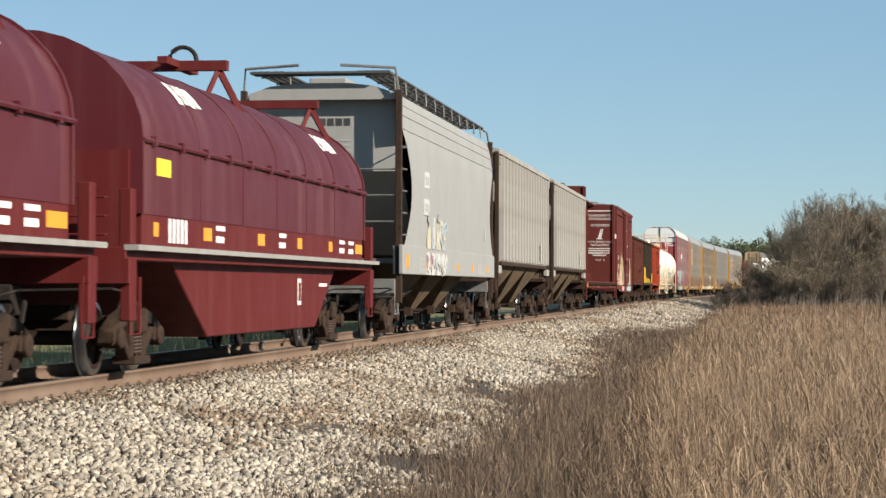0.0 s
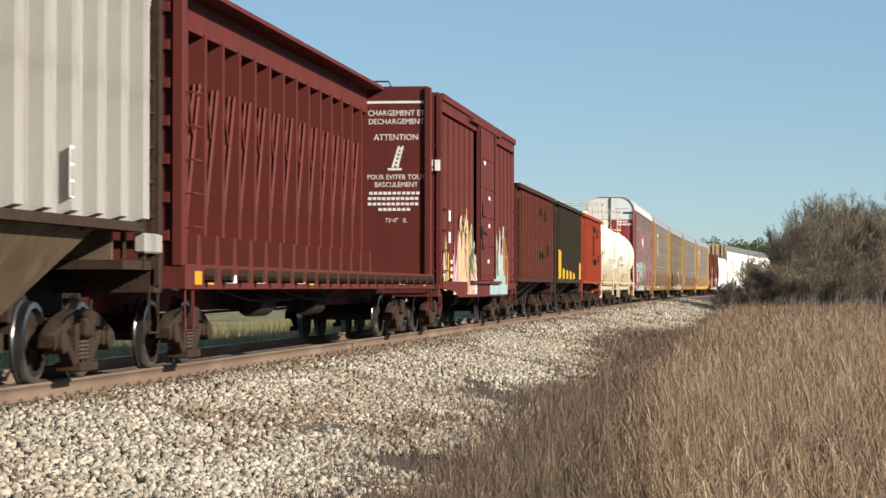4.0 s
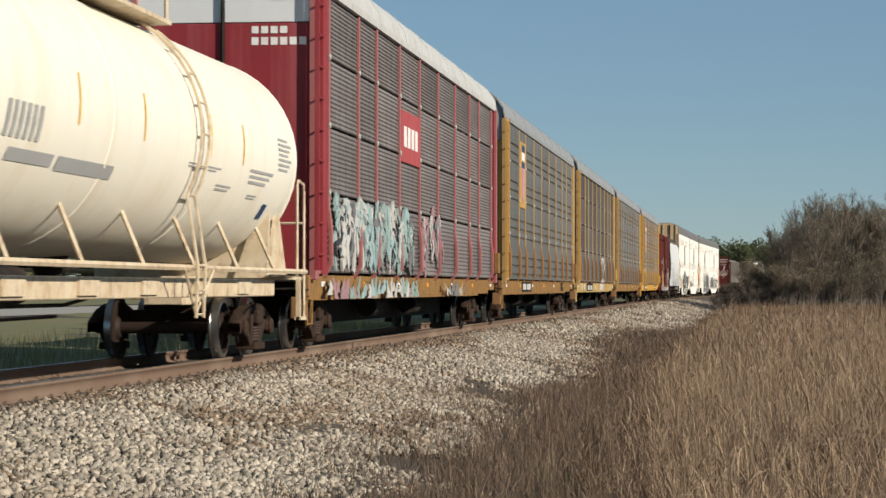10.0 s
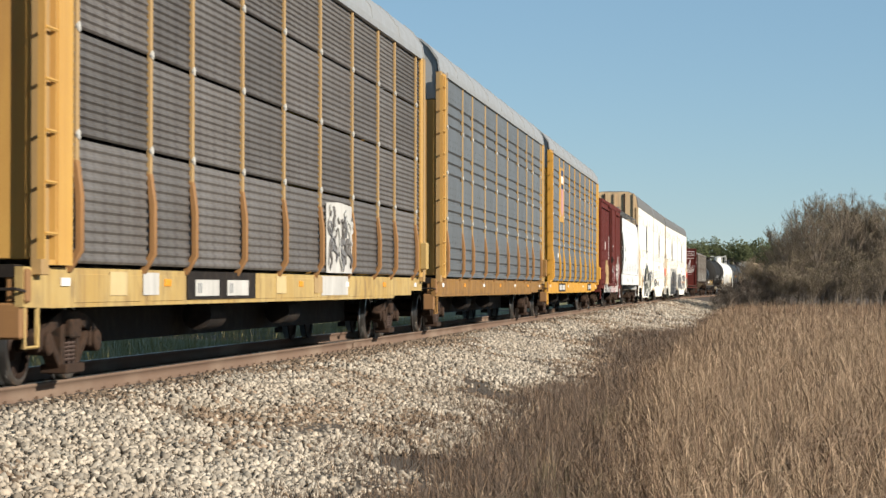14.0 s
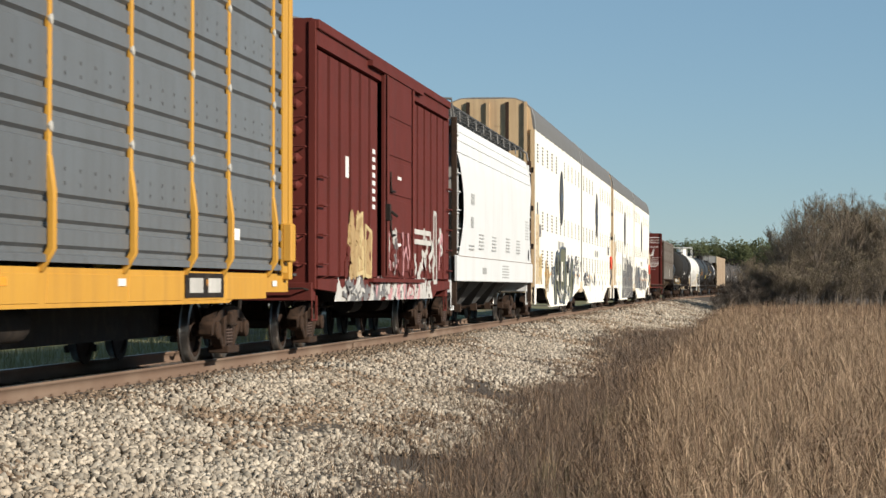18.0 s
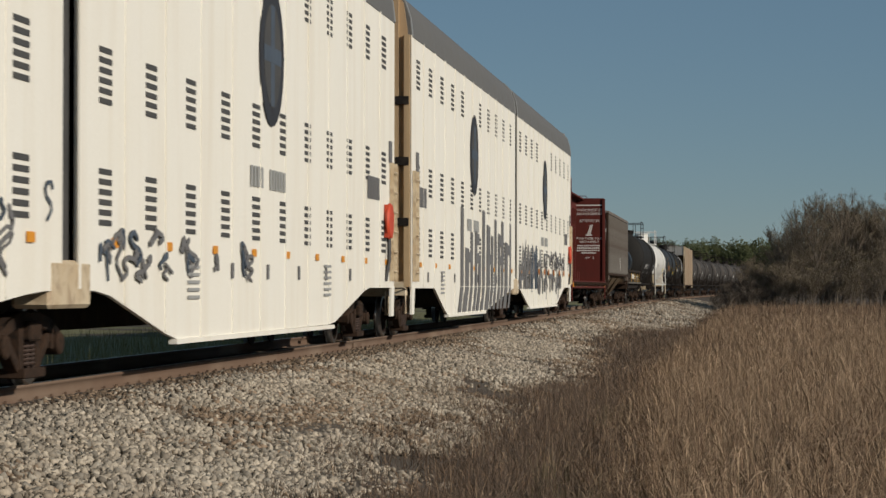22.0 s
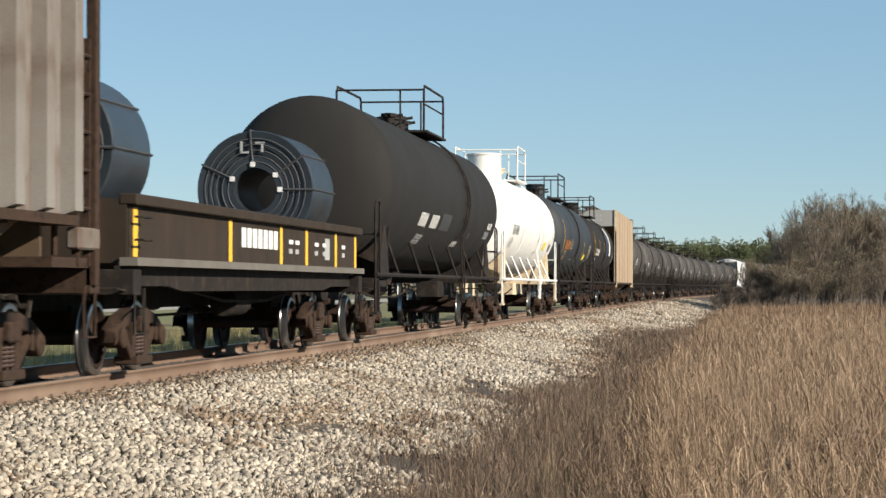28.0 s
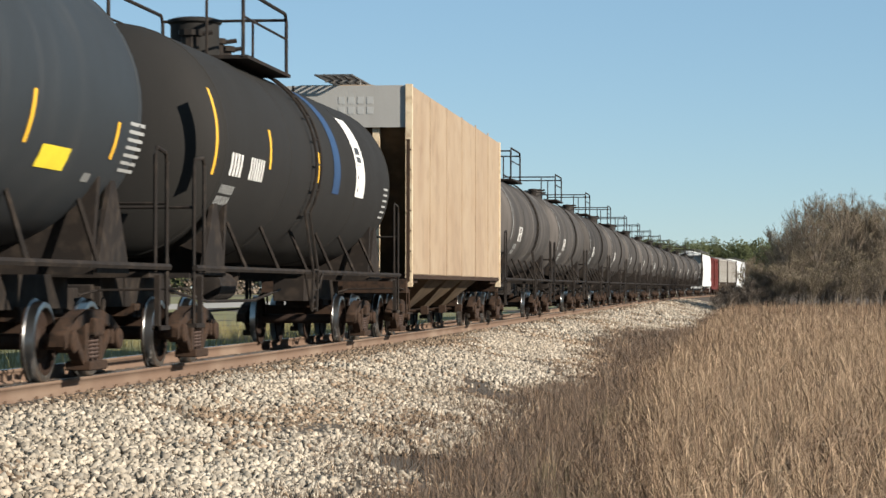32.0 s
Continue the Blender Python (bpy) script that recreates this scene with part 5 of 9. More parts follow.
    part("end_walk", Geo().box(-1.2, 1.2, -h - 0.15, -h + 0.12, 1.16, 1.2), M["mesh_dark"], car)
    sill_beam(car, h)
    end_platform(car, h, 1.06, paint, 1.46)
    uncoupling(car, h)
    brake_gear(car, -0.8, 0.72)
    brake_gear(car, 2.6, 0.72)
    marks(car, h)
    return car


def box_one(car, h):
    for i in range(4):
        end_bar(car, -h + 0.06, 0.88 + 0.16 * i, 1.0 + 0.16 * i, 3.52, 3.76, "ink_white")
    for z in (2.46, 1.98):
        bar(car, 1.512, -7.05, -6.75, z, z + 0.24, "ink_white", "data_plate", "white stencil panel")
    for k in range(3):
        bar(car, 1.512, -6.7, -6.4, 1.2 + 0.16 * k, 1.28 + 0.16 * k, "ink_white")
    part("stripe", Geo().box(1.51, 1.517, -7.2, -7.08, 1.15, 1.75), M["ink_yellow"], car, "upright yellow strip")
    flames(car, 1.512, -8.0, -7.5, 0.92, 2.3, ["g_white", "g_cream"], 14, 7, (0.06, 0.14))
    flames(car, 1.512, -6.3, -1.75, 0.82, 2.9, ["g_pink", "g_pink", "g_cream", "g_cream", "g_tan", "g_cream", "g_white"], 11, 34)
    swirls(car, 1.545, -5.6, -2.0, 1.0, 2.5, ["g_olive", "g_cream", "g_white"], 15, 10, (0.06, 0.16))
    flames(car, 1.512, 2.35, 6.5, 1.0, 2.85, ["g_orange", "g_white", "g_orange", "g_white", "g_orange", "oxide"], 12, 28, (0.08, 0.26))
    part("graffiti", Geo().box(1.535, 1.541, 2.35, 5.4, 0.95, 1.85), M["g_aqua"], car, "pale blue sprayed field")
    flames(car, 1.542, 2.5, 6.0, 1.3, 2.7, ["g_olive", "g_white", "g_orange"], 16, 12, (0.05, 0.14))
    part("graffiti", Geo().box(1.532, 1.54, 1.4, 5.9, 0.80, 1.06), M["g_aqua"], car, "pale blue sprayed band")
    for y, z in ((0.35, 4.05), (1.4, 3.2), (1.4, 2.5), (1.2, 1.6)):
        bar(car, 1.593, y - 0.9, y - 0.55, z, z + 0.09, "ink_white")


box_car_one = boxcar(-166.7, -150.0, "oxide-red boxcar with graffiti along its lower side", "oxide", box_one, -1.5, 2.05, 5.18)


def box_two(car, h):
    swirls(car, 1.512, -5.6, -2.7, 1.1, 2.2, ["g_tan", "g_tan", "oxide", "g_cream"], 21, 20, (0.09, 0.22))
    block_letters(car, 1.512, [[(-4.5, 1.2), (-4.5, 2.15), (-3.9, 2.25), (-3.8, 1.25)], [(-3.6, 1.2), (-3.55, 2.05), (-2.9, 1.95), (-2.95, 1.15)]], "g_tan", "g_cream", 0.07)
    swirls(car, 1.596, -1.5, 1.7, 1.2, 2.05, ["g_white", "g_grey", "oxide", "oxide", "g_pink"], 22, 20, (0.05, 0.12))
    swirls(car, 1.512, 2.2, 7.2, 1.1, 2.1, ["g_white", "g_white", "oxide", "g_pink"], 23, 16, (0.07, 0.15))
    block_letters(car, 1.512, [[(5.5, 1.1), (5.6, 2.55), (5.9, 2.55), (6.0, 1.1)], [(2.3, 1.9), (2.3, 2.1), (5.0, 2.1), (5.0, 1.9)]], "oxide", "g_white", 0.1)
    flames(car, 1.532, -6.6, 4.8, 0.76, 1.22, ["g_white", "g_grey", "g_white", "g_pink", "g_white"], 24, 60, (0.10, 0.28), 0.2)
    swirls(car, 1.545, -6.5, 4.6, 0.8, 1.05, ["g_grey", "oxide", "g_white"], 25, 22, (0.04, 0.08), 0.4)
    for k in range(8):
        bar(car, 1.512, -2.75, -2.45, 2.37 + 0.14 * k, 2.45 + 0.14 * k, "ink_white")
    bar(car, 1.512, -5.6, -5.3, 2.8, 3.15, "ink_white", "data_plate", "white stencil panel")
    for z in (3.0, 1.75):
        bar(car, 1.593, -0.2, 0.25, z, z + 0.06, "ink_white")


box_car_two = boxcar(72.7, 89.45, "dark oxide-red boxcar with white graffiti over its lower side", "oxide", box_two, -1.65, 1.82, 5.08)
box_car_far = boxcar(590.0, 606.5, "plain dark red boxcar far back in the train", "oxide", lambda car, h: None, -1.4, 1.7, 4.6)


# ---- open-top hoppers ----
def open_hopper(front, rear, label, paint, marks):
    car, h = car_base("open_hopper", label, "hopper car", front, rear, 1.75)
    zb, zt = 1.22, 3.95
    side = [(-h + 1.3, zb), (h - 1.3, zb), (h - 0.55, 3.1), (h - 0.3, zt), (-h + 0.3, zt), (-h + 0.55, 3.1)]
    for k in (1, -1):
        part("side_sheet", Geo().plate(side, k * 1.40, k * 1.45), M[paint], car)
        part("top_chord", Geo().box(k * 1.36, k * 1.60, -h + 0.1, h - 0.1, zt - 0.06, zt + 0.07), M[paint], car, bevel=0.012)
        part("side_sill", Geo().box(k * 1.38, k * 1.52, -h + 0.3, h - 0.3, zb - 0.06, zb + 0.06), M[paint], car)
    rib = band_rib(1.45, 1.58, zb + 0.03, zt - 0.06, 0.085, 0.075)
    n = 13
    # Brown car: ribs take the brighter copy with sunlight in its colour.
    ribs(car, "rib", rib, "brown_rib" if paint == "brown" else paint, [-h + 1.3 + i * (2 * h - 2.6) / (n - 1) for i in range(n)])
    for k in (1, -1):
        e, i1 = k * (h - 0.45), k * (h - 3.0)
        part("end_sheet", Geo().add([(-1.4, e, zt), (1.4, e, zt), (1.4, e, 3.0), (-1.4, e, 3.0), (1.4, i1, zb), (-1.4, i1, zb)], [(0, 1, 2, 3), (3, 2, 4, 5)]), M[paint], car)
        part("end_chord", Geo().box(-1.5, 1.5, min(k * (h - 0.1), k * (h - 0.3)), max(k * (h - 0.1), k * (h - 0.3)), zt - 0.07, zt + 0.07), M[paint], car, bevel=0.012)
        part("end_deck", Geo().box(-1.4, 1.4, min(k * (h - 1.5), k * (h - 0.1)), max(k * (h - 1.5), k * (h - 0.1)), 1.06, 1.14), M["steel_dark"], car)
        for q in (1, -1):
            part("corner_post", Geo().box(q * 1.38, q * 1.48, min(k * (h - 0.12), k * (h - 0.24)), max(k * (h - 0.12), k * (h - 0.24)), 1.0, zt), M[paint], car, bevel=0.01)
            part("end_post", Geo().box(q * 0.55, q * 0.67, min(k * (h - 0.2), k * (h - 0.32)), max(k * (h - 0.2), k * (h - 0.32)), 1.1, zt), M[paint], car)
            part("end_brace", Geo().tube([(q * 1.42, k * (h - 0.2), 0.98), (q * 1.42, k * (h - 1.25), 1.28)], 0.04, 4), M[paint], car)
    side_ladder(car, 1.46, -h + 0.26, -h + 0.66, 1.15, 3.6, 7, paint)
    side_ladder(car, 1.46, h - 0.60, h - 0.2, 1.15, 3.6, 7, paint)
    chutes(car, (-2.6, 0.0, 2.6), 2.6, zb, 0.55, "steel_dark")
    sill_beam(car, h)
    end_platform(car, h, 1.08, paint, 1.46)
    uncoupling(car, h)
    brake_gear(car, -h + 2.0, 0.95)
    marks(car, h)
    return car


def over_ribs(car, h, y0, y1, z0, z1):
    """A dark rectangle painted over the sheet and the ribs that stand on it."""
    g = Geo().box(1.446, 1.453, y0, y1, z0, z1)
    for i in range(13):
        y = -h + 1.3 + i * (2 * h - 2.6) / 12
        if y0 < y < y1:
            b = band_rib(1.45, 1.584, z0, z1, 0.09, 0.08)
            g.add([(p, q + y, r) for p, q, r in b.v], b.f)
    part("painted_square", g, M["flat_black"], car, "dark painted rectangle")


def brown_marks(car, h):
    for y0, y1, z0, z1 in ((0.0, 0.4, 2.17, 3.23), (0.0, 1.12, 3.23, 3.56), (0.1, 1.86, 1.87, 2.17), (2.6, 3.05, 3.11, 3.5), (3.28, 3.8, 1.97, 2.44)):
        over_ribs(car, h, y0, y1, z0, z1)
    for y, z0 in ((-0.7, 2.3), (-0.7, 1.75), (0.4, 1.5), (-1.9, 1.8)):
        bar(car, 1.452, y, y + 0.2, z0, z0 + 0.1, "ink_white")
    bar(car, 1.452, -4.6, -4.2, 1.6, 1.9, "orange", "patch", "orange paint patch")


def olive_marks(car, h):
    for y, z1 in ((-h + 0.95, 2.35), (-h + 2.75, 1.72), (-h + 4.6, 1.66), (-h + 6.5, 1.64), (-h + 8.4, 1.58), (h - 0.85, 2.0)):
        gap = (2 * h - 2.6) / 12
        yr = -h + 1.3 + gap * min(12, max(0, round((y + h - 1.3) / gap)))
        part("stripe", band_rib(1.505, 1.587, 1.27, z1, 0.09, 0.08), M["ink_yellow"], car, "upright yellow stripe", at=(0, yr, 0))
    for y, z in ((-h + 1.4, 2.9), (-h + 2.5, 2.8)):
        bar(car, 1.452, y, y + 0.35, z, z + 0.3, "ink_grey")
    bar(car, 1.452, -h + 3.8, -h + 4.1, 1.55, 1.75, "ink_white")


def orange_marks(car, h):
    for y0, y1, z0, z1 in ((-0.38, 0.22, 2.28, 3.3), (-0.38, 1.1, 3.3, 3.69), (-0.3, 1.66, 1.92, 2.28), (1.98, 2.75, 3.1, 3.56), (2.82, 3.67, 2.02, 2.48), (-4.8, -4.4, 1.35, 1.65)):
        over_ribs(car, h, y0, y1, z0, z1)


brown_open = open_hopper(-149.4, -136.0, "brown open-top hopper with upright ribs", "brown", brown_marks)
olive_open = open_hopper(-134.95, -122.2, "dark olive open-top hopper with yellow stripes", "olive", olive_marks)
orange_open = open_hopper(-121.0, -108.6, "orange open-top hopper with dark painted rectangles", "orange", orange_marks)


# ---- gondola with steel coils ----
def gondola(front, rear):
    car, h = car_base("coil_gondola", "low dark brown gondola with yellow stripes", "gondola", front, rear, 1.9)
    part("floor", Geo().box(-1.35, 1.35, -h + 0.1, h - 0.1, 1.25, 1.45), M["goo"], car)
    for k in (1, -1):
        part("side", Geo().box(k * 1.36, k * 1.42, -h + 0.1, h - 0.1, 1.30, 1.90), M["goo"], car)
        part("top_rail", Geo().box(k * 1.32, k * 1.52, -h + 0.05, h - 0.05, 1.88, 2.0), M["goo"], car, bevel=0.012)
        part("side_sill", Geo().box(k * 1.34, k * 1.54, -h, h, 1.22, 1.31), M["ledge"], car, "dusty grey sill ledge")
        part("under_sill", Geo().plate([(-h, 1.0), (-h + 2.2, 1.0), (-h + 2.9, 0.94), (h - 2.9, 0.94), (h - 2.2, 1.0), (h, 1.0), (h, 1.22), (-h, 1.22)], k * 1.28, k * 1.34), M["steel_dark"], car)
    for y in (-h + 0.12, h - 0.12):
        part("end_wall", Geo().box(-1.4, 1.4, y - 0.06, y + 0.06, 1.25, 1.95), M["goo"], car)
    for y in (-h + 0.35, -h + 5.2, -h + 8.6, -h + 10.6, h - 2.2, h - 0.25):
        bar(car, 1.42, y - 0.09, y + 0.09, 1.32, 1.86, "ink_yellow", "stripe", "upright yellow stripe")
    for k, y in enumerate(np.arange(-h + 5.9, -h + 8.2, 0.36)):
        bar(car, 1.42, float(y), float(y) + 0.26, 1.52, 1.78, "ink_white")
    for y in (-h + 9.2, -h + 9.7, -h + 11.3, -h + 12.0, h - 1.6):
        bar(car, 1.42, y, y + 0.3, 1.62, 1.68, "ink_white")
        bar(car, 1.42, y, y + 0.25, 1.48, 1.55, "ink_grey")
    bar(car, 1.42, h - 3.2, h - 2.8, 1.42, 1.76, "ink_grey", "data_plate", "framed data plate")
    sill_beam(car, h)
    end_platform(car, h, 1.18, "steel_dark", 1.5)
    uncoupling(car, h)
    brake_gear(car, 0.6, 0.78)
    grabs(car, 1.48, -h + 0.1, -h + 0.5, (1.5, 1.75), "steel_dark")
    return car, (front + rear) / 2, h


gon, gon_mid, gon_half = gondola(245.9, 261.3)


def steel_coil(y, rad, length, label):
    """A coil on its side along the car, bound by straps, that rides at y on the gondola's floor."""
    ob = thing("steel_coil", label, "steel coil", "steel coils on the gondola")
    zc = 1.62 + rad
    prof = [(0.0, 0.36), (0.0, rad * 0.55), (0.05, rad * 0.57), (0.02, rad * 0.8), (0.0, rad - 0.02), (0.03, rad), (length - 0.03, rad), (length, rad - 0.02), (length, 0.36), (0.0, 0.36)]
    part("wound_sheet", Geo().turned(prof, "y", z=zc, n=48, cap=False), M["coil"], ob, sharp=30)
    for k in range(5):
        r = 0.45 + k * (rad - 0.5) / 5
        part("wrap_edge", Geo().turned([(-0.004, r), (-0.012, r + 0.01), (-0.004, r + 0.02)], "y", z=zc, n=40, cap=False), M["mesh_dark"], ob)
    for a in (35, 95, 155, 0, 260):
        c, s = math.cos(radians(a)), math.sin(radians(a))
        part("strap", Geo().tube([(0.37 * c, -0.015, zc + 0.37 * s), ((rad + 0.005) * c, -0.015, zc + (rad + 0.005) * s), ((rad + 0.008) * c, length + 0.01, zc + (rad + 0.008) * s)], 0.02, 4), M["ink_black"], ob, "black steel strap")
        part("strap_buckle", Geo().box(0.42 * c - 0.04, 0.42 * c + 0.04, -0.035, -0.01, zc + 0.42 * s - 0.04, zc + 0.42 * s + 0.04), M["ink_white"], ob, "white strap seal")
    part("cradle", Geo().box(-0.9, 0.9, 0.15, length - 0.15, 1.45, 1.66), M["truck"], ob, "rusty timber cradle")
    g = Geo()
    g.box(-0.25, -0.21, -0.012, -0.004, zc + 0.62, zc + 0.8).box(-0.25, -0.1, -0.012, -0.004, zc + 0.60, zc + 0.63).box(0.0, 0.16, -0.012, -0.004, zc + 0.76, zc + 0.79).box(0.10, 0.14, -0.012, -0.004, zc + 0.62, zc + 0.78)
    part("chalk_mark", g, M["ink_grey"], ob)
    for o in ob.children:
        o.location.y += y
    CARS.append((ob, gon_mid, gon_half - 1.9))


steel_coil(5.9, 0.98, 1.95, "dark blue-grey steel coil bound with black straps")
steel_coil(-6.5, 0.95, 1.7, "dark steel coil bound with black straps")
# ---- tank cars ----
def curved(car, rad, zc, y0, y1, a0, a1, ink, name="lettering", label="", lift=0.006):
    """A mark laid round the tank between two angles above the side's middle (degrees)."""
    g = Geo()
    n = max(2, int(abs(a1 - a0) / 6) + 1)
    v = []
    for k in range(n + 1):
        a = radians(a0 + (a1 - a0) * k / n)
        for y in (y0, y1):
            v.append(((rad + lift) * math.cos(a), y, zc + (rad + lift) * math.sin(a)))
    g.add(v, [(2 * k, 2 * k + 1, 2 * k + 3, 2 * k + 2) for k in range(n)])
    return part(name, g, M[ink], car, label)


def block(car, rad, zc, y, w, a, tall, ink="ink_grey", n=0):
    """A block of small print as lines round the tank."""
    n = n or max(2, int(tall / 2.4))
    g = Geo()
    for k in range(n):
        a0 = radians(a - tall / 2 + tall * k / n)
        a1 = a0 + radians(tall / n * 0.5)
        ww = w * (0.75 + 0.25 * ((k * 7) % 3) / 2)
        v = [((rad + 0.006) * math.cos(b), q, zc + (rad + 0.006) * math.sin(b)) for b in (a0, a1) for q in (y, y + ww)]
        g.add(v, [(0, 1, 3, 2)])
    return part("small_print", g, M[ink], car)


def letters(car, rad, zc, y, a, height, count, ink, gap=0.3, wide=0.7):
    wide, gap = wide * 0.6, 0.75
    g = Geo()
    da = height / rad / 2
    w = height * wide
    for k in range(count):
        y0 = y + k * w * (1 + gap)
        v = []
        for q in (-1, 0, 1):
            b = radians(a) + q * da
            for yy in (y0, y0 + w):
                v.append(((rad + 0.007) * math.cos(b), yy, zc + (rad + 0.007) * math.sin(b)))
        g.add(v, [(0, 1, 3, 2), (2, 3, 5, 4)])
    return part("lettering", g, M[ink], car)


def tank_car(front, rear, label, paint, frame_ink, rad, zc, head, marks, bands=(), cage_y=0.0, cage_len=3.2, cage_h=0.95, dome=0.45, rail_ink=None, side_walk=True, skirts=True, dome_y=-0.4):
    car, h = car_base("tank_car", label, "tank car", front, rear, 1.85)
    rail_ink = rail_ink or frame_ink
    L = h - head
    prof = [(-L, 0.0)]
    for k in range(1, 9):
        a = math.pi / 2 * k / 8
        prof.append((-L + 0.62 * (1 - math.cos(a)), rad * math.sin(a)))
    prof += [(y, rad) for y in np.linspace(-L + 1.4, L - 1.4, 7)]
    prof += [(-y, r) for y, r in reversed(prof[:9])]
    part("tank", Geo().turned([(float(a), float(b)) for a, b in prof], "y", z=zc, n=48), M[paint], car, sharp=50)
    for y in (-L + 0.62, L - 0.62, *bands):
        part("weld_ring", Geo().turned([(y - 0.04, rad), (y - 0.03, rad + 0.007), (y + 0.03, rad + 0.007), (y + 0.04, rad)], "y", z=zc, n=48), M[paint], car, sharp=60)
    # saddles, skirts and sill
    for k in (1, -1):
        y0 = k * (L - 1.5)
        part("saddle", Geo().prism([(-1.25, 1.12), (1.25, 1.12), (rad * 0.86, zc - rad * 0.5), (0.4, zc - rad + 0.02), (-0.4, zc - rad + 0.02), (-rad * 0.86, zc - rad * 0.5)], y0 - 0.06, y0 + 0.06), M[frame_ink], car)
        part("stub_sill", Geo().box(-0.28, 0.28, min(k * (L - 2.6), k * (h - 0.1)), max(k * (L - 2.6), k * (h - 0.1)), 0.74, 1.14), M[frame_ink], car, bevel=0.01)
        if skirts:
            for q in (1, -1):
                part("head_brace", Geo().plate([(k * (L - 0.2), 1.14), (k * (L - 1.55), 1.14), (k * (L - 0.9), zc - rad * 0.42)], q * (rad * 0.82), q * (rad * 0.82 + 0.05)), M[frame_ink], car)
        part("end_platform", Geo().box(-1.4, 1.4, min(k * (h - 0.75), k * h), max(k * (h - 0.75), k * h), 1.10, 1.16), M[frame_ink], car)
    if side_walk:
        for q in (1, -1):
            part("side_walk", Geo().tube([(q * 1.46, -h + 0.05, 1.22), (q * 1.46, h - 0.05, 1.22)], 0.04, 6), M[rail_ink], car)
            for y in np.linspace(-L + 2.0, L - 2.0, 6):
                part("walk_strut", Geo().tube([(q * 1.46, float(y), 1.22), (q * rad * 0.74, float(y) + 0.35, zc - rad * 0.66)], 0.03, 5), M[rail_ink], car)
    # end hoops at the corners
    for k in (1, -1):
        for q in (1, -1):
            yo, yi = k * (h - 0.08), k * (h - 0.62)
            part("hand_rail", Geo().tube([(q * 1.44, yo, 0.55), (q * 1.44, yo, 2.42), (q * 1.44, k * (h - 0.14), 2.53), (q * 1.44, yi + k * 0.08, 2.57), (q * 1.44, yi, 2.48), (q * 1.44, yi, 1.16)], 0.024, 6), M[rail_ink], car)
            part("sill_step", Geo().box(q * 1.38, q * 1.48, min(k * (h - 0.5), k * (h - 0.06)), max(k * (h - 0.5), k * (h - 0.06)), 0.50, 0.55).box(q * 1.40, q * 1.46, min(k * (h - 0.5), k * (h - 0.42)), max(k * (h - 0.5), k * (h - 0.42)), 0.5, 1.12), M[frame_ink], car)
        part("cross_rail", Geo().tube([(-1.42, k * (h - 0.1), 1.95), (1.42, k * (h - 0.1), 1.95)], 0.02, 5), M[rail_ink], car)
    # top platform with its railing and fittings
    top = zc + rad
    p = part("top_platform", Geo().box(-1.05, 1.05, cage_y - cage_len / 2, cage_y + cage_len / 2, top - 0.13, top - 0.08), M[rail_ink], car)
    for q in (1, -1):
        x = q * 0.98
        part("railing", Geo().tube([(x, cage_y - cage_len / 2, top - 0.1), (x, cage_y - cage_len / 2, top + cage_h - 0.1), (x, cage_y - cage_len / 2 + 0.12, top + cage_h), (x, cage_y + cage_len / 2 - 0.12, top + cage_h), (x, cage_y + cage_len / 2, top + cage_h - 0.1), (x, cage_y + cage_len / 2, top - 0.1)], 0.028, 6)
             .tube([(x, cage_y - cage_len / 2, top + cage_h * 0.55), (x, cage_y + cage_len / 2, top + cage_h * 0.55)], 0.02, 5), M[rail_ink], p)
    for y in (cage_y - cage_len / 2, cage_y + cage_len / 2):
        part("railing_end", Geo().tube([(-0.98, y, top + cage_h * 0.9), (0.98, y, top + cage_h * 0.9)], 0.024, 5).tube([(0.45, y, top - 0.1), (0.45, y, top + cage_h * 0.9)], 0.022, 5), M[rail_ink], p)
    dr = 0.5 if dome > 0.5 else 0.36
    part("dome", Geo().turned([(top - 0.12, dr), (top + dome, dr), (top + dome + 0.03, dr + 0.04), (top + dome + 0.07, dr + 0.04), (top + dome + 0.10, dr - 0.06), (top + dome + 0.10, 0.0)], "z", y=cage_y + dome_y, n=20), M[paint], car, "round dome cover")
    for y, r, z in ((cage_y + 0.55, 0.12, 0.3), (cage_y + 0.95, 0.16, 0.22), (cage_y - 1.1, 0.13, 0.25)):
        part("valve", Geo().turned([(top - 0.05, r), (top + z, r), (top + z, r * 1.35), (top + z + 0.08, r * 1.35), (top + z + 0.1, 0.0)], "z", x=0.1, y=y, n=10).tube([(0.1, y, top + z), (0.4, y + 0.1, top + z + 0.06)], 0.035, 5), M[frame_ink], car)
    # ladder that follows the side
    arc = [((rad + 0.07) * math.cos(radians(a)), zc + (rad + 0.07) * math.sin(radians(a))) for a in range(-28, 79, 7)]
    for q in (-0.2, 0.2):
        y = cage_y + cage_len / 2 - 0.4 + q
        part("ladder", Geo().tube([(1.5, y, 0.62), (1.52, y, 1.25)] + [(x, y, z) for x, z in arc], 0.022, 5), M[rail_ink], car)
    y = cage_y + cage_len / 2 - 0.4
    for x, z in [(1.5, 0.66), (1.51, 0.95), (1.52, 1.25)] + arc[::2]:
        part("rung", Geo().tube([(x, y - 0.2, z), (x, y + 0.2, z)], 0.016, 5), M[rail_ink], car)
    for yy in (y - 0.75, y + 0.75):
        part("ladder_stay", Geo().tube([(1.5, yy, 1.2), (1.45, y, 0.66)], 0.018, 4), M[rail_ink], car)
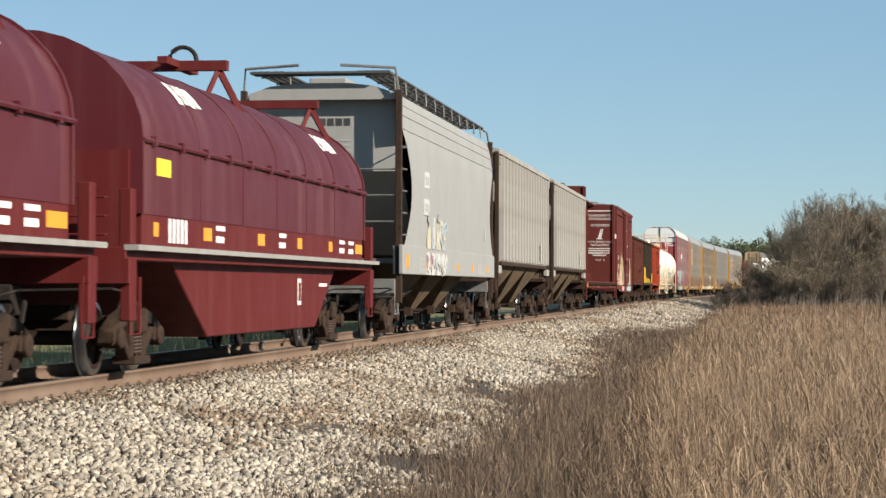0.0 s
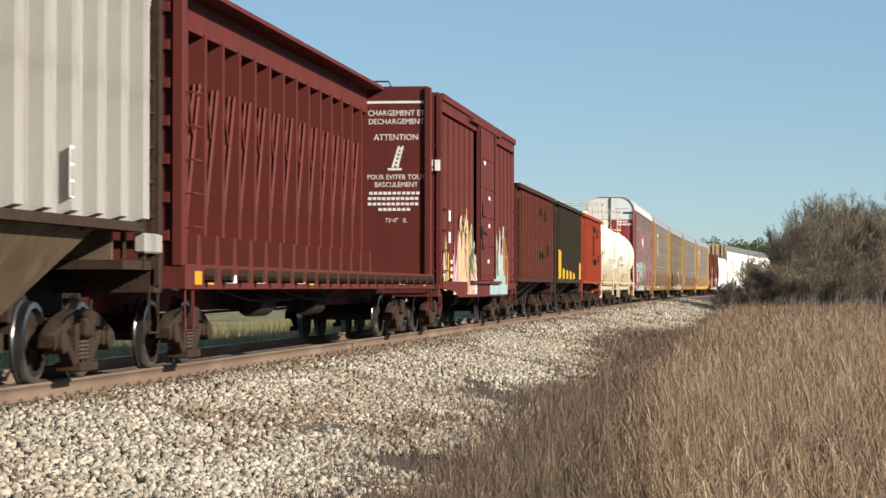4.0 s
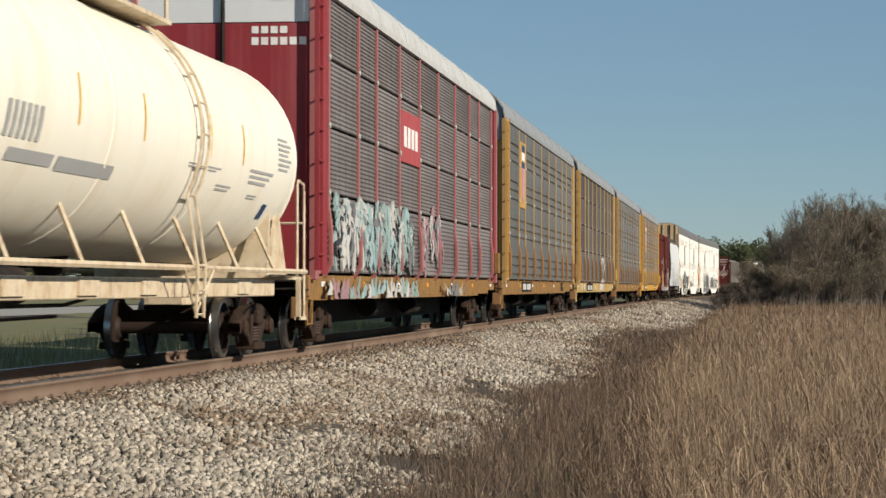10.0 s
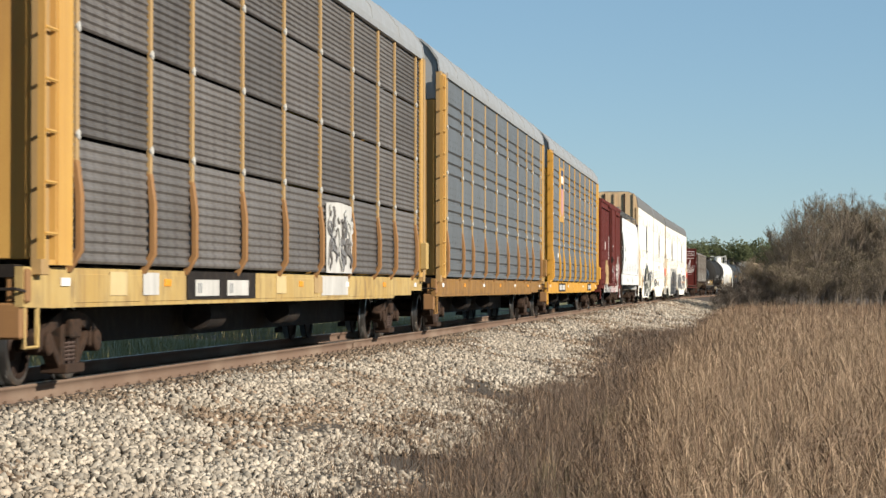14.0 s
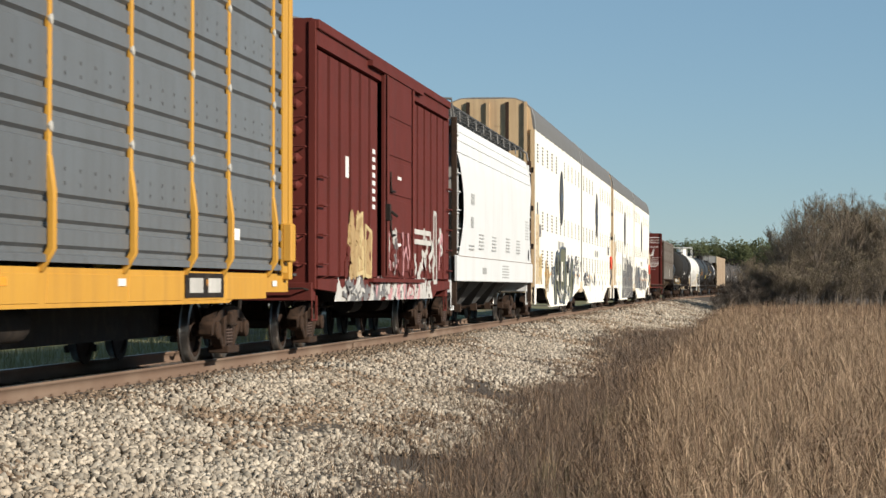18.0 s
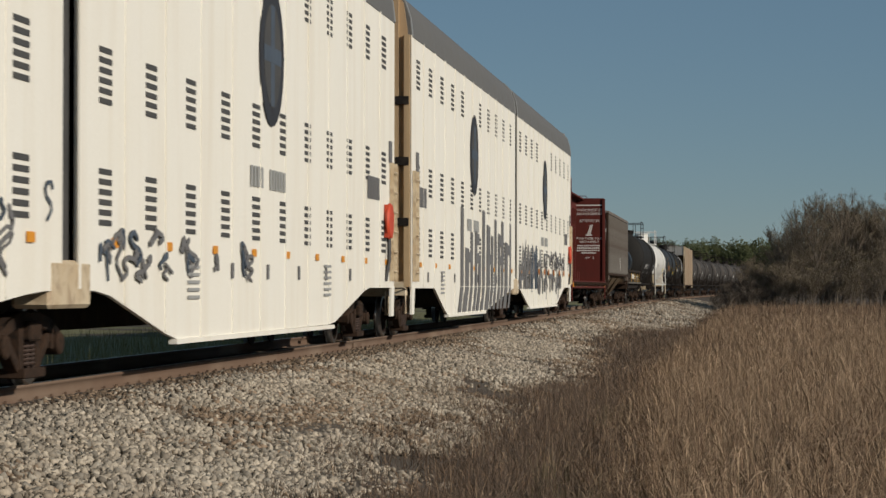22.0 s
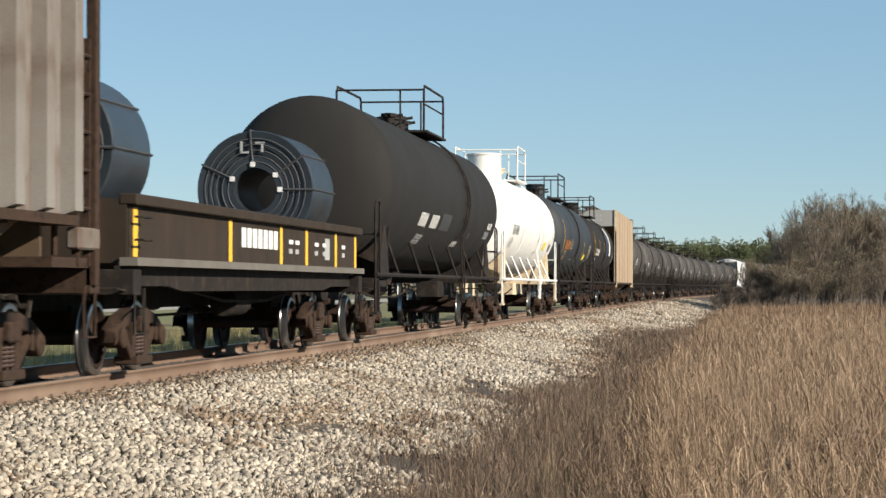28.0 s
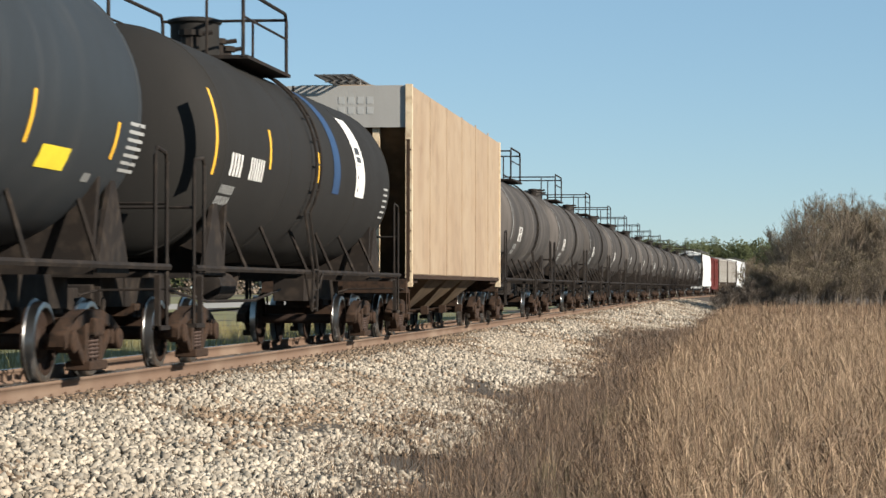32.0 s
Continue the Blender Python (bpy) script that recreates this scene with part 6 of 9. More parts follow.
    # bottom outlet and brakes
    part("bottom_outlet", Geo().turned([(zc - rad - 0.35, 0.0), (zc - rad - 0.35, 0.14), (zc - rad - 0.1, 0.18), (zc - rad + 0.02, 0.25)], "z", n=12).box(-0.3, 0.3, -0.3, 0.3, zc - rad - 0.12, zc - rad - 0.06), M["steel_dark"], car)
    brake_gear(car, -h + 4.3, 1.0)
    uncoupling(car, h)
    marks(car, rad, zc, L)
    return car


def frame_beam(car, h, ink):
    """Long box frame of the older tank cars."""
    for q in (1, -1):
        part("frame_beam", Geo().box(q * 1.0, q * 1.2, -h + 2.3, h - 1.0, 0.86, 1.10), M[ink], car, "cream frame beam", 0.012)
    for y in np.linspace(-h + 3.2, h - 3.2, 5):
        part("frame_plate", Geo().box(1.2, 1.24, float(y) - 0.4, float(y) + 0.35, 0.90, 1.06), M[ink], car)


def white_one(car, r, z, L):
    for y in (-5.1, -2.55, 0.65, 3.5):
        curved(car, r, z, y, y + 0.09, -9, 8, "ink_yellow", "stripe", "yellow stripe")
    letters(car, r, z, -7.1, -8, 0.29, 4, "ink_grey", 0.15, 0.6)
    letters(car, r, z, -6.1, -8, 0.29, 5, "ink_grey", 0.12, 0.6)
    letters(car, r, z, -7.0, -17, 0.13, 9, "ink_grey", 0.5, 1.0)
    letters(car, r, z, -7.0, -23, 0.13, 13, "ink_grey", 0.5, 1.0)
    for y, a, w, hh in ((-2.5, -16, 1.0, 2), (-1.1, -19, 1.2, 6), (0.5, -20, 0.6, 14), (1.7, -20, 0.8, 9), (2.8, -20, 1.7, 7), (5.1, -3, 0.95, 18)):
        block(car, r, z, y, w, a, hh)
    curved(car, r, z, 4.7, 4.9, -26, -15, "ink_black", "placard", "dark placard")


def white_two(car, r, z, L):
    for y in (-3.95, -1.36, 1.9, 3.83):
        curved(car, r, z, y, y + 0.06, -9, 11, "ink_yellow", "stripe", "thin orange stripe")
    letters(car, r, z, -7.6, -12, 0.34, 4, "ink_grey", 0.12, 0.55)
    letters(car, r, z, -6.2, -12, 0.34, 6, "ink_grey", 0.1, 0.55)
    curved(car, r, z, -5.9, -4.45, -27, -22, "ink_grey", "data_panel", "grey data panel")
    curved(car, r, z, -4.3, -2.24, -28, -22, "ink_grey", "data_panel", "grey data panel")
    for y, a, w, hh in ((-7.6, -25, 1.4, 5), (0.9, -14, 2.0, 3), (2.6, -22, 1.0, 4), (4.4, -13, 1.5, 9), (6.2, 2, 0.9, 19), (4.6, -24, 0.7, 3)):
        block(car, r, z, y, w, a, hh)
    curved(car, r, z, 5.85, 6.15, -36, -27, "band_blue", "placard", "blue placard")


tank_one = tank_car(-107.5, -92.6, "creamy white tank car with rust-stained frame", "tank_white", "cream_rust", 1.52, 2.85, 0.5, white_one, (-2.4, 2.4), 0.5, 3.2, 0.86, 0.3)
frame_beam(tank_one, 7.4, "cream_rust")
tank_two = tank_car(-91.8, -74.75, "creamy white tank car with grey stencils and a side ladder", "tank_white", "cream_rust", 1.50, 2.83, 0.4, white_two, (-2.6, 1.9), 0.2, 3.0, 1.05, 0.35)
frame_beam(tank_two, 8.4, "cream_rust")


def black_one(car, r, z, L):
    letters(car, r, z, -4.85, -22, 0.29, 5, "ink_white", 0.15, 0.75)
    letters(car, r, z, -3.1, -22, 0.29, 5, "ink_white", 0.12, 0.75)
    letters(car, r, z, -4.3, -36, 0.12, 9, "ink_grey", 0.4, 0.9)
    letters(car, r, z, -4.3, -41, 0.12, 9, "ink_grey", 0.4, 0.9)
    curved(car, r, z, -1.5, 0.05, -28, -14, "ink_black", "patch", "black painted patch")
    letters(car, r, z, 2.0, -38, 0.15, 6, "ink_white", 0.4, 0.9)
    letters(car, r, z, 7.5, -16, 0.16, 6, "ink_white", 0.4, 0.9)
    letters(car, r, z, 7.3, -25, 0.2, 5, "ink_grey", 0.3, 0.9)
    curved(car, r, z, 4.1, 4.35, -31, -26, "ink_black", "patch", "small round patch")


black_tank = tank_car(263.1, 284.5, "matt black tank car with a tall railing", "tank_black", "steel_dark", 1.58, 2.98, 0.9, black_one, (-3.3, 3.3), 1.0, 3.4, 0.9, 0.2)


def white_three(car, r, z, L):
    letters(car, r, z, -6.6, -10, 0.28, 4, "ink_grey", 0.15, 0.62)
    letters(car, r, z, -5.75, -10, 0.28, 5, "ink_grey", 0.15, 0.62)
    for k in range(3):
        letters(car, r, z, -6.8, -21 - 4 * k, 0.1, 10, "ink_grey", 0.4, 0.8)
    for y in (-3.6, 1.95, 3.6, 6.3):
        curved(car, r, z, y, y + 0.05, -24, -6, "g_tan", "stripe", "thin brown stripe")
    curved(car, r, z, 4.35, 5.2, -27, -17, "placard", "placard", "yellow notice plate")
    curved(car, r, z, 6.5, 6.95, -28, -18, "ink_black", "placard", "dark placard")
    for k in range(8):
        curved(car, r, z, 6.95, 7.85 - 0.1 * (k % 3), -3 - 3.4 * k, -2.3 - 3.4 * k, "ink_grey")


white_tank = tank_car(285.6, 304.6, "bright white tank car with a railed top platform", "tank_bright", "cream_rust", 1.52, 2.92, 1.15, white_three, (-3.0, 3.0), 1.2, 2.6, 0.95, 0.62, rail_ink="tank_bright", dome_y=-2.0)


def utl(car, r, z, L):
    for y, a0, a1 in ((-7.25, -24, 20), (-3.6, -20, -3), (-0.1, -23, -4), (3.6, -23, -4), (6.6, -23, -8)):
        curved(car, r, z, y, y + 0.11, a0, a1, "ink_yellow", "stripe", "yellow stripe")
    letters(car, r, z, -6.25, -13, 0.34, 4, "g_orange", 0.15, 0.55)
    letters(car, r, z, -5.2, -13, 0.34, 5, "g_orange", 0.12, 0.6)
    for k, n in enumerate((6, 9, 6)):
        letters(car, r, z, -6.0, -24 - 8 * k, 0.14, n, "g_tan", 0.3, 0.7)
    for k in range(3):
        letters(car, r, z, -3.1, -7 - 5 * k, 0.1, 3, "ink_grey", 0.4, 0.8)
    curved(car, r, z, 4.25, 5.2, -31, -22, "placard", "placard", "yellow notice plate")
    for k in range(7):
        curved(car, r, z, 7.1, 7.7, -8 - 3.2 * k, -6.6 - 3.2 * k, "ink_grey")
    for y, a in ((-1.6, -34), (1.0, -36), (6.0, -32)):
        letters(car, r, z, y, a, 0.1, 3, "ink_grey", 0.4, 0.9)


def til(car, r, z, L):
    for y, a0, a1 in ((-7.6, -18, 24), (-4.2, -9, 12), (-0.4, -10, 8)):
        curved(car, r, z, y, y + 0.13, a0, a1, "ink_yellow", "stripe", "yellow stripe")
    letters(car, r, z, -6.6, -11, 0.30, 4, "ink_white", 0.15, 0.6)
    letters(car, r, z, -5.4, -11, 0.30, 6, "ink_white", 0.1, 0.5)
    for k in range(2):
        letters(car, r, z, -6.8, -24 - 6 * k, 0.12, 8, "ink_grey", 0.4, 0.8)
    curved(car, r, z, 1.0, 1.6, -14, 58, "band_blue", "band", "blue worn band")
    curved(car, r, z, 3.2, 4.1, -13, 42, "ink_white", "placard", "tall white panel")
    curved(car, r, z, 3.4, 3.85, 8, 20, "ink_black")
    for k in range(6):
        curved(car, r, z, L - 1.25, L - 0.8, -4 - 4 * k, -2.6 - 4 * k, "ink_grey")


blue_tank = tank_car(305.7, 324.0, "blue-black tank car with orange lettering and yellow stripes", "tank_blue", "steel_dark", 1.54, 2.93, 1.05, utl, (2.6,), -1.8, 3.2, 0.85, 0.42)
til_tank = tank_car(325.2, 342.4, "black tank car with yellow stripes and a blue band", "tank_black", "steel_dark", 1.50, 2.86, 1.05, til, (-2.6, 3.4), -1.95, 3.2, 0.85, 0.48)


def plain_marks(car, r, z, L):
    letters(car, r, z, -L + 2.9, -12, 0.42, 3, "ink_white", 0.1, 0.8)
    for k in range(2):
        letters(car, r, z, -L + 2.3, -26 - 7 * k, 0.15, 7, "ink_grey", 0.3, 0.8)
    curved(car, r, z, -L + 0.85, -L + 0.95, -20, 50, "ink_grey", "stripe", "pale worn ring")
    for y in (-3.9, 1.6, 5.2):
        curved(car, r, z, y, y + 0.3, -35, 40, "tank_streak", "stain", "pale run-down stain")


dusty = tank_car(362.7, 378.8, "dusty black tank car in a long row", "tank_dusty", "steel_dark", 1.52, 2.86, 0.85, plain_marks, (-2.7, 0.0, 2.7), 0.0, 3.0, 0.85, 0.2)
for k in range(1, 12):
    again(dusty, 362.7 + 17.2 * k, 378.8 + 17.2 * k, "", 1.85)
again(white_hopper, 570.6, 588.6, "white covered hopper behind the tank cars", 1.75)
again(rib_hopper, 608.2, 625.0, "", 1.75)
again(rib_hopper, 626.8, 643.6, "", 1.75)
again(white_hopper, 645.4, 664.2, "", 1.75)
again(rib_hopper, 666.0, 682.8, "", 1.75)
# ---- car carriers with corrugated sides ----
def sheet(y0, y1, z0, z1, x, depth, waves):
    """A side panel with horizontal corrugations."""
    g = Geo()
    n = waves * 4
    v = []
    for k in range(n + 1):
        z = z0 + (z1 - z0) * k / n
        d = (0, depth, depth, 0)[k % 4]
        for y in (y0, y1):
            v.append((x + d, y, z))
    g.add(v, [(2 * k, 2 * k + 1, 2 * k + 3, 2 * k + 2) for k in range(n)])
    g.box(x - 0.02, x - 0.004, y0, y1, z0, z1)
    return g


def grooved_sheet(y0, y1, z0, z1, x, depth):
    """A side panel pressed with narrow grooves in threes between flat bands."""
    prof = [(x + depth, z0)]
    for group in range(5):
        for k in range(3):
            z = z0 + 0.12 + group * 1.08 + k * 0.25
            if z < z1 - 0.12:
                prof += [(x + depth, z - 0.05), (x, z - 0.03), (x, z + 0.015), (x + depth, z + 0.05)]
    prof.append((x + depth, z1))
    g = Geo()
    g.add([(a, y, b) for a, b in prof for y in (y0, y1)], [(2 * k, 2 * k + 1, 2 * k + 3, 2 * k + 2) for k in range(len(prof) - 1)])
    g.box(x - 0.02, x - 0.004, y0, y1, z0, z1)
    return g


def auto_rack(front, rear, label, post_ink, panel_ink, sill_ink, end_ink, top_ink, bays, tiers, waves, marks, roof_ink="rack_roof", shift=0.0, foot_ink="post_foot"):
    car, h = car_base("auto_rack", label, "car carrier", front, rear, 2.6)
    zb, zt, zr = 1.20, 5.70, 6.50
    # flat car under the rack
    for k in (1, -1):
        part("side_sill", Geo().plate([(-h, 0.80), (-h + 0.9, 0.785), (h - 4.0, 0.785), (h - 3.4, 0.92), (h, 0.92), (h, zb - 0.02), (-h, zb - 0.02)], k * 1.30, k * 1.38), M[sill_ink], car, "sill of the flat car")
    part("deck", Geo().box(-1.29, 1.29, -h, h, 1.08, zb), M["steel_dark"], car)
    part("centre_sill", Geo().box(-0.42, 0.42, -h + 3.9, h - 3.9, 0.34, 1.08).box(-0.4, 0.4, -h + 0.2, h - 0.2, 0.72, 1.08), M["steel_dark"], car)
    y0, y1 = -h + 1.35, h - 0.85
    w = (y1 - y0) / bays
    levels = [zb + 0.02, 2.50, 3.57, 4.66, zt - 0.05] if tiers == 4 else [zb + 0.02, zt - 0.05]
    cuts = [-h + a + shift for a in (1.5, 4.45, 6.48, 9.36, 12.2, 15.15, 18.2, 21.05, 23.1, 26.0)]
    walls = [y0] + cuts[1:-1] + [y1]
    made = {}
    for a, b in zip(walls[:-1], walls[1:]):
        for r in range(tiers):
            hh = levels[r + 1] - levels[r]
            key = round(b - a, 2), round(hh, 2)
            if key not in made:
                if tiers == 1:
                    g = grooved_sheet(0.015, b - a - 0.015, 0.006, hh - 0.004, 1.405, 0.045)
                else:
                    g = sheet(0.015, b - a - 0.015, 0.006, hh - 0.035, 1.42, 0.022, waves)
                made[key] = g.mesh("side_panel", M[panel_ink], sharp=20)
            part("side_panel", made[key], None, car, at=(0, a, levels[r]))
    part("far_side", Geo().box(-1.46, -1.42, y0, y1, zb, zt), M[panel_ink], car)
    post = Geo().box(1.42, 1.474, -0.045, 0.045, zb + 0.95, zt + 0.02).mesh("rack_post", M[post_ink], 0.01)
    # feet that bow out from the side and bend back in to the sill
    bow = [(1.42, zb + 1.05), (1.478, zb + 1.05), (1.525, zb + 0.7), (1.525, zb + 0.15), (1.40, zb - 0.07), (1.32, zb - 0.07), (1.455, zb + 0.18), (1.455, zb + 0.6)]
    foot = Geo().prism(bow, -0.055, 0.055).mesh("post_foot", M[foot_ink], 0.01)
    node = Geo().turned([(1.46, 0.0), (1.46, 0.055), (1.484, 0.055), (1.492, 0.03), (1.492, 0.0)], "x", n=8).mesh("post_node", M["post_pale"])
    for y in cuts:
        p = part("rack_post", post, None, car, at=(0, y, 0))
        part("post_foot", foot, None, p)
        for r in range(1, tiers):
            part("post_node", node, None, p, at=(0, 0, levels[r]))
        if tiers == 1:
            for r in range(1, 4):
                part("post_node", node, None, p, at=(0, 0, zb + 0.3 + r * 1.02))
    # plates on the sill between the feet
    for a, c in zip(cuts[:-1], cuts[1:]):
        part("sill_plate", Geo().plate([(a + 0.16, 0.83), (c - 0.14, 0.83), (c - 0.10, zb - 0.08), (a + 0.24, zb - 0.08)], 1.375, 1.388), M[sill_ink], car, bevel=0.004)
    for q in (1, -1):
        part("top_rail", Geo().box(q * 1.38, q * 1.50, y0, y1, zt - 0.06, zt + 0.06), M[roof_ink], car)
    # roof: an arch of sheets
    arch = [(1.46, zt + 0.02), (1.42, zt + 0.28), (1.22, zr - 0.24), (1.05, zr - 0.10), (0.75, zr), (-0.75, zr), (-1.05, zr - 0.10), (-1.22, zr - 0.24), (-1.42, zt + 0.28), (-1.46, zt + 0.02)]
    inner = [(x * 0.98, z - 0.04) for x, z in reversed(arch)]
    n = 8
    rw = (2 * h - 0.5) / n
    for i in range(n):
        a = -h + 0.25 + i * rw
        part("roof_sheet", Geo().prism(arch + inner, a, a + rw - 0.03), M[roof_ink], car, sharp=40)
        part("roof_lap", Geo().prism([(x * 1.006, z + 0.012) for x, z in arch] + inner, a + rw - 0.10, a + rw + 0.02), M[roof_ink], car, sharp=40)
    # front and rear ends: corner posts, ladders and doors
    for k in (1, -1):
        e = k * (h - 0.3)
        part("end_door", Geo().box(-1.36, -0.02, min(e, e - k * 0.1), max(e, e - k * 0.1), zb + 0.05, 5.08), M[end_ink], car, "end door", 0.01)
        part("end_door", Geo().box(0.02, 1.36, min(e, e - k * 0.1), max(e, e - k * 0.1), zb + 0.05, 5.08), M[end_ink], car, "end door", 0.01)
        hood = [(1.38, 5.10), (1.38, zt + 0.28), (1.18, zr - 0.22), (1.02, zr - 0.08), (0.75, zr + 0.01), (-0.75, zr + 0.01), (-1.02, zr - 0.08), (-1.18, zr - 0.22), (-1.38, zt + 0.28), (-1.38, 5.10)]
        part("end_hood", Geo().prism(hood, min(e - k * 0.02, e - k * 0.12), max(e - k * 0.02, e - k * 0.12)), M[top_ink], car, "upper end panel", sharp=50)
        part("door_bar", Geo().tube([(0.0, e + k * 0.03, zb), (0.0, e + k * 0.03, zr - 0.1)], 0.035, 6), M["steel_dark"], car)
        for q in (1, -1):
            yy = sorted((k * (h - 0.12), k * (h - 0.55)))
            part("corner_post", Geo().box(q * 1.36, q * 1.48, yy[0] + 0.15, yy[1] - 0.05, zb - 0.1, zt), M[post_ink], car, bevel=0.01)
            ys = sorted((k * (h - 0.62), k * (h - 0.86)))
            part("corner_post", Geo().box(q * 1.34, q * 1.44, ys[0], ys[1], zb, zt), M[end_ink if post_ink != "post_pink" else post_ink], car)
    side_ladder(car, 1.47, -h + 0.16, -h + 0.52, zb + 0.05, zt - 0.1, 9, end_ink, 0.018)
    part("corner_panel", Geo().box(1.40, 1.46, -h + 0.86, -h + 1.36 + shift * 0.6, zb, zt), M[end_ink], car)
    part("corner_panel", Geo().box(1.40, 1.47, h - 0.86, h - 0.5, zb, zt), M[end_ink], car)
    part("end_bracket", Geo().box(1.12, 1.36, -h, -h + 0.22, 0.5, 0.84).box(1.2, 1.42, -h + 0.02, -h + 0.14, 0.84, 1.16), M["post_foot"], car, bevel=0.02)
    part("sill_step", Geo().tube([(1.36, -h + 0.1, 0.9), (1.36, -h + 0.1, 0.42), (1.36, -h + 0.5, 0.42), (1.36, -h + 0.5, 0.9)], 0.025, 5), M[sill_ink], car)
    part("latch_box", Geo().box(1.46, 1.60, h - 0.85, h - 0.55, 1.35, 1.9), M[sill_ink], car, bevel=0.02)
    uncoupling(car, h)
    brake_gear(car, 2.0, 0.62)
    brake_gear(car, -3.5, 0.62)
    marks(car, h, y0, w)
    for i, y in enumerate(np.linspace(-h + 1.2, h - 1.2, 7)):
        bar(car, 1.392, float(y), float(y) + 0.3, 1.0, 1.08, "reflector" if i % 2 else "ink_white", "reflector")
    return car


def red_marks(car, h, y0, w):
    part("name_board", Geo().box(1.46, 1.475, -h + 9.42, -h + 12.15, 3.42, 4.42), M["sign_red"], car, "red name board with white shapes")
    for k in range(4):
        bar(car, 1.475, -h + 9.8 + k * 0.52, -h + 10.15 + k * 0.52, 3.72, 4.12, "ink_white")
    swirls(car, 1.462, -11.9, -2.9, 1.25, 2.45, ["g_aqua", "g_white", "g_mint", "g_grey", "g_aqua"], 31, 80, (0.10, 0.24), 0.45)
    swirls(car, 1.50, -11.9, -2.9, 1.25, 2.3, ["g_white", "g_black", "g_aqua"], 34, 40, (0.05, 0.10), 0.45)
    swirls(car, 1.462, -1.3, 2.2, 1.25, 2.55, ["g_rose", "g_grey", "g_rose", "g_white"], 32, 26, (0.08, 0.18), 0.4)
    flames(car, 1.502, -12.6, -2.2, 0.80, 1.2, ["g_rose", "g_mint", "g_aqua", "g_white", "g_mint"], 33, 34, (0.10, 0.30), 0.1)
    flames(car, 1.502, 2.0, 6.0, 0.80, 1.16, ["g_white", "g_grey", "g_tan"], 35, 12, (0.10, 0.30), 0.1)
    for i in range(4):
        end_bar(car, -h + 0.298, 0.45 + 0.15 * i, 0.56 + 0.15 * i, 4.92, 5.03, "ink_white")
    for i in range(6):
        end_bar(car, -h + 0.298, 0.45 + 0.15 * i, 0.56 + 0.15 * i, 4.74, 4.86, "ink_white")
    for i in range(7):
        end_bar(car, -h + 0.318, 0.3 + 0.12 * i, 0.38 + 0.12 * i, 5.72, 5.78, "ink_grey")
    end_bar(car, -h + 0.316, 0.75, 1.36, 5.44, 5.56, "ink_black", "slot", "black slot")


red_rack = auto_rack(-74.25, -46.75, "grimy faded-red car carrier with graffiti", "post_pink", "panel_red", "sill_buff", "rack_red", "hop_white", 10, 4, 14, red_marks, "roof_white", foot_ink="post_pink")


def shield(car, y, w):
    """A tall yellow panel with a plain red and blue badge."""
    part("badge_panel", Geo().box(1.462, 1.478, y + 0.06, y + w - 0.06, 3.35, 5.3), M["yellow"], car, "yellow panel with a badge")
    part("badge", Geo().plate([(y + w * 0.25, 4.55), (y + w * 0.75, 4.55), (y + w * 0.75, 3.75), (y + w * 0.5, 3.5), (y + w * 0.25, 3.75)], 1.476, 1.484), M["g_pink"], car, "striped badge")
    bar(car, 1.478, y + w * 0.25, y + w * 0.75, 4.55, 4.72, "band_blue", "badge_band", "blue band")
    bar(car, 1.478, y + w * 0.27, y + w * 0.73, 4.76, 5.0, "ink_white", "badge_band", "white band")
    bar(car, 1.478, y + w * 0.25, y + w * 0.75, 5.02, 5.22, "band_blue", "badge_band", "blue band")


def holes(car, y0, w, bays, tiers):
    """Rows of small round vent holes, one strip of them for each bay."""
    g = Geo()
    for z in tiers:
        for k in range(5):
            y = 0.3 + k * (w - 0.6) / 4
            for dz in (0, 0.14):
                g.box(1.447, 1.453, y - 0.022, y + 0.022, z + dz, z + dz + 0.04)
    me = g.mesh("vent_holes", M["mesh_dark"])
    for i in range(bays):
        ob = part("vent_holes", me, None, car, at=(0, y0 + i * w, 0))
        ob["kind"] = "stuff"


def yellow_marks(car, h, y0, w):
    shield(car, -h + 4.5, 1.93)
    holes(car, y0, w, 9, (1.98, 3.06, 4.14, 5.22))
    bar(car, 1.392, -h + 6.0, -h + 9.2, 0.86, 1.16, "steel_dark", "data_panel", "dark data panel")
    for k in range(2):
        bar(car, 1.398, -h + 6.3 + 1.3 * k, -h + 7.3 + 1.6 * k, 0.92, 1.10, "g_white")
    bar(car, 1.392, h - 6.2, h - 5.2, 0.86, 1.16, "steel_dark", "data_panel", "dark data panel")


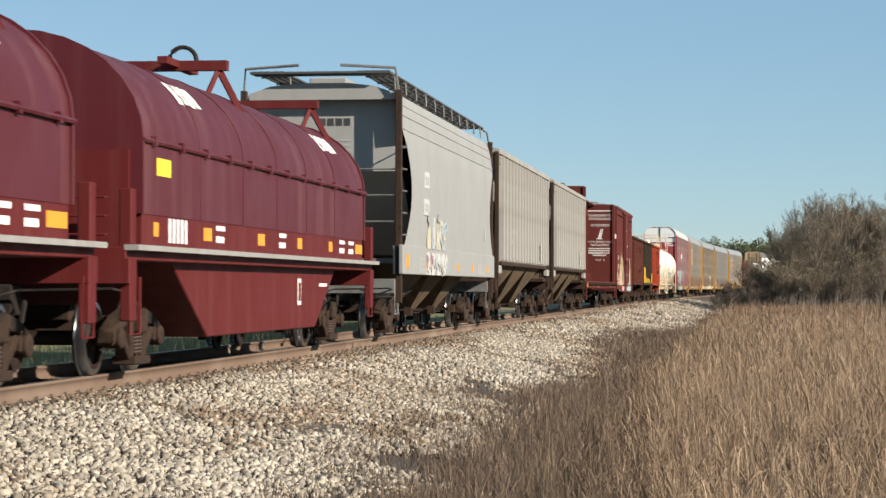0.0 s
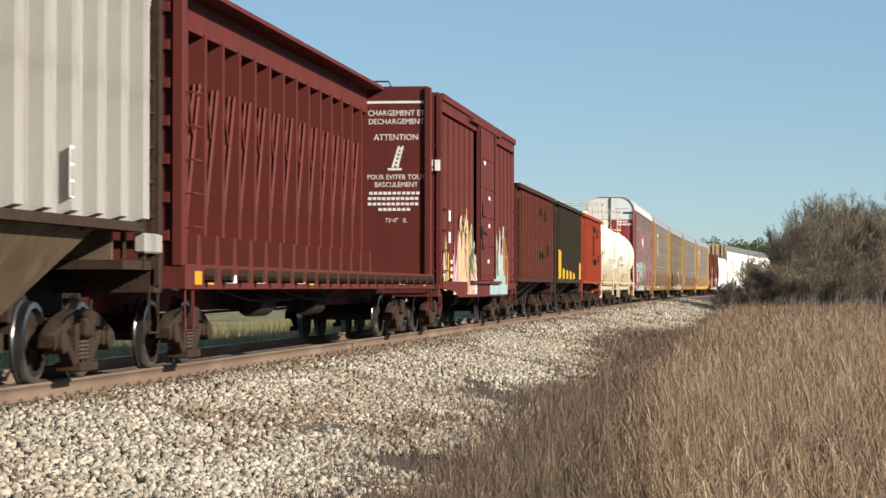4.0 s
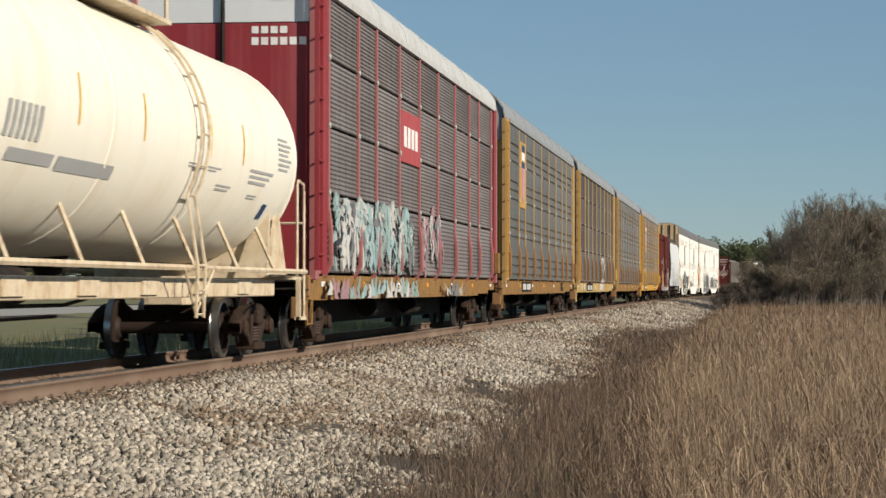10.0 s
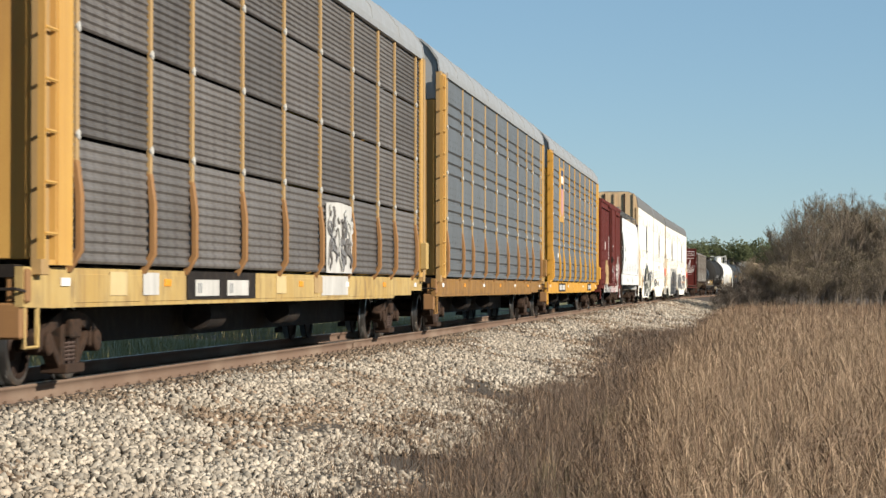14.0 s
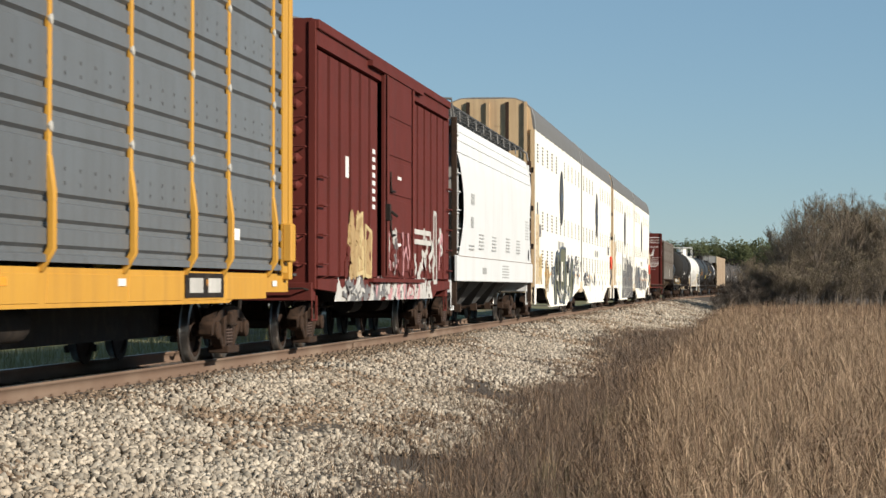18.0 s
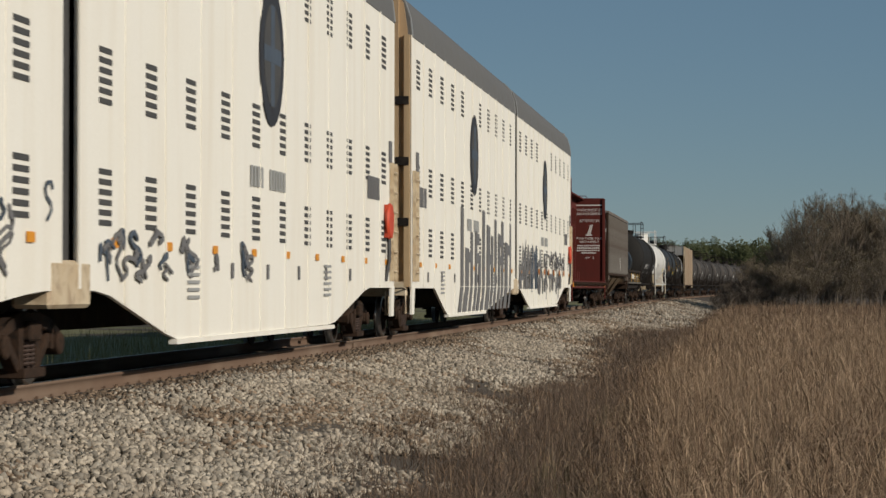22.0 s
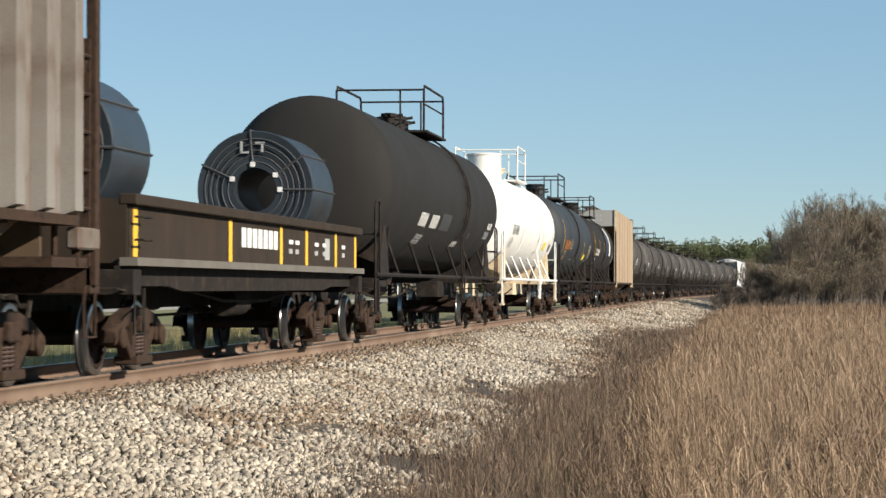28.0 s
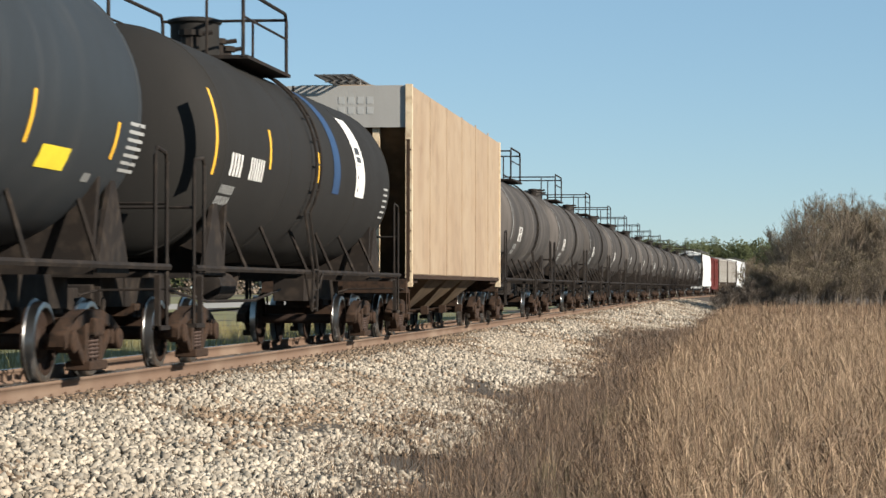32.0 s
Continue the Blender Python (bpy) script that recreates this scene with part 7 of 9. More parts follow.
def seam_marks(car, h, y0, w):
    part("paint_patch", Geo().plate([(1.95, 1.22), (4.4, 1.22), (4.42, 1.7), (4.36, 2.34), (3.1, 2.37), (1.9, 2.33), (1.93, 1.8)], 1.455, 1.463), M["g_white"], car, "white sprayed rectangle")
    part("paint_patch", Geo().box(1.38, 1.396, 1.9, 4.4, 0.86, 1.17), M["g_white"], car, "white sprayed rectangle")
    swirls(car, 1.475, 2.0, 4.3, 1.25, 2.3, ["g_grey", "panel_grime", "g_milk"], 42, 22, (0.03, 0.08), 0.5)
    bar(car, 1.392, -h + 6.5, -h + 10.5, 0.84, 1.18, "steel_dark", "data_panel", "dark data panel")
    for k in range(2):
        bar(car, 1.400, -h + 6.9 + 1.8 * k, -h + 8.2 + 1.8 * k, 0.88, 1.08, "g_white")
        words(car, 1.407, -h + 7.0 + 1.8 * k, 0.92, 0.12, 3, "ink_grey", 0.1)
    for k, y in enumerate((-h + 3, -h + 4.4, -h + 12, -h + 15)):
        bar(car, 1.392, y, y + 0.7, 0.9, 1.15, ("g_cream", "g_white", "g_cream", "g_tan")[k], "paint_patch", "pale paint patch")


def blue_marks(car, h, y0, w):
    holes(car, y0, w, 10, (1.98, 3.06, 4.14, 5.22))


def last_marks(car, h, y0, w):
    shield(car, -h + 4.5, 1.93)
    holes(car, y0, w, 9, (1.98, 3.06, 4.14, 5.22))
    bar(car, 1.392, -h + 5.0, -h + 8.2, 0.84, 1.14, "steel_dark", "data_panel", "dark data panel")
    for k in range(2):
        bar(car, 1.398, -h + 5.3 + 1.3 * k, -h + 6.3 + 1.6 * k, 0.90, 1.08, "g_white")
    bar(car, 1.392, h - 6.5, h - 4.4, 0.86, 1.16, "steel_dark", "data_panel", "dark data panel")
    bar(car, 1.398, h - 6.3, h - 5.6, 0.92, 1.1, "g_white")
    bar(car, 1.398, h - 5.3, h - 4.6, 0.92, 1.1, "g_white")
    bar(car, 1.472, y0 + 0.75 * w, y0 + 0.9 * w, 2.05, 2.2, "ink_white", "sticker", "small white sticker")
    bar(car, 1.472, y0 + 7.8 * w, y0 + 7.95 * w, 1.6, 1.75, "ink_white", "sticker", "small white sticker")


yellow_rack = auto_rack(-44.85, -17.35, "yellow car carrier with grey corrugated side panels", "post_tan", "galv", "sill_buff", "yellow", "rack_roof", 9, 1, 17, yellow_marks)
seam_rack = auto_rack(-15.5, 12.0, "yellow car carrier with dark seamed side panels", "post_tan", "panel_grime", "sill_pale", "yellow", "rack_roof", 9, 4, 12, seam_marks)
blue_rack = auto_rack(14.1, 41.6, "yellow car carrier with pale grey side panels", "post_tan", "panel_blue", "sill_buff", "yellow", "rack_roof", 10, 1, 15, blue_marks)
last_rack = auto_rack(43.7, 71.2, "bright yellow car carrier with blue-grey side panels", "gold", "panel_blue", "gold", "gold", "rack_roof", 9, 1, 15, last_marks, foot_ink="gold")


# ---- tall white articulated car carriers ----
def tall_carrier(front, rear, label):
    car, h = car_base("articulated_car_carrier", label, "car carrier", front, rear, 1.9, (0.0,))
    zt, zr = 5.98, 6.98
    for u in (-1, 1):
        # unit from a (outer end) to b (middle), u = -1 is the leading one
        lo, hi = (-h + 0.15, -0.28) if u < 0 else (0.28, h - 0.15)
        n = 12
        w = (hi - lo) / n
        for i in range(n):
            a, b = lo + i * w, lo + (i + 1) * w
            # skirt line: raised over the bogies
            def low(y):
                if u < 0:
                    return float(np.interp(y, [lo, lo + 3.6, lo + 5.8, hi - 8.0, hi - 0.8, hi], [0.97, 0.97, 0.36, 0.36, 0.95, 0.95]))
                return float(np.interp(y, [lo, lo + 0.9, lo + 4.0, hi - 6.7, hi - 3.2, hi], [0.95, 0.95, 0.38, 0.40, 0.98, 0.98]))

            cuts = [a, a + w / 3, a + 2 * w / 3, b - 0.012]
            part("side_panel", Geo().plate([(c, low(c)) for c in cuts] + [(b - 0.012, zt), (a, zt)], 1.44, 1.49), M["big_white"], car)
            part("panel_lap", Geo().box(1.485, 1.505, a - 0.045, a + 0.045, max(low(a), low(a + 0.05)) + 0.02, zt), M["big_white"], car)
        part("far_side", Geo().box(-1.49, -1.44, lo, hi, 0.9, zt), M["big_white"], car)
        part("bottom_lip", Geo().box(1.42, 1.52, lo + (5.8 if u < 0 else 4.0), hi - (8.0 if u < 0 else 6.7), 0.33, 0.39), M["big_white"], car)
        arch = [(1.50, zt - 0.02), (1.46, zt + 0.35), (1.36, zr - 0.34), (1.18, zr - 0.14), (0.85, zr - 0.02), (0.5, zr), (-0.5, zr), (-0.85, zr - 0.02), (-1.18, zr - 0.14), (-1.36, zr - 0.34), (-1.46, zt + 0.35), (-1.50, zt - 0.02)]
        part("roof", Geo().prism(arch, lo - 0.02, hi + 0.02), M["roof_grey"], car, "dark grey rounded roof", sharp=45)
        part("roof_vent", Geo().box(0.5, 0.75, (lo + hi) / 2 + 3.2, (lo + hi) / 2 + 3.5, zr, zr + 0.13), M["mesh_dark"], car)
        for y in (lo, hi - 0.12):
            part("roof_rim", Geo().prism([(x * 1.01, z + 0.015) for x, z in arch], y, y + 0.12), M["rack_roof"], car, sharp=45)
        mid = (lo + hi) / 2 + (0.2 if u < 0 else -1.1)
        # slots: three rows of louvres, each louvre five short openings
        slot = Geo()
        for k in range(6):
            slot.box(1.486, 1.5, -0.24, 0.24, k * 0.105, k * 0.105 + 0.058)
        me = slot.mesh("louvre", M["mesh_dark"])
        for z in (4.98, 2.87, 1.62):
            for i in range(11):
                y = lo + 0.96 + i * 1.905
                if abs(y - mid) < 1.1 and 4.5 < z < 5.2:
                    continue
                part("louvre", me, None, car, at=(0, y, z))
        # emblem: a plain dark oval with pale bars
        ov = [(mid + 0.84 * math.cos(t), 4.2 + 0.98 * math.sin(t)) for t in np.linspace(0, 2 * math.pi, 28, endpoint=False)]
        em = part("emblem", Geo().plate(ov, 1.505, 1.514), M["g_black"], car, "dark oval emblem with a cross")
        ov2 = [(mid + 0.60 * math.cos(t), 4.2 + 0.72 * math.sin(t)) for t in np.linspace(0, 2 * math.pi, 28, endpoint=False)]
        part("emblem_field", Geo().plate(ov2, 1.513, 1.518), M["mesh_dark"], em)
        part("emblem_cross", Geo().box(1.517, 1.522, mid - 0.60, mid + 0.60, 4.1, 4.32).box(1.517, 1.521, mid - 0.13, mid + 0.13, 3.5, 4.9), M["g_blue"], em)
        words(car, 1.505, mid - 1.4, 2.34, 0.28, 4, "ink_grey", 0.2, 0.70)
        words(car, 1.505, mid - 0.1, 2.34, 0.28, 6, "ink_grey", 0.15, 0.60)
        # small marks along the sill
        for k in range(9):
            y = lo + 1.2 + k * (hi - lo - 2.4) / 8
            bar(car, 1.505, y, y + 0.24, 1.40, 1.50, "reflector", "reflector", "amber reflector")
        for k in range(6):
            bar(car, 1.505, mid + 4.2, mid + 4.8, 0.85 + 0.09 * k, 0.89 + 0.09 * k, "ink_grey")
            bar(car, 1.505, lo + 4.6, lo + 5.2, 0.85 + 0.09 * k, 0.89 + 0.09 * k, "ink_grey")
        for k in range(7):
            y = lo + 2.4 + k * 2.3
            bar(car, 1.505, y, y + 0.13, 1.1, 1.3, "g_grey", "stencil_mark")
    # middle bellows and bogie covers
    part("bellows", Geo().box(-1.38, 1.38, -0.3, 0.3, 1.0, zt), M["mesh_dark"], car, "dark gap between the units")
    part("middle_bracket", Geo().box(1.1, 1.5, -0.7, 0.7, 0.78, 1.25), M["cream_rust"], car, bevel=0.04)
    # outer ends: tan corrugated end, ladders, brake wheel
    for k in (1, -1):
        e = k * (h - 0.1)
        part("end_wall", Geo().box(-1.42, 1.42, min(e, e - k * 0.1), max(e, e - k * 0.1), 1.05, zt + 0.1), M["tan_end"], car, "rusty tan end wall")
        arch = [(1.42, zt + 0.08), (1.34, zr - 0.36), (1.16, zr - 0.16), (0.84, zr - 0.04), (-0.84, zr - 0.04), (-1.16, zr - 0.16), (-1.34, zr - 0.36), (-1.42, zt + 0.08)]
        part("end_arch", Geo().prism(arch, min(e, e - k * 0.1), max(e, e - k * 0.1)), M["tan_end"], car)
        for x in (-0.62, 0.0, 0.62, -1.2, 1.2):
            part("end_post", Geo().box(x - 0.05, x + 0.05, min(e, e + k * 0.09), max(e, e + k * 0.09), 1.05, zr - 0.15), M["truck" if abs(x) == 0.62 else "tan_end"], car)
        for z in (2.2, 3.4, 4.6):
            part("hinge", Geo().box(1.0, 1.46, min(e, e + k * 0.12), max(e, e + k * 0.12), z, z + 0.16), M["steel_dark"], car)
        part("corner_panel", Geo().box(1.36, 1.47, min(k * (h - 0.16), k * h), max(k * (h - 0.16), k * h), 1.0, zt), M["tan_end"], car)
    for y in (-h + 0.3, h - 0.75):
        side_ladder(car, 1.50, y, y + 0.45, 1.1, 3.3, 6, "cream_rust", 0.018)
    for y in (-h + 0.35, h - 0.45):
        part("step_plate", Geo().plate([(y - 0.18, 0.45), (y + 0.18, 0.45), (y + 0.28, 1.0), (y - 0.1, 1.0)], 1.46, 1.50), M["big_white"], car, "white step plate")
    part("brake_wheel", Geo().turned([(0.02, 0.30), (0.06, 0.34), (0.10, 0.30)], "x", x=1.5, y=h - 1.2, z=2.2, n=18).box(1.5, 1.58, h - 1.45, h - 0.95, 1.9, 2.5), M["red_box"], car, "red hand brake box")
    part("brake_chain", Geo().tube([(1.55, h - 1.2, 1.95), (1.56, h - 1.25, 1.5), (1.5, h - 1.3, 1.1)], 0.04, 5), M["ink_black"], car)
    for y in (-h + 1.0, h - 3.4):
        words(car, 1.505, y, 2.62 if y < 0 else 2.55, 0.40, 6, "g_grey", 0.15, 0.5)
    for y in (-h + 0.8, h - 0.9):
        bar(car, 1.505, y, y + 0.35, 3.3, 3.7, "g_grey", "patch", "grey painted square")
    part("centre_sill", Geo().box(-0.35, 0.35, -h + 0.2, h - 0.2, 0.5, 1.0), M["steel_dark"], car)
    part("deck", Geo().box(-1.4, 1.4, -h + 0.2, h - 0.2, 1.0, 1.1), M["steel_dark"], car)
    end_platform(car, h, 1.1, "cream_rust", 1.4)
    uncoupling(car, h)
    return car


tall_one = tall_carrier(111.35, 154.95, "tall white articulated car carrier with olive graffiti")
tall_two = tall_carrier(156.95, 200.85, "tall white articulated car carrier with grey graffiti")


def olive_piece(car):
    """Olive block letters with dark outlines on the leading unit, tan tags beside them and thin blue tags behind."""
    x = 1.507
    shapes = [[(-14.3, 1.05), (-13.9, 1.75), (-13.2, 2.2), (-12.7, 2.25), (-12.9, 1.3), (-13.2, 0.45), (-13.9, 0.42), (-14.1, 0.8)],
              [(-12.9, 0.95), (-12.7, 2.15), (-11.9, 2.2), (-12.0, 1.5), (-11.6, 1.5), (-11.5, 0.7), (-12.2, 0.75)],
              [(-11.7, 0.5), (-11.6, 2.3), (-10.9, 2.42), (-9.0, 2.42), (-9.0, 1.6), (-9.5, 1.0), (-9.4, 0.42), (-10.2, 0.42), (-10.4, 1.0), (-10.9, 0.45)],
              [(-9.2, 0.9), (-9.1, 1.9), (-7.4, 1.95), (-7.0, 1.4), (-6.9, 0.72), (-8.6, 0.78)],
              [(-6.9, 0.5), (-6.8, 1.3), (-5.9, 2.1), (-5.2, 2.0), (-5.5, 1.5), (-4.6, 1.6), (-5.2, 0.9), (-5.9, 0.55)]]
    block_letters(car, x, shapes, "g_olive", "g_blue", 0.09)
    swirls(car, x + 0.02, -13.6, -5.4, 0.9, 2.2, ["g_black", "g_grey"], 57, 16, (0.05, 0.10))
    swirls(car, x + 0.02, -12.6, -6.0, 0.5, 1.0, ["big_white", "g_white"], 58, 9, (0.06, 0.12))
    for y0, y1, z0, z1 in ((-11.2, -10.6, 1.2, 1.9), (-8.5, -7.8, 1.05, 1.5), (-13.3, -12.7, 1.22, 1.42)):
        bar(car, x + 0.026, y0, y1, z0, z1, "big_white", "graffiti", "white sprayed gap")
    swirls(car, x, -15.3, -13.9, 1.0, 1.7, ["g_blue", "g_grey"], 53, 10, (0.04, 0.08), 0.6)
    swirls(car, x, -20.8, -19.4, 1.1, 2.0, ["g_tan", "g_cream"], 51, 12, (0.06, 0.14))
    swirls(car, x, -17.9, -16.3, 0.5, 1.9, ["g_tan"], 55, 9, (0.08, 0.16))
    swirls(car, x, -5.0, -0.7, 1.1, 2.2, ["g_blue", "g_grey"], 56, 14, (0.03, 0.06))
    swirls(car, x, 1.0, 9.0, 1.05, 1.6, ["g_blue", "g_grey", "g_grey"], 54, 26, (0.03, 0.07))


def grey_piece(car):
    """Tall grey block capitals with a slanted foot on the leading unit; crowded grey letters on the trailing one."""
    x = 1.507
    tops = [2.84, 1.9, 2.3, 2.35, 1.75, 2.9, 2.55, 2.3, 2.75, 2.4, 2.75, 2.2, 2.75]
    y = -13.6
    body = Geo()
    for k, top in enumerate(tops):
        w = (0.5, 0.75, 0.42, 0.42, 0.5)[k % 5]
        body.plate([(y, 1.02), (y + w, 1.02), (y + w + 0.05, top), (y + 0.04, top + 0.04)], x, x + 0.005)
        body.plate([(y - 0.55, 0.42), (y + w - 0.5, 0.42), (y + w, 1.0), (y, 1.0)], x, x + 0.006)
        if k in (1, 3, 6, 9):
            body.plate([(y + w * 0.5, 1.55), (y + w + 0.5, 1.6), (y + w + 0.5, 1.85), (y + w * 0.5, 1.82)], x, x + 0.007)
        if k in (3, 9, 11):
            body.plate([(y + w * 0.5, top - 0.3), (y + w + 0.5, top - 0.32), (y + w + 0.5, top - 0.05), (y + w * 0.5, top - 0.02)], x, x + 0.008)
        y += w + (0.34, 0.42, 0.5)[k % 3]
    part("graffiti", body, M["g_grey"], car, "grey sprayed block capitals")["kind"] = "stuff"
    flames(car, x, 0.6, 6.8, 0.95, 2.5, ["g_grey", "g_grey", "g_blue"], 62, 24, (0.10, 0.26), 0.2)
    # tall grey letters in bent strokes, thin arches over them and small capitals behind
    g = Geo()
    strokes = [(0.22, [(7.0, 1.5), (7.3, 1.74), (7.95, 1.78)]), (0.24, [(8.1, 2.15), (8.1, 1.5), (8.05, 0.9), (7.5, 0.86), (7.1, 1.1), (7.05, 1.5)]), (0.2, [(8.0, 1.42), (7.7, 1.2), (7.65, 0.95)]),
               (0.2, [(8.75, 1.78), (8.55, 1.45), (8.9, 1.3), (8.95, 0.84)]), (0.2, [(9.45, 1.7), (9.6, 2.05), (9.9, 1.85), (10.15, 1.3), (9.95, 0.95), (9.55, 0.95), (9.45, 1.2)]),
               (0.14, [(10.6, 1.8), (10.45, 1.3), (10.85, 1.0)]), (0.07, [(9.6, 2.06), (10.6, 2.08), (11.7, 2.02)]), (0.08, [(10.35, 0.62), (10.5, 1.2), (10.45, 2.0)]),
               (0.16, [(11.4, 1.38), (12.3, 1.36), (13.2, 1.38)]), (0.2, [(11.95, 1.36), (11.95, 0.88)]), (0.12, [(11.7, 2.0), (11.8, 1.7), (12.1, 1.9), (12.4, 2.08), (12.8, 1.95), (13.1, 1.4)]),
               (0.2, [(12.75, 1.34), (12.7, 1.0), (13.15, 0.98), (13.25, 1.34)]), (0.1, [(12.9, 1.9), (13.3, 2.16), (13.65, 1.9), (13.7, 1.2)]), (0.09, [(14.0, 2.12), (14.4, 2.22), (14.85, 1.95), (14.75, 1.4), (14.5, 0.8)]),
               (0.2, [(15.0, 1.42), (15.0, 1.0)]), (0.16, [(15.0, 1.22), (15.6, 1.22)]), (0.2, [(15.6, 1.42), (15.6, 0.98)]), (0.1, [(15.4, 0.62), (15.55, 1.0), (15.9, 1.5)]),
               (0.18, [(16.3, 1.4), (16.7, 1.3), (16.6, 1.05), (16.2, 1.05), (16.25, 1.22), (16.6, 1.24)]), (0.16, [(14.2, 1.85), (14.2, 1.6)]), (0.16, [(14.6, 1.9), (14.65, 1.62)]), (0.2, [(16.5, 2.15), (16.5, 1.85)])]
    for k, (w, pts) in enumerate(strokes):
        ribbon(g, rounded(pts), w, x, x + 0.004 + 0.0006 * k)
    part("graffiti", g, M["g_grey"], car, "grey sprayed letters")["kind"] = "stuff"
    swirls(car, x + 0.018, 13.9, 18.0, 1.5, 2.1, ["g_grey", "g_milk", "g_grey"], 64, 14, (0.04, 0.09))
    for y in (7.05, 9.2, 10.85, 13.0, 15.5, 17.6):
        bar(car, x + 0.03, y, y + 0.42, 1.40, 1.58, "g_orange", "reflector", "dull orange reflector")


olive_piece(tall_one)
grey_piece(tall_two)
# ---- loose stones, ties, grass and weeds ----
rng = np.random.default_rng(7)
BANK_R = np.array([p[0] for p in bank_prof])
BANK_Z = np.array([p[1] for p in bank_prof])


def many(shape_v, shape_f, place, size, turn, name, material):
    """One mesh of many small pieces: a few unit shapes, scaled, turned and set down."""
    n = len(place)
    k = shape_v.shape[1]
    kind = rng.integers(0, len(shape_v), n)
    v = shape_v[kind] * size[:, None, :]
    v = np.einsum("nij,nkj->nki", turn, v) + place[:, None, :]
    f = shape_f[None] + (np.arange(n) * k)[:, None, None]
    return big_mesh(name, v.reshape(-1, 3), f.reshape(-1, shape_f.shape[1]), material)


def turns(n):
    q = rng.normal(size=(n, 4))
    q /= np.linalg.norm(q, axis=1)[:, None]
    w, x, y, z = q.T
    return np.stack([np.stack([1 - 2 * (y * y + z * z), 2 * (x * y - w * z), 2 * (x * z + w * y)], 1),
                     np.stack([2 * (x * y + w * z), 1 - 2 * (x * x + z * z), 2 * (y * z - w * x)], 1),
                     np.stack([2 * (x * z - w * y), 2 * (y * z + w * x), 1 - 2 * (x * x + y * y)], 1)], 1)


CUBE = np.array([(x, y, z) for x in (-1, 1) for y in (-1, 1) for z in (-1, 1)], dtype=float)
CUBE_F = np.array([(0, 1, 3, 2), (4, 6, 7, 5), (0, 4, 5, 1), (2, 3, 7, 6), (0, 2, 6, 4), (1, 5, 7, 3)])
STONES = np.stack([CUBE * rng.uniform(0.35, 1.12, CUBE.shape) for _ in range(24)])


EDGE_S = [0, 20, 24, 28, 32, 36, 42, 48, 53, 58, 65, 75, 84, 92, 100, 130, 200, 300]
EDGE_R = [4.7, 4.8, 4.75, 4.85, 4.6, 4.4, 4.75, 4.9, 4.95, 4.5, 4.05, 3.85, 3.95, 5.0, 6.2, 6.0, 5.7, 5.7]


def gravel_edge(s):
    """How far from the track the gravel reaches: it thins out into weeds in an uneven line."""
    return np.interp(s, EDGE_S, EDGE_R) + 0.35 * np.array([noise.noise((a * 0.16, 3.0, 0.0)) + 0.4 * noise.noise((a * 0.7, 1.0, 0.0)) for a in s])


def slope_z(r):
    return np.maximum(np.interp(r, BANK_R, BANK_Z), np.interp(r, [5.2, 6.6, 9], [-0.86, -0.92, -0.9]))


def stones(n, s0, s1, r0, r1, small, large):
    """Broken stones of mixed size, stained brown in patches along the rail and towards the weeds."""
    s = rng.uniform(s0, s1, n)
    r = rng.uniform(r0, r1, n)
    edge = gravel_edge(s)
    bare = np.array([noise.noise((a * 0.55, b * 0.9, 8.0)) for a, b in zip(s, r)])
    keep = (r < edge + rng.normal(0, 0.38, n)) & (bare > -0.75 + 0.42 * np.clip(r - edge + 1.6, 0, 2) + rng.uniform(-0.2, 0.2, n))
    s, r, edge = s[keep], r[keep], edge[keep]
    n = len(s)
    base = small + (large - small) * rng.uniform(0, 1, n) ** 1.7
    size = np.stack([base * rng.uniform(0.85, 1.5, n), base * rng.uniform(0.7, 1.15, n), base * rng.uniform(0.5, 0.9, n)], 1)
    dirt = np.array([noise.noise((a * 0.13, b * 0.5, 17.0)) + 0.6 * noise.noise((a * 0.7, b * 1.3, 12.0)) for a, b in zip(s, r)])
    dirt += np.interp(r, [1.0, 1.7, 2.4], [0.55, 0.2, -0.1]) + 0.5 * np.clip((r - edge + 0.9) / 0.9, 0, 1) + np.interp(s, [15, 30, 60], [-0.22, 0.0, 0.12])
    tan = dirt + rng.normal(0, 0.22, n) > 0.3
    for pick, ink, label in ((~tan, "stone", "pale broken limestone"), (tan, "stone_tan", "brown-stained broken limestone")):
        m = int(pick.sum())
        x, y, _ = on_track(s[pick], r[pick])
        place = np.stack([x, y, slope_z(r[pick]) + rng.uniform(-0.006, 0.026, m)], 1)
        part("loose_stones", many(STONES, CUBE_F, place, size[pick], turns(m), "loose_stones", M[ink]), None, bank, label)["kind"] = "stuff"


stones(56000, 12, 34, 0.9, 6.4, 0.014, 0.040)
stones(33000, 34, 62, 0.9, 6.4, 0.018, 0.046)
stones(18000, 62, 105, 0.9, 6.9, 0.024, 0.054)
stones(11000, 105, 240, 0.9, 6.9, 0.040, 0.085)
stones(5000, 12, 45, -1.9, 0.6, 0.018, 0.036)

for k in range(300):
    s, r = float(rng.uniform(13.5, 24)), float(rng.uniform(1.7, 4.6))
    if k < 6:
        _v = [tuple(p * 0.036 * np.array([1.2, 0.95, 0.75])) for p in STONES[k]]
        me = big_mesh("stone", _v, CUBE_F, M["stone_one"])
        STONE_MESHES = [me] if k == 0 else STONE_MESHES + [me]
    x, y, _ = on_track(s, r)
    ob = part("stone", STONE_MESHES[k % len(STONE_MESHES)], None, bank, at=(float(x), float(y), float(np.interp(r, BANK_R, BANK_Z)) + 0.022))
    ob.rotation_euler = tuple(rng.uniform(0, 6.28, 3))

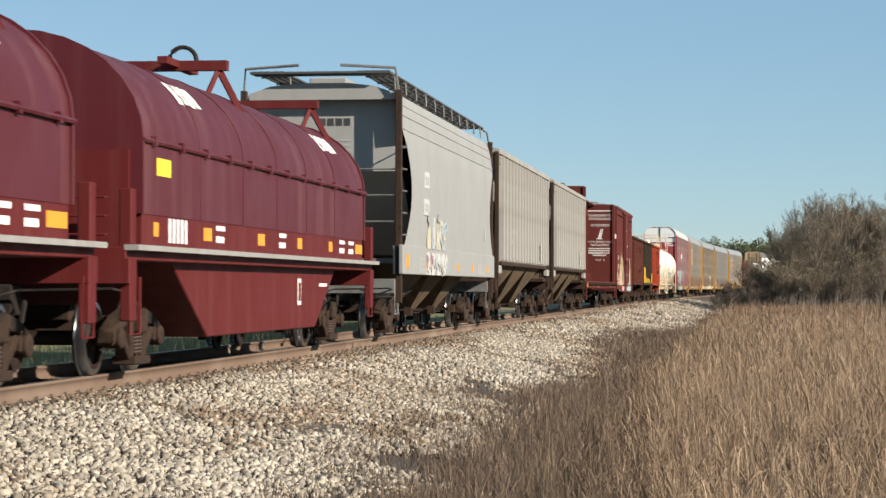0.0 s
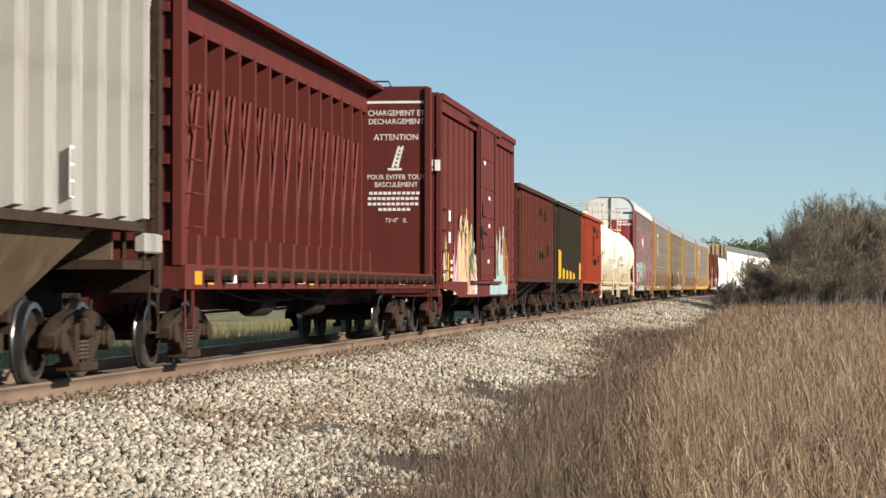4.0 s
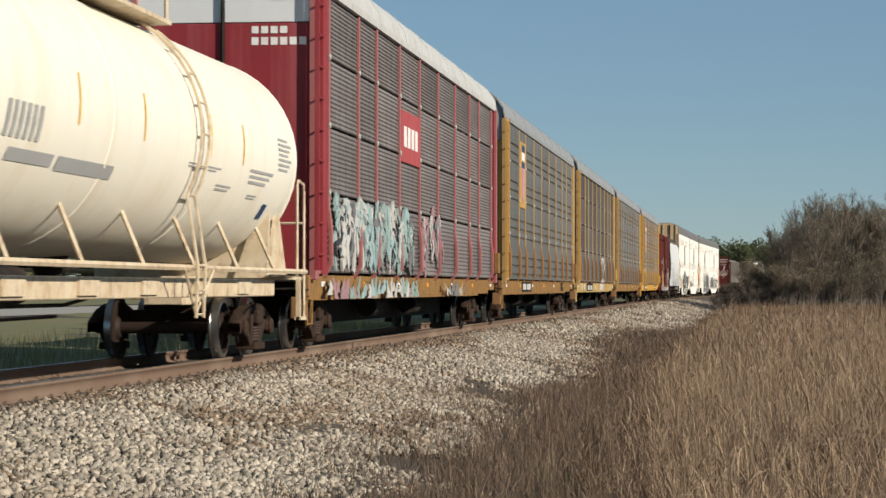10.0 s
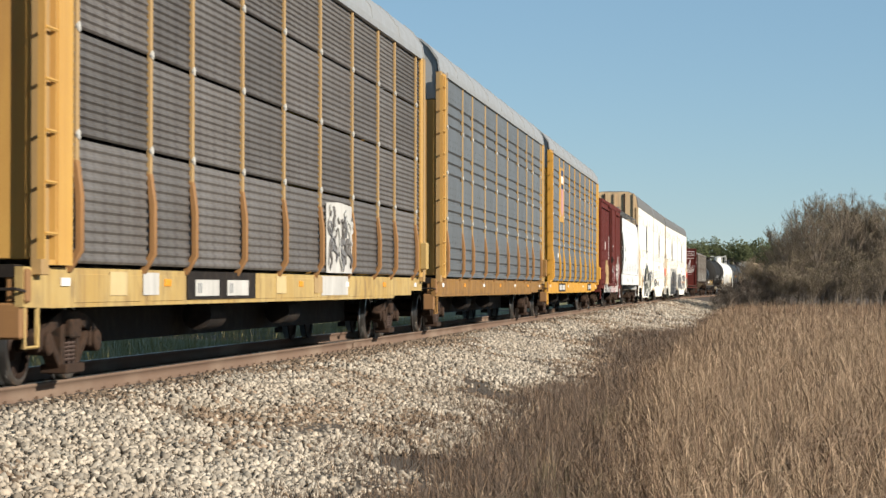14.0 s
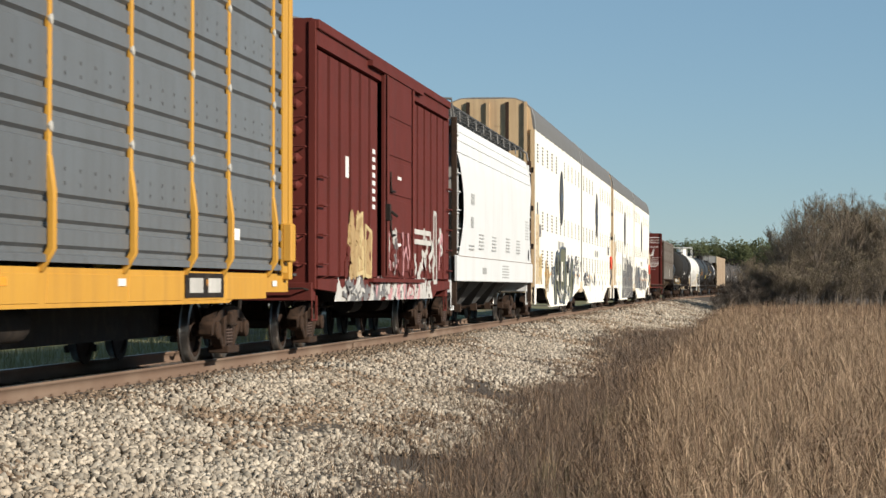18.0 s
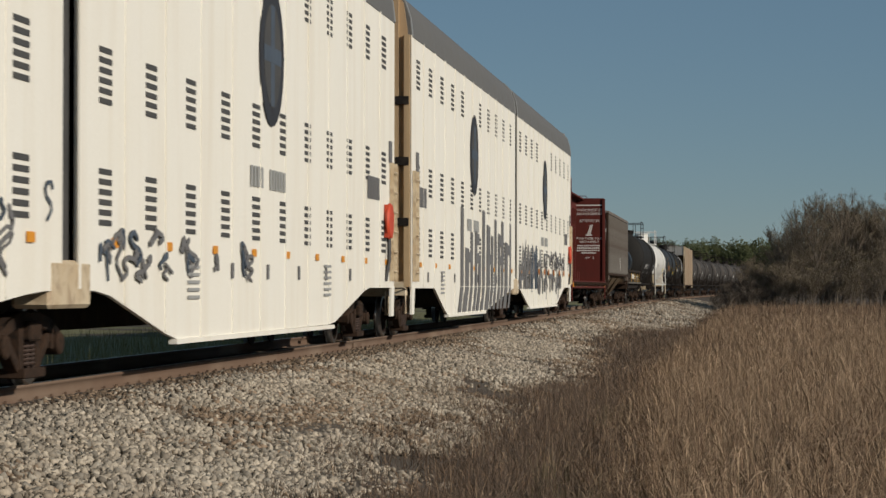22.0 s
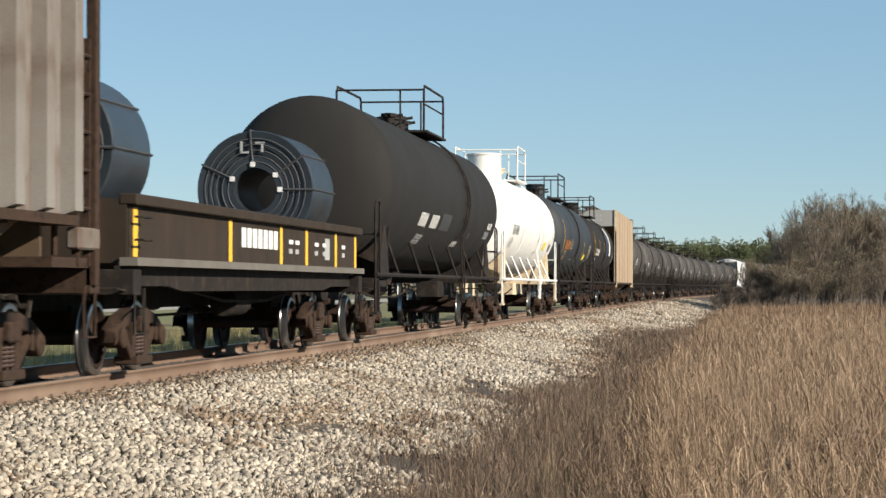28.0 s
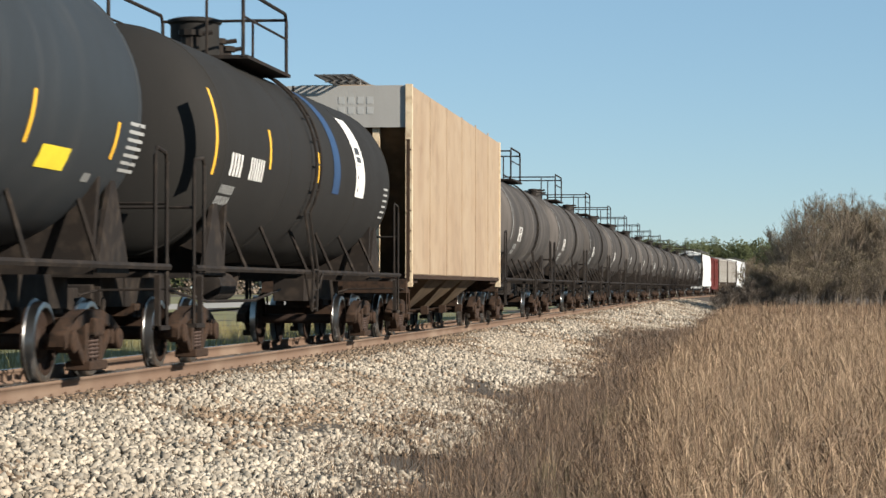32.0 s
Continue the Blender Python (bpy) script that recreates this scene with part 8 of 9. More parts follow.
# ties: timber ends that show between and beside the rails
tie_me = Geo().box(-1.3, 1.3, -0.115, 0.115, -0.40, -0.185).mesh("tie", M["tie"], 0.01)
for k in range(230):
    s = 8.0 + k * 0.52
    x, y, th = on_track(s)
    ob = new("tie", tie_me)
    ob.location = (float(x), float(y), 0.0)
    ob.rotation_euler = (0, 0, -float(th))
    ob.parent = bank
plate = Geo().box(-0.1, 0.1, -0.1, 0.1, -0.186, -0.168).box(-0.09, -0.06, -0.05, -0.02, -0.17, -0.13).box(0.06, 0.09, 0.02, 0.05, -0.17, -0.13).mesh("tie_plate", M["rail"])
for k in range(70):
    s = 12.0 + k * 0.52
    x, y, th = on_track(s + 0.16, 0.753)
    ob = new("tie_plate", plate)
    ob.location, ob.parent = (float(x), float(y), -0.026), bank


def joint_bar(s):
    x, y, th = on_track(s, 0.753 + 0.03)
    ob = new("joint_bar", Geo().box(-0.02, 0.02, -0.45, 0.45, -0.14, -0.045).mesh("joint_bar", M["rail"], 0.008))
    ob.location, ob.parent = (float(x), float(y), -0.026), bank


joint_bar(44.2)


def blades(s, r, height, lean_amount, width, name, material, ground_z, segs=3, lay=None):
    """Grass: bent tapering blades, one mesh."""
    n = len(s)
    x, y, _ = on_track(s, r)
    az = rng.uniform(0, 2 * np.pi, n) if lay is None else lay + rng.normal(0, 0.7, n)
    lean = np.clip(np.abs(rng.normal(0, lean_amount * 0.75, n)), 0, 1.2)
    vs = []
    for k in range(segs + 1):
        u = k / segs
        out = height * lean * u ** 1.35
        up = height * u * np.sqrt(np.clip(1 - (lean * u) ** 2 * 0.6, 0.05, 1))
        cx, cy, cz = x + out * np.cos(az), y + out * np.sin(az), ground_z + up
        w = width * (1 - 0.85 * u)
        face = rng.uniform(0, 2 * np.pi, n) if k == 0 else face
        wx, wy = np.cos(face) * w / 2, np.sin(face) * w / 2
        vs.append(np.stack([cx - wx, cy - wy, cz], 1))
        vs.append(np.stack([cx + wx, cy + wy, cz], 1))
    v = np.stack(vs, 1)
    m = 2 * (segs + 1)
    q = np.array([(2 * k, 2 * k + 1, 2 * k + 3, 2 * k + 2) for k in range(segs)])
    f = q[None] + (np.arange(n) * m)[:, None, None]
    return big_mesh(name, v.reshape(-1, 3), f.reshape(-1, 4), material, True)


def field_z(r):
    return np.interp(r, [5.2, 6.6, 9, 40, 400], [-0.88, -0.93, -0.9, -0.95, -1.0])


field = tagged(new("tall_grass", None), "tall dry tan grass covering the field beside the bank", "grass", kind="stuff")


def tall_edge(s):
    """Where the tall grass begins beside the bank."""
    return np.interp(s, [12, 21, 25, 36, 60, 200], [6.9, 6.65, 6.45, 6.05, 6.1, 6.2]) + 0.4 * np.array([noise.noise((a * 0.16, 9.0, 0.0)) + 0.6 * noise.noise((a * 0.9, 2.0, 0.0)) for a in s])


def sprays(s, r, foot, length, width, material, name):
    """Dry leaves that spring from the stems at some height, arch over and droop."""
    n = len(s)
    x, y, _ = on_track(s, r)
    az = rng.uniform(0, 2 * np.pi, n)
    rise, fall = rng.uniform(0.65, 1.05, n), rng.uniform(0.15, 1.0, n)
    base = field_z(r) + foot
    vs = []
    for k in range(5):
        u = k / 4
        out = length * (0.12 * u + 0.60 * u * u)
        up = length * (rise * u - fall * 0.7 * u ** 2.4)
        w = width * (0.8 + 0.5 * u - 1.2 * u * u)
        cx, cy, cz = x + out * np.cos(az), y + out * np.sin(az), base + up
        wx, wy = -np.sin(az) * w / 2, np.cos(az) * w / 2
        vs += [np.stack([cx - wx, cy - wy, cz], 1), np.stack([cx + wx, cy + wy, cz + 0.3 * w], 1)]
    v = np.stack(vs, 1)
    q = np.array([(2 * k, 2 * k + 1, 2 * k + 3, 2 * k + 2) for k in range(4)])
    f = q[None] + (np.arange(n) * 10)[:, None, None]
    part("grass_leaves", big_mesh(name, v.reshape(-1, 3), f.reshape(-1, 4), M[material], True), None, field)["kind"] = "stuff"


def grass_patch(n, s0, s1, hmin, hmax, width, segs, leaves):
    """Dry stems in ragged tufts with gaps between them; a low grey undergrowth; leaves that droop from the stems."""
    s = rng.uniform(s0, s1, n)
    far = 9.6 + 0.068 * s
    r = 4.9 + rng.uniform(0, 1, n) * (far - 4.9)
    # draw the stems together into tufts
    tuft = np.array([noise.noise((a * 2.3, b * 1.5, 40.0)) for a, b in zip(r, s)])
    cl = np.array([noise.noise((a * 0.9, b * 0.7, 0.0)) + 0.6 * noise.noise((a * 3.1, b * 2.2, 4.0)) for a, b in zip(r, s)])
    wide = np.array([noise.noise((a * 0.22, b * 0.12, 2.0)) for a, b in zip(r, s)])
    edge = tall_edge(s)
    keep = (cl + 0.5 * tuft > -0.25 + rng.uniform(-0.35, 0.45, n)) & (r > edge - rng.exponential(0.22, n))
    s, r, cl, edge, wide, tuft = s[keep], r[keep], cl[keep], edge[keep], wide[keep], tuft[keep]
    rise = np.clip((r - edge + 0.45) / 1.25, 0.3, 1.0)
    h = rng.uniform(hmin, hmax, len(s)) * rng.uniform(0.6, 1.1, len(s)) * rise * (0.93 + 0.30 * cl + 0.22 * wide)
    pick = rng.uniform(0, 1, len(s)) + 0.25 * wide + 0.2 * tuft - 0.55 * (1 - rise) - np.interp(s, [35, 70, 160], [0, 0.1, 0.22])
    for lo, hi, ink, wk, tall in ((-9, 0.34, "grass_grey", 1.1, 0.68), (0.34, 0.74, "grass", 1.0, 0.95), (0.74, 9, "grass_pale", 0.9, 1.06)):
        m = (pick >= lo) & (pick < hi)
        lay = rng.uniform(0, 2 * np.pi, m.sum())
        me = blades(s[m], r[m], h[m] * tall, 0.42, width * wk, "grass_blades", M[ink], field_z(r[m]), segs, lay)
        part("grass_blades", me, None, field)["kind"] = "stuff"
    for ink, share in (("grass_pale", 0.55), ("grass", 0.45)):
        q = rng.choice(len(s), int(leaves * share))
        sprays(s[q] + rng.normal(0, 0.04, len(q)), r[q], h[q] * rng.uniform(0.25, 0.85, len(q)), rng.uniform(0.2, 0.55, len(q)) * np.clip(rise[q], 0.5, 1), width * rng.uniform(0.7, 1.15, len(q)), ink, "grass_leaves")


grass_patch(62000, 12, 30, 0.55, 1.02, 0.0062, 3, 24000)
grass_patch(54000, 30, 60, 0.6, 1.02, 0.0095, 2, 15000)
grass_patch(46000, 60, 115, 0.6, 1.0, 0.016, 2, 8000)
grass_patch(34000, 115, 215, 0.6, 1.05, 0.032, 2, 0)


def weeds(n, s0, s1, width, name):
    """Flattened dead stalks and short weeds along the foot of the bank."""
    s = rng.uniform(s0, s1, n)
    edge = gravel_edge(s)
    r = edge - 1.1 + rng.uniform(0, 1, n) ** 0.75 * (7.3 - edge + 1.1)
    keep = np.array([noise.noise((a * 1.3, b * 0.8, 5.0)) for a, b in zip(r, s)]) + 0.5 * np.clip(r - edge + 0.1, -0.7, 0.6) > rng.uniform(-0.35, 0.3, n)
    s, r = s[keep], r[keep]
    z = slope_z(r) + 0.005
    tall = rng.uniform(0.12, 0.5, len(s)) * (0.5 + 0.45 * np.clip(r - edge[keep], 0, 1.3))
    pick = rng.uniform(0, 1, len(s))
    lay = rng.uniform(0, 2 * np.pi, len(s))
    for lo, hi, ink in ((0.0, 0.55, "weed"), (0.55, 0.8, "grass_grey"), (0.8, 0.93, "grass"), (0.93, 1.0, "grass_pale")):
        m = (pick >= lo) & (pick < hi)
        me = blades(s[m], r[m], tall[m], 1.7, width, name, M[ink], z[m], 2, lay[m])
        part("dead_stalks", me, None, weed_bed)["kind"] = "stuff"


def green_tufts(n):
    s = rng.uniform(12, 34, n)
    r = 6.2 + rng.exponential(0.5, n)
    keep = np.array([noise.noise((a * 0.8, b * 0.5, 15.0)) for a, b in zip(r, s)]) > rng.uniform(0.0, 0.25, n)
    s, r = s[keep], r[keep]
    part("green_blades", blades(s, r, rng.uniform(0.2, 0.5, len(s)), 0.35, 0.006, "green_blades", M["stalk_green"], field_z(r), 2), None, field, "fresh green blades")["kind"] = "stuff"


green_tufts(4500)
weed_bed = tagged(new("dead_weeds", None), "flattened grey-brown dead weeds along the ballast foot", "weeds", kind="stuff")
weeds(46000, 12, 40, 0.007, "dead_stalks")
weeds(36000, 40, 110, 0.012, "dead_stalks")
weeds(9000, 110, 200, 0.03, "dead_stalks")
# ---- bare trees and brush, woods, road and far buildings ----
def limb_paths(height, seed, spread=0.5, levels=4, kids=(9, 6, 5, 4), stem=0.11, lean=0.0):
    """Branch paths of a bare tree: for each level a list of (points, radius at the foot)."""
    rnd = random.Random(seed)
    out = [[] for _ in range(levels + 1)]

    def grow(p, d, length, rad, level):
        n = 4 if level < 2 else 3
        pts = [p.copy()]
        for k in range(n):
            d = (d + Vector((rnd.uniform(-1, 1), rnd.uniform(-1, 1), rnd.uniform(-0.5, 0.9))) * (0.10 + 0.035 * level)).normalized()
            p = p + d * (length / n)
            pts.append(p.copy())
        out[level].append((pts, rad))
        if level == levels:
            return
        m = kids[level]
        for k in range(m):
            u = (0.22 if level == 0 else 0.15) + 0.85 * (k + rnd.random()) / (m + 0.3)
            u = min(u, 0.999)
            i = min(int(u * n), n - 1)
            q = pts[i].lerp(pts[i + 1], u * n - i)
            ang = rnd.uniform(0, 6.283)
            side = Vector((math.cos(ang), math.sin(ang), 0))
            nd = (d * 0.75 + side * (spread + 0.35 * rnd.random()) * 0.8 + Vector((0, 0, 0.40))).normalized()
            grow(q, nd, length * rnd.uniform(0.46, 0.70) * (1.15 - 0.5 * u), rad * (0.52 - 0.12 * u), level + 1)

    grow(Vector((0, 0, -0.1)), Vector((lean, lean * 0.5, 1)).normalized(), height * 0.78, stem, 0)
    return out


def tube_mesh(paths, name, material, sides=3, least=0.0):
    v, f = [], []
    for pts, rad in paths:
        b = len(v)
        n = len(pts)
        for i, p in enumerate(pts):
            d = (pts[min(i + 1, n - 1)] - pts[max(i - 1, 0)]).normalized()
            u = d.cross(Vector((0.3, 0.9, 0.2))).normalized()
            w = d.cross(u)
            r = max(rad * (1 - 0.75 * i / (n - 1)), least)
            for k in range(sides):
                a = 6.2832 * k / sides
                q = p + (u * math.cos(a) + w * math.sin(a)) * r
                v.append((q.x, q.y, q.z))
        for i in range(n - 1):
            for k in range(sides):
                k2 = (k + 1) % sides
                f.append((b + i * sides + k, b + i * sides + k2, b + (i + 1) * sides + k2, b + (i + 1) * sides + k))
    return big_mesh(name, v, f, material, True)


def crown_mesh(thick, thin, material):
    """Branches as thin tubes and the finest twigs as narrow bent slips, in one crown."""
    v, f = [], []
    for pts, rad in thick:
        b, n = len(v), len(pts)
        for i, p in enumerate(pts):
            r = max(rad * (1 - 0.75 * i / (n - 1)), 0.008)
            v += [(p.x + r, p.y, p.z), (p.x - 0.5 * r, p.y + 0.87 * r, p.z), (p.x - 0.5 * r, p.y - 0.87 * r, p.z)]
        for i in range(n - 1):
            f += [(b + i * 3 + k, b + i * 3 + (k + 1) % 3, b + i * 3 + 3 + (k + 1) % 3, b + i * 3 + 3 + k) for k in range(3)]
    for q, (pts, rad) in enumerate(thin):
        b = len(v)
        w = max(rad, 0.006)
        for i, p in enumerate((pts[0], pts[len(pts) // 2], pts[-1])):
            e = w * (1 - 0.35 * i)
            c, d = (e, 0.0) if q % 3 else (0.0, e)
            v += [(p.x - c, p.y - d, p.z), (p.x + c, p.y + d, p.z)]
        f += [(b, b + 1, b + 3, b + 2), (b + 2, b + 3, b + 5, b + 4)]
    return big_mesh("crown", v, f, material, True)


def bud_mesh(paths, count, seed, size, material):
    rnd = random.Random(seed)
    v, f = [], []
    for _ in range(count):
        pts, _r = rnd.choice(paths)
        p = rnd.choice(pts) + Vector((rnd.uniform(-0.1, 0.1), rnd.uniform(-0.1, 0.1), rnd.uniform(-0.1, 0.1)))
        a = Vector((rnd.uniform(-1, 1), rnd.uniform(-1, 1), rnd.uniform(-1, 1))).normalized() * size
        b = a.cross(Vector((rnd.uniform(-1, 1), rnd.uniform(-1, 1), 1))).normalized() * size * 0.7
        n = len(v)
        v += [tuple(p - a), tuple(p + b), tuple(p + a), tuple(p - b)]
        f.append((n, n + 1, n + 2, n + 3))
    return big_mesh("bud_cluster", v, f, material)


def bare_tree(name, label, height, seed, buds=0, twig="twig", **kw):
    t = thing(name, label, "tree" if name == "bare_tree" else "bush", "bare trees and brush beside the track")
    paths = limb_paths(height, seed, **kw)
    part("trunk", tube_mesh(paths[0], "trunk", M["bark"], 7), None, t)
    part("limb", tube_mesh(paths[1], "limb", M["bark"], 5), None, t)
    part("crown", crown_mesh(paths[2], paths[3] + (paths[4] if len(paths) > 4 else []), M[twig]), None, t)
    if buds:
        part("bud_cluster", bud_mesh(paths[-1], int(buds * 1.6), seed, 0.04, M["bud"]), None, t, "pale fresh buds")["kind"] = "stuff"
    return t


tree_kinds = [bare_tree("bare_tree", "bare grey-brown tree with fine upright twigs", 8.6, 3, 1500, kids=(12, 7, 6, 4), spread=0.42, stem=0.13),
              bare_tree("bare_tree", "bare grey-brown tree with spreading limbs", 8.0, 5, 1300, kids=(11, 8, 6, 4), spread=0.62, stem=0.12),
              bare_tree("bare_tree", "bare tree with swelling greenish buds", 8.8, 8, 2600, kids=(12, 7, 6, 5), spread=0.5, stem=0.14)]
bush_kinds = [bare_tree("bare_bush", "tangled leafless brown bush", 4.2, 13, 900, kids=(14, 8, 5, 3), spread=0.75, stem=0.06),
              bare_tree("bare_bush", "dense leafless brown thicket", 3.4, 17, 700, kids=(14, 8, 5, 3), spread=0.95, stem=0.05),
              bare_tree("bare_bush", "low dark thorny brush at the bank's foot", 1.7, 19, 0, "brush", kids=(13, 8, 5, 2), spread=1.2, stem=0.04, lean=0.4)]
spots = random.Random(77)


def set_tree(kind, x, y, scale, turn):
    m = pose(x, y, lie(x), 0, 0, turn) @ Matrix.Diagonal((scale * 1.15, scale * 1.15, scale * 0.92, 1))
    ob = kind
    if kind in placed:
        ob = copy_thing(kind, Matrix())
    placed.append(ob)
    ob.matrix_world = m


placed = []
for x, y, k, sc in ((10.8, 196, 1, 0.80), (12.6, 203, 0, 0.97), (14.2, 193, 1, 1.0), (15.6, 206, 2, 1.04), (17.0, 197, 0, 1.02), (18.6, 204, 2, 0.98), (20.4, 196, 1, 0.98), (22.0, 205, 0, 1.0), (13.4, 212, 2, 0.95),
                    (24.5, 199, 2, 0.95), (27.5, 204, 1, 1.0), (16.2, 214, 1, 1.0), (19.6, 213, 0, 1.0), (11.6, 208, 0, 0.78),
                    (13.2, 199, 1, 0.9), (14.9, 201, 2, 1.0), (16.3, 202, 1, 1.02), (17.9, 201, 2, 1.03), (19.8, 202, 1, 1.0), (21.3, 200, 2, 0.98), (23.2, 203, 1, 0.97), (25.8, 206, 0, 0.97), (20.6, 208, 2, 1.02), (18.2, 209, 1, 1.03)):
    set_tree(tree_kinds[k], x, y, sc, spots.uniform(0, 360))
for x, y, k, sc in ((9.6, 190, 0, 0.85), (11.2, 187, 1, 1.1), (12.4, 191, 0, 1.2), (13.9, 186, 1, 1.2), (15.4, 189, 0, 1.25), (16.9, 186, 1, 1.25), (18.4, 190, 0, 1.2), (19.9, 186, 1, 1.2), (21.6, 189, 0, 1.2), (23.4, 187, 1, 1.2),
                    (10.4, 199, 0, 1.0), (14.7, 198, 0, 1.3), (17.7, 199, 1, 1.5), (21.0, 199, 0, 1.3), (12.9, 197, 1, 1.35), (25.6, 190, 0, 1.2), (8.8, 196, 1, 0.8)):
    set_tree(bush_kinds[k], x, y, sc, spots.uniform(0, 360))
for x, y, sc in ((5.9, 186, 1.0), (6.3, 181, 0.9), (6.8, 183, 1.3), (7.4, 190, 1.6), (8.2, 186, 1.7), (8.9, 191, 1.9), (9.6, 187, 2.0), (6.6, 197, 1.4), (7.6, 202, 1.8), (8.6, 200, 2.2), (6.7, 188, 0.85), (7.5, 184, 1.0), (8.3, 190, 1.15), (9.0, 183, 1.1), (9.9, 186, 1.2), (7.9, 195, 1.2), (7.0, 200, 1.0), (10.6, 182, 1.0), (6.4, 193, 0.7)):
    set_tree(bush_kinds[2], x, y, sc, spots.uniform(0, 360))


more = random.Random(5)
for k in range(34):
    x, y = 9.5 + k * 0.62 + more.uniform(-0.5, 0.5), more.uniform(182, 192)
    set_tree(bush_kinds[k % 2], x, y, more.uniform(0.55, 1.0), more.uniform(0, 360))
for k in range(16):
    set_tree(bush_kinds[k % 2], 7.5 + k * 2.3 + more.uniform(-0.6, 0.6), more.uniform(222, 240), more.uniform(0.9, 1.4), more.uniform(0, 360))


def woods():
    """A belt of spring woods across the distance: trunks and crowns of many leaf clumps."""
    rnd = np.random.default_rng(23)
    place, size = [], []
    trunks = []
    xs = [x for x in np.arange(-340, 205, 1.65) if not -70 < x < 75] + list(np.arange(-70, 75, 1.5))
    for x in xs:
        near = -70 <= x < 75
        x = x + rnd.uniform(-1.2, 1.2)
        y = 560 + rnd.uniform(-18, 40) + 0.05 * abs(x)
        h = 13.4 + 1.3 * noise.noise((x * 0.05, 0.0, 4.0)) + rnd.uniform(-0.8, 0.8)
        n = 3600 if near else 160
        th, ph = rnd.uniform(0, 6.283, n), np.arccos(rnd.uniform(-1, 1, n))
        rad = rnd.uniform(0.15, 1.0, n) ** 0.6
        wx = rnd.uniform(2.4, 3.8)
        px = x + wx * rad * np.sin(ph) * np.cos(th)
        py = y + wx * rad * np.sin(ph) * np.sin(th)
        pz = -1.0 + h * 0.52 + h * 0.48 * rad * np.cos(ph) + rnd.normal(0, 0.3, n)
        place.append(np.stack([px, py, pz], 1))
        size.append(rnd.uniform(0.11, 0.25, n) if near else rnd.uniform(0.5, 1.1, n))
        trunks.append(([Vector((x, y, -1.2)), Vector((x + 0.2, y, h * 0.4)), Vector((x, y + 0.2, h * 0.8))], 0.2))
    place, size = np.concatenate(place), np.concatenate(size)
    n = len(place)
    quad = np.array([(-1, -0.6, 0), (0.1, -0.9, 0.25), (1, 0.2, 0), (0.2, 0.9, -0.2)], dtype=float)
    nrm = np.array([0.35, -0.55, 0.75]) + 0.28 * rnd.normal(size=(n, 3))
    nrm /= np.linalg.norm(nrm, axis=1)[:, None]
    tan = np.cross(nrm, rnd.normal(size=(n, 3)))
    tan /= np.linalg.norm(tan, axis=1)[:, None]
    facing = np.stack([tan, np.cross(nrm, tan), nrm], 2)
    me = many(quad[None], np.array([(0, 1, 2, 3)]), place, np.stack([size, size, size], 1), facing, "wood_crowns", M["wood_leaf"])
    w = tagged(new("woods", me), "belt of spring-green woods across the distance", "woods", kind="stuff")
    part("wood_trunks", tube_mesh(trunks, "wood_trunks", M["bark"], 5), None, w)["kind"] = "stuff"
    under = []
    for k in range(140):
        x = -340 + k * 3.9
        under.append((x, 553 + rnd.uniform(-4, 4)))
    place = np.concatenate([np.stack([x + rnd.normal(0, 2.2, 160), y + rnd.normal(0, 1.5, 160), np.abs(rnd.normal(0, 2.2, 160)) - 0.8], 1) for x, y in under])
    n = len(place)
    s = rnd.uniform(0.25, 0.6, n)
    me = many(quad[None], np.array([(0, 1, 2, 3)]), place, np.stack([s, s, s], 1), turns(n), "wood_edge", M["twig"])
    part("wood_edge", me, None, w, "brown undergrowth")["kind"] = "stuff"


woods()

# far side of the track: verge, road and field
verge = [(-7.2, -0.985), (-9, -0.97), (-14, -0.9), (-20, -0.84), (-26, -0.72), (-31.2, -0.60)]
tagged(new("verge", swept("verge", verge, -55, 520, 6.0, M["green"], 0.3)), "green and tan grass verge beyond the track", "grass", kind="structure")
tagged(new("road", swept("road", [(-31, -0.59), (-33, -0.55), (-38, -0.50), (-43, -0.55), (-45, -0.6)], -55, 520, 6.0, M["road"])), "pale gravel road parallel to the track", "road", kind="structure")
tagged(new("meadow", swept("meadow", [(-45.2, -0.58), (-60, -0.68), (-110, -0.8), (-240, -0.85)], -55, 640, 12.0, M["green"], 0.3)), "green meadow beyond the road", "field", kind="structure")


def far_grass():
    n = 16000
    s = rng.uniform(14, 120, n)
    r = -4.7 - rng.uniform(0, 1, n) ** 1.3 * 10
    z = np.interp(-r, [4.4, 4.8, 7, 16], [-0.9, -1.0, -1.0, -0.9])
    me = blades(s, r, rng.uniform(0.25, 0.75, n), 0.45, 0.012, "verge_grass", M["verge_grass"], z)
    g = tagged(new("verge_grass", me), "tan and green grass beyond the track", "grass", kind="stuff")


far_grass()


def shed(x, y, w, h, label, wall):
    t = thing("shed", label, "shed", "pale sheds far across the field")
    part("wall", Geo().box(-w / 2, w / 2, 0, 4.0, 0, h), M[wall], t)
    part("roof", Geo().plate([(-0.3, h - 0.05), (4.3, h - 0.05), (2.0, h + 0.6)], -w / 2 - 0.2, w / 2 + 0.2), M["house_roof"], t)
    for k in range(3):
        part("window", Geo().box(-w / 2 + 0.8 + k * w / 3, -w / 2 + 1.6 + k * w / 3, -0.03, 0.02, 0.9, h - 0.5), M["mesh_dark"], t)
    t.matrix_world = pose(x, y, -0.95)


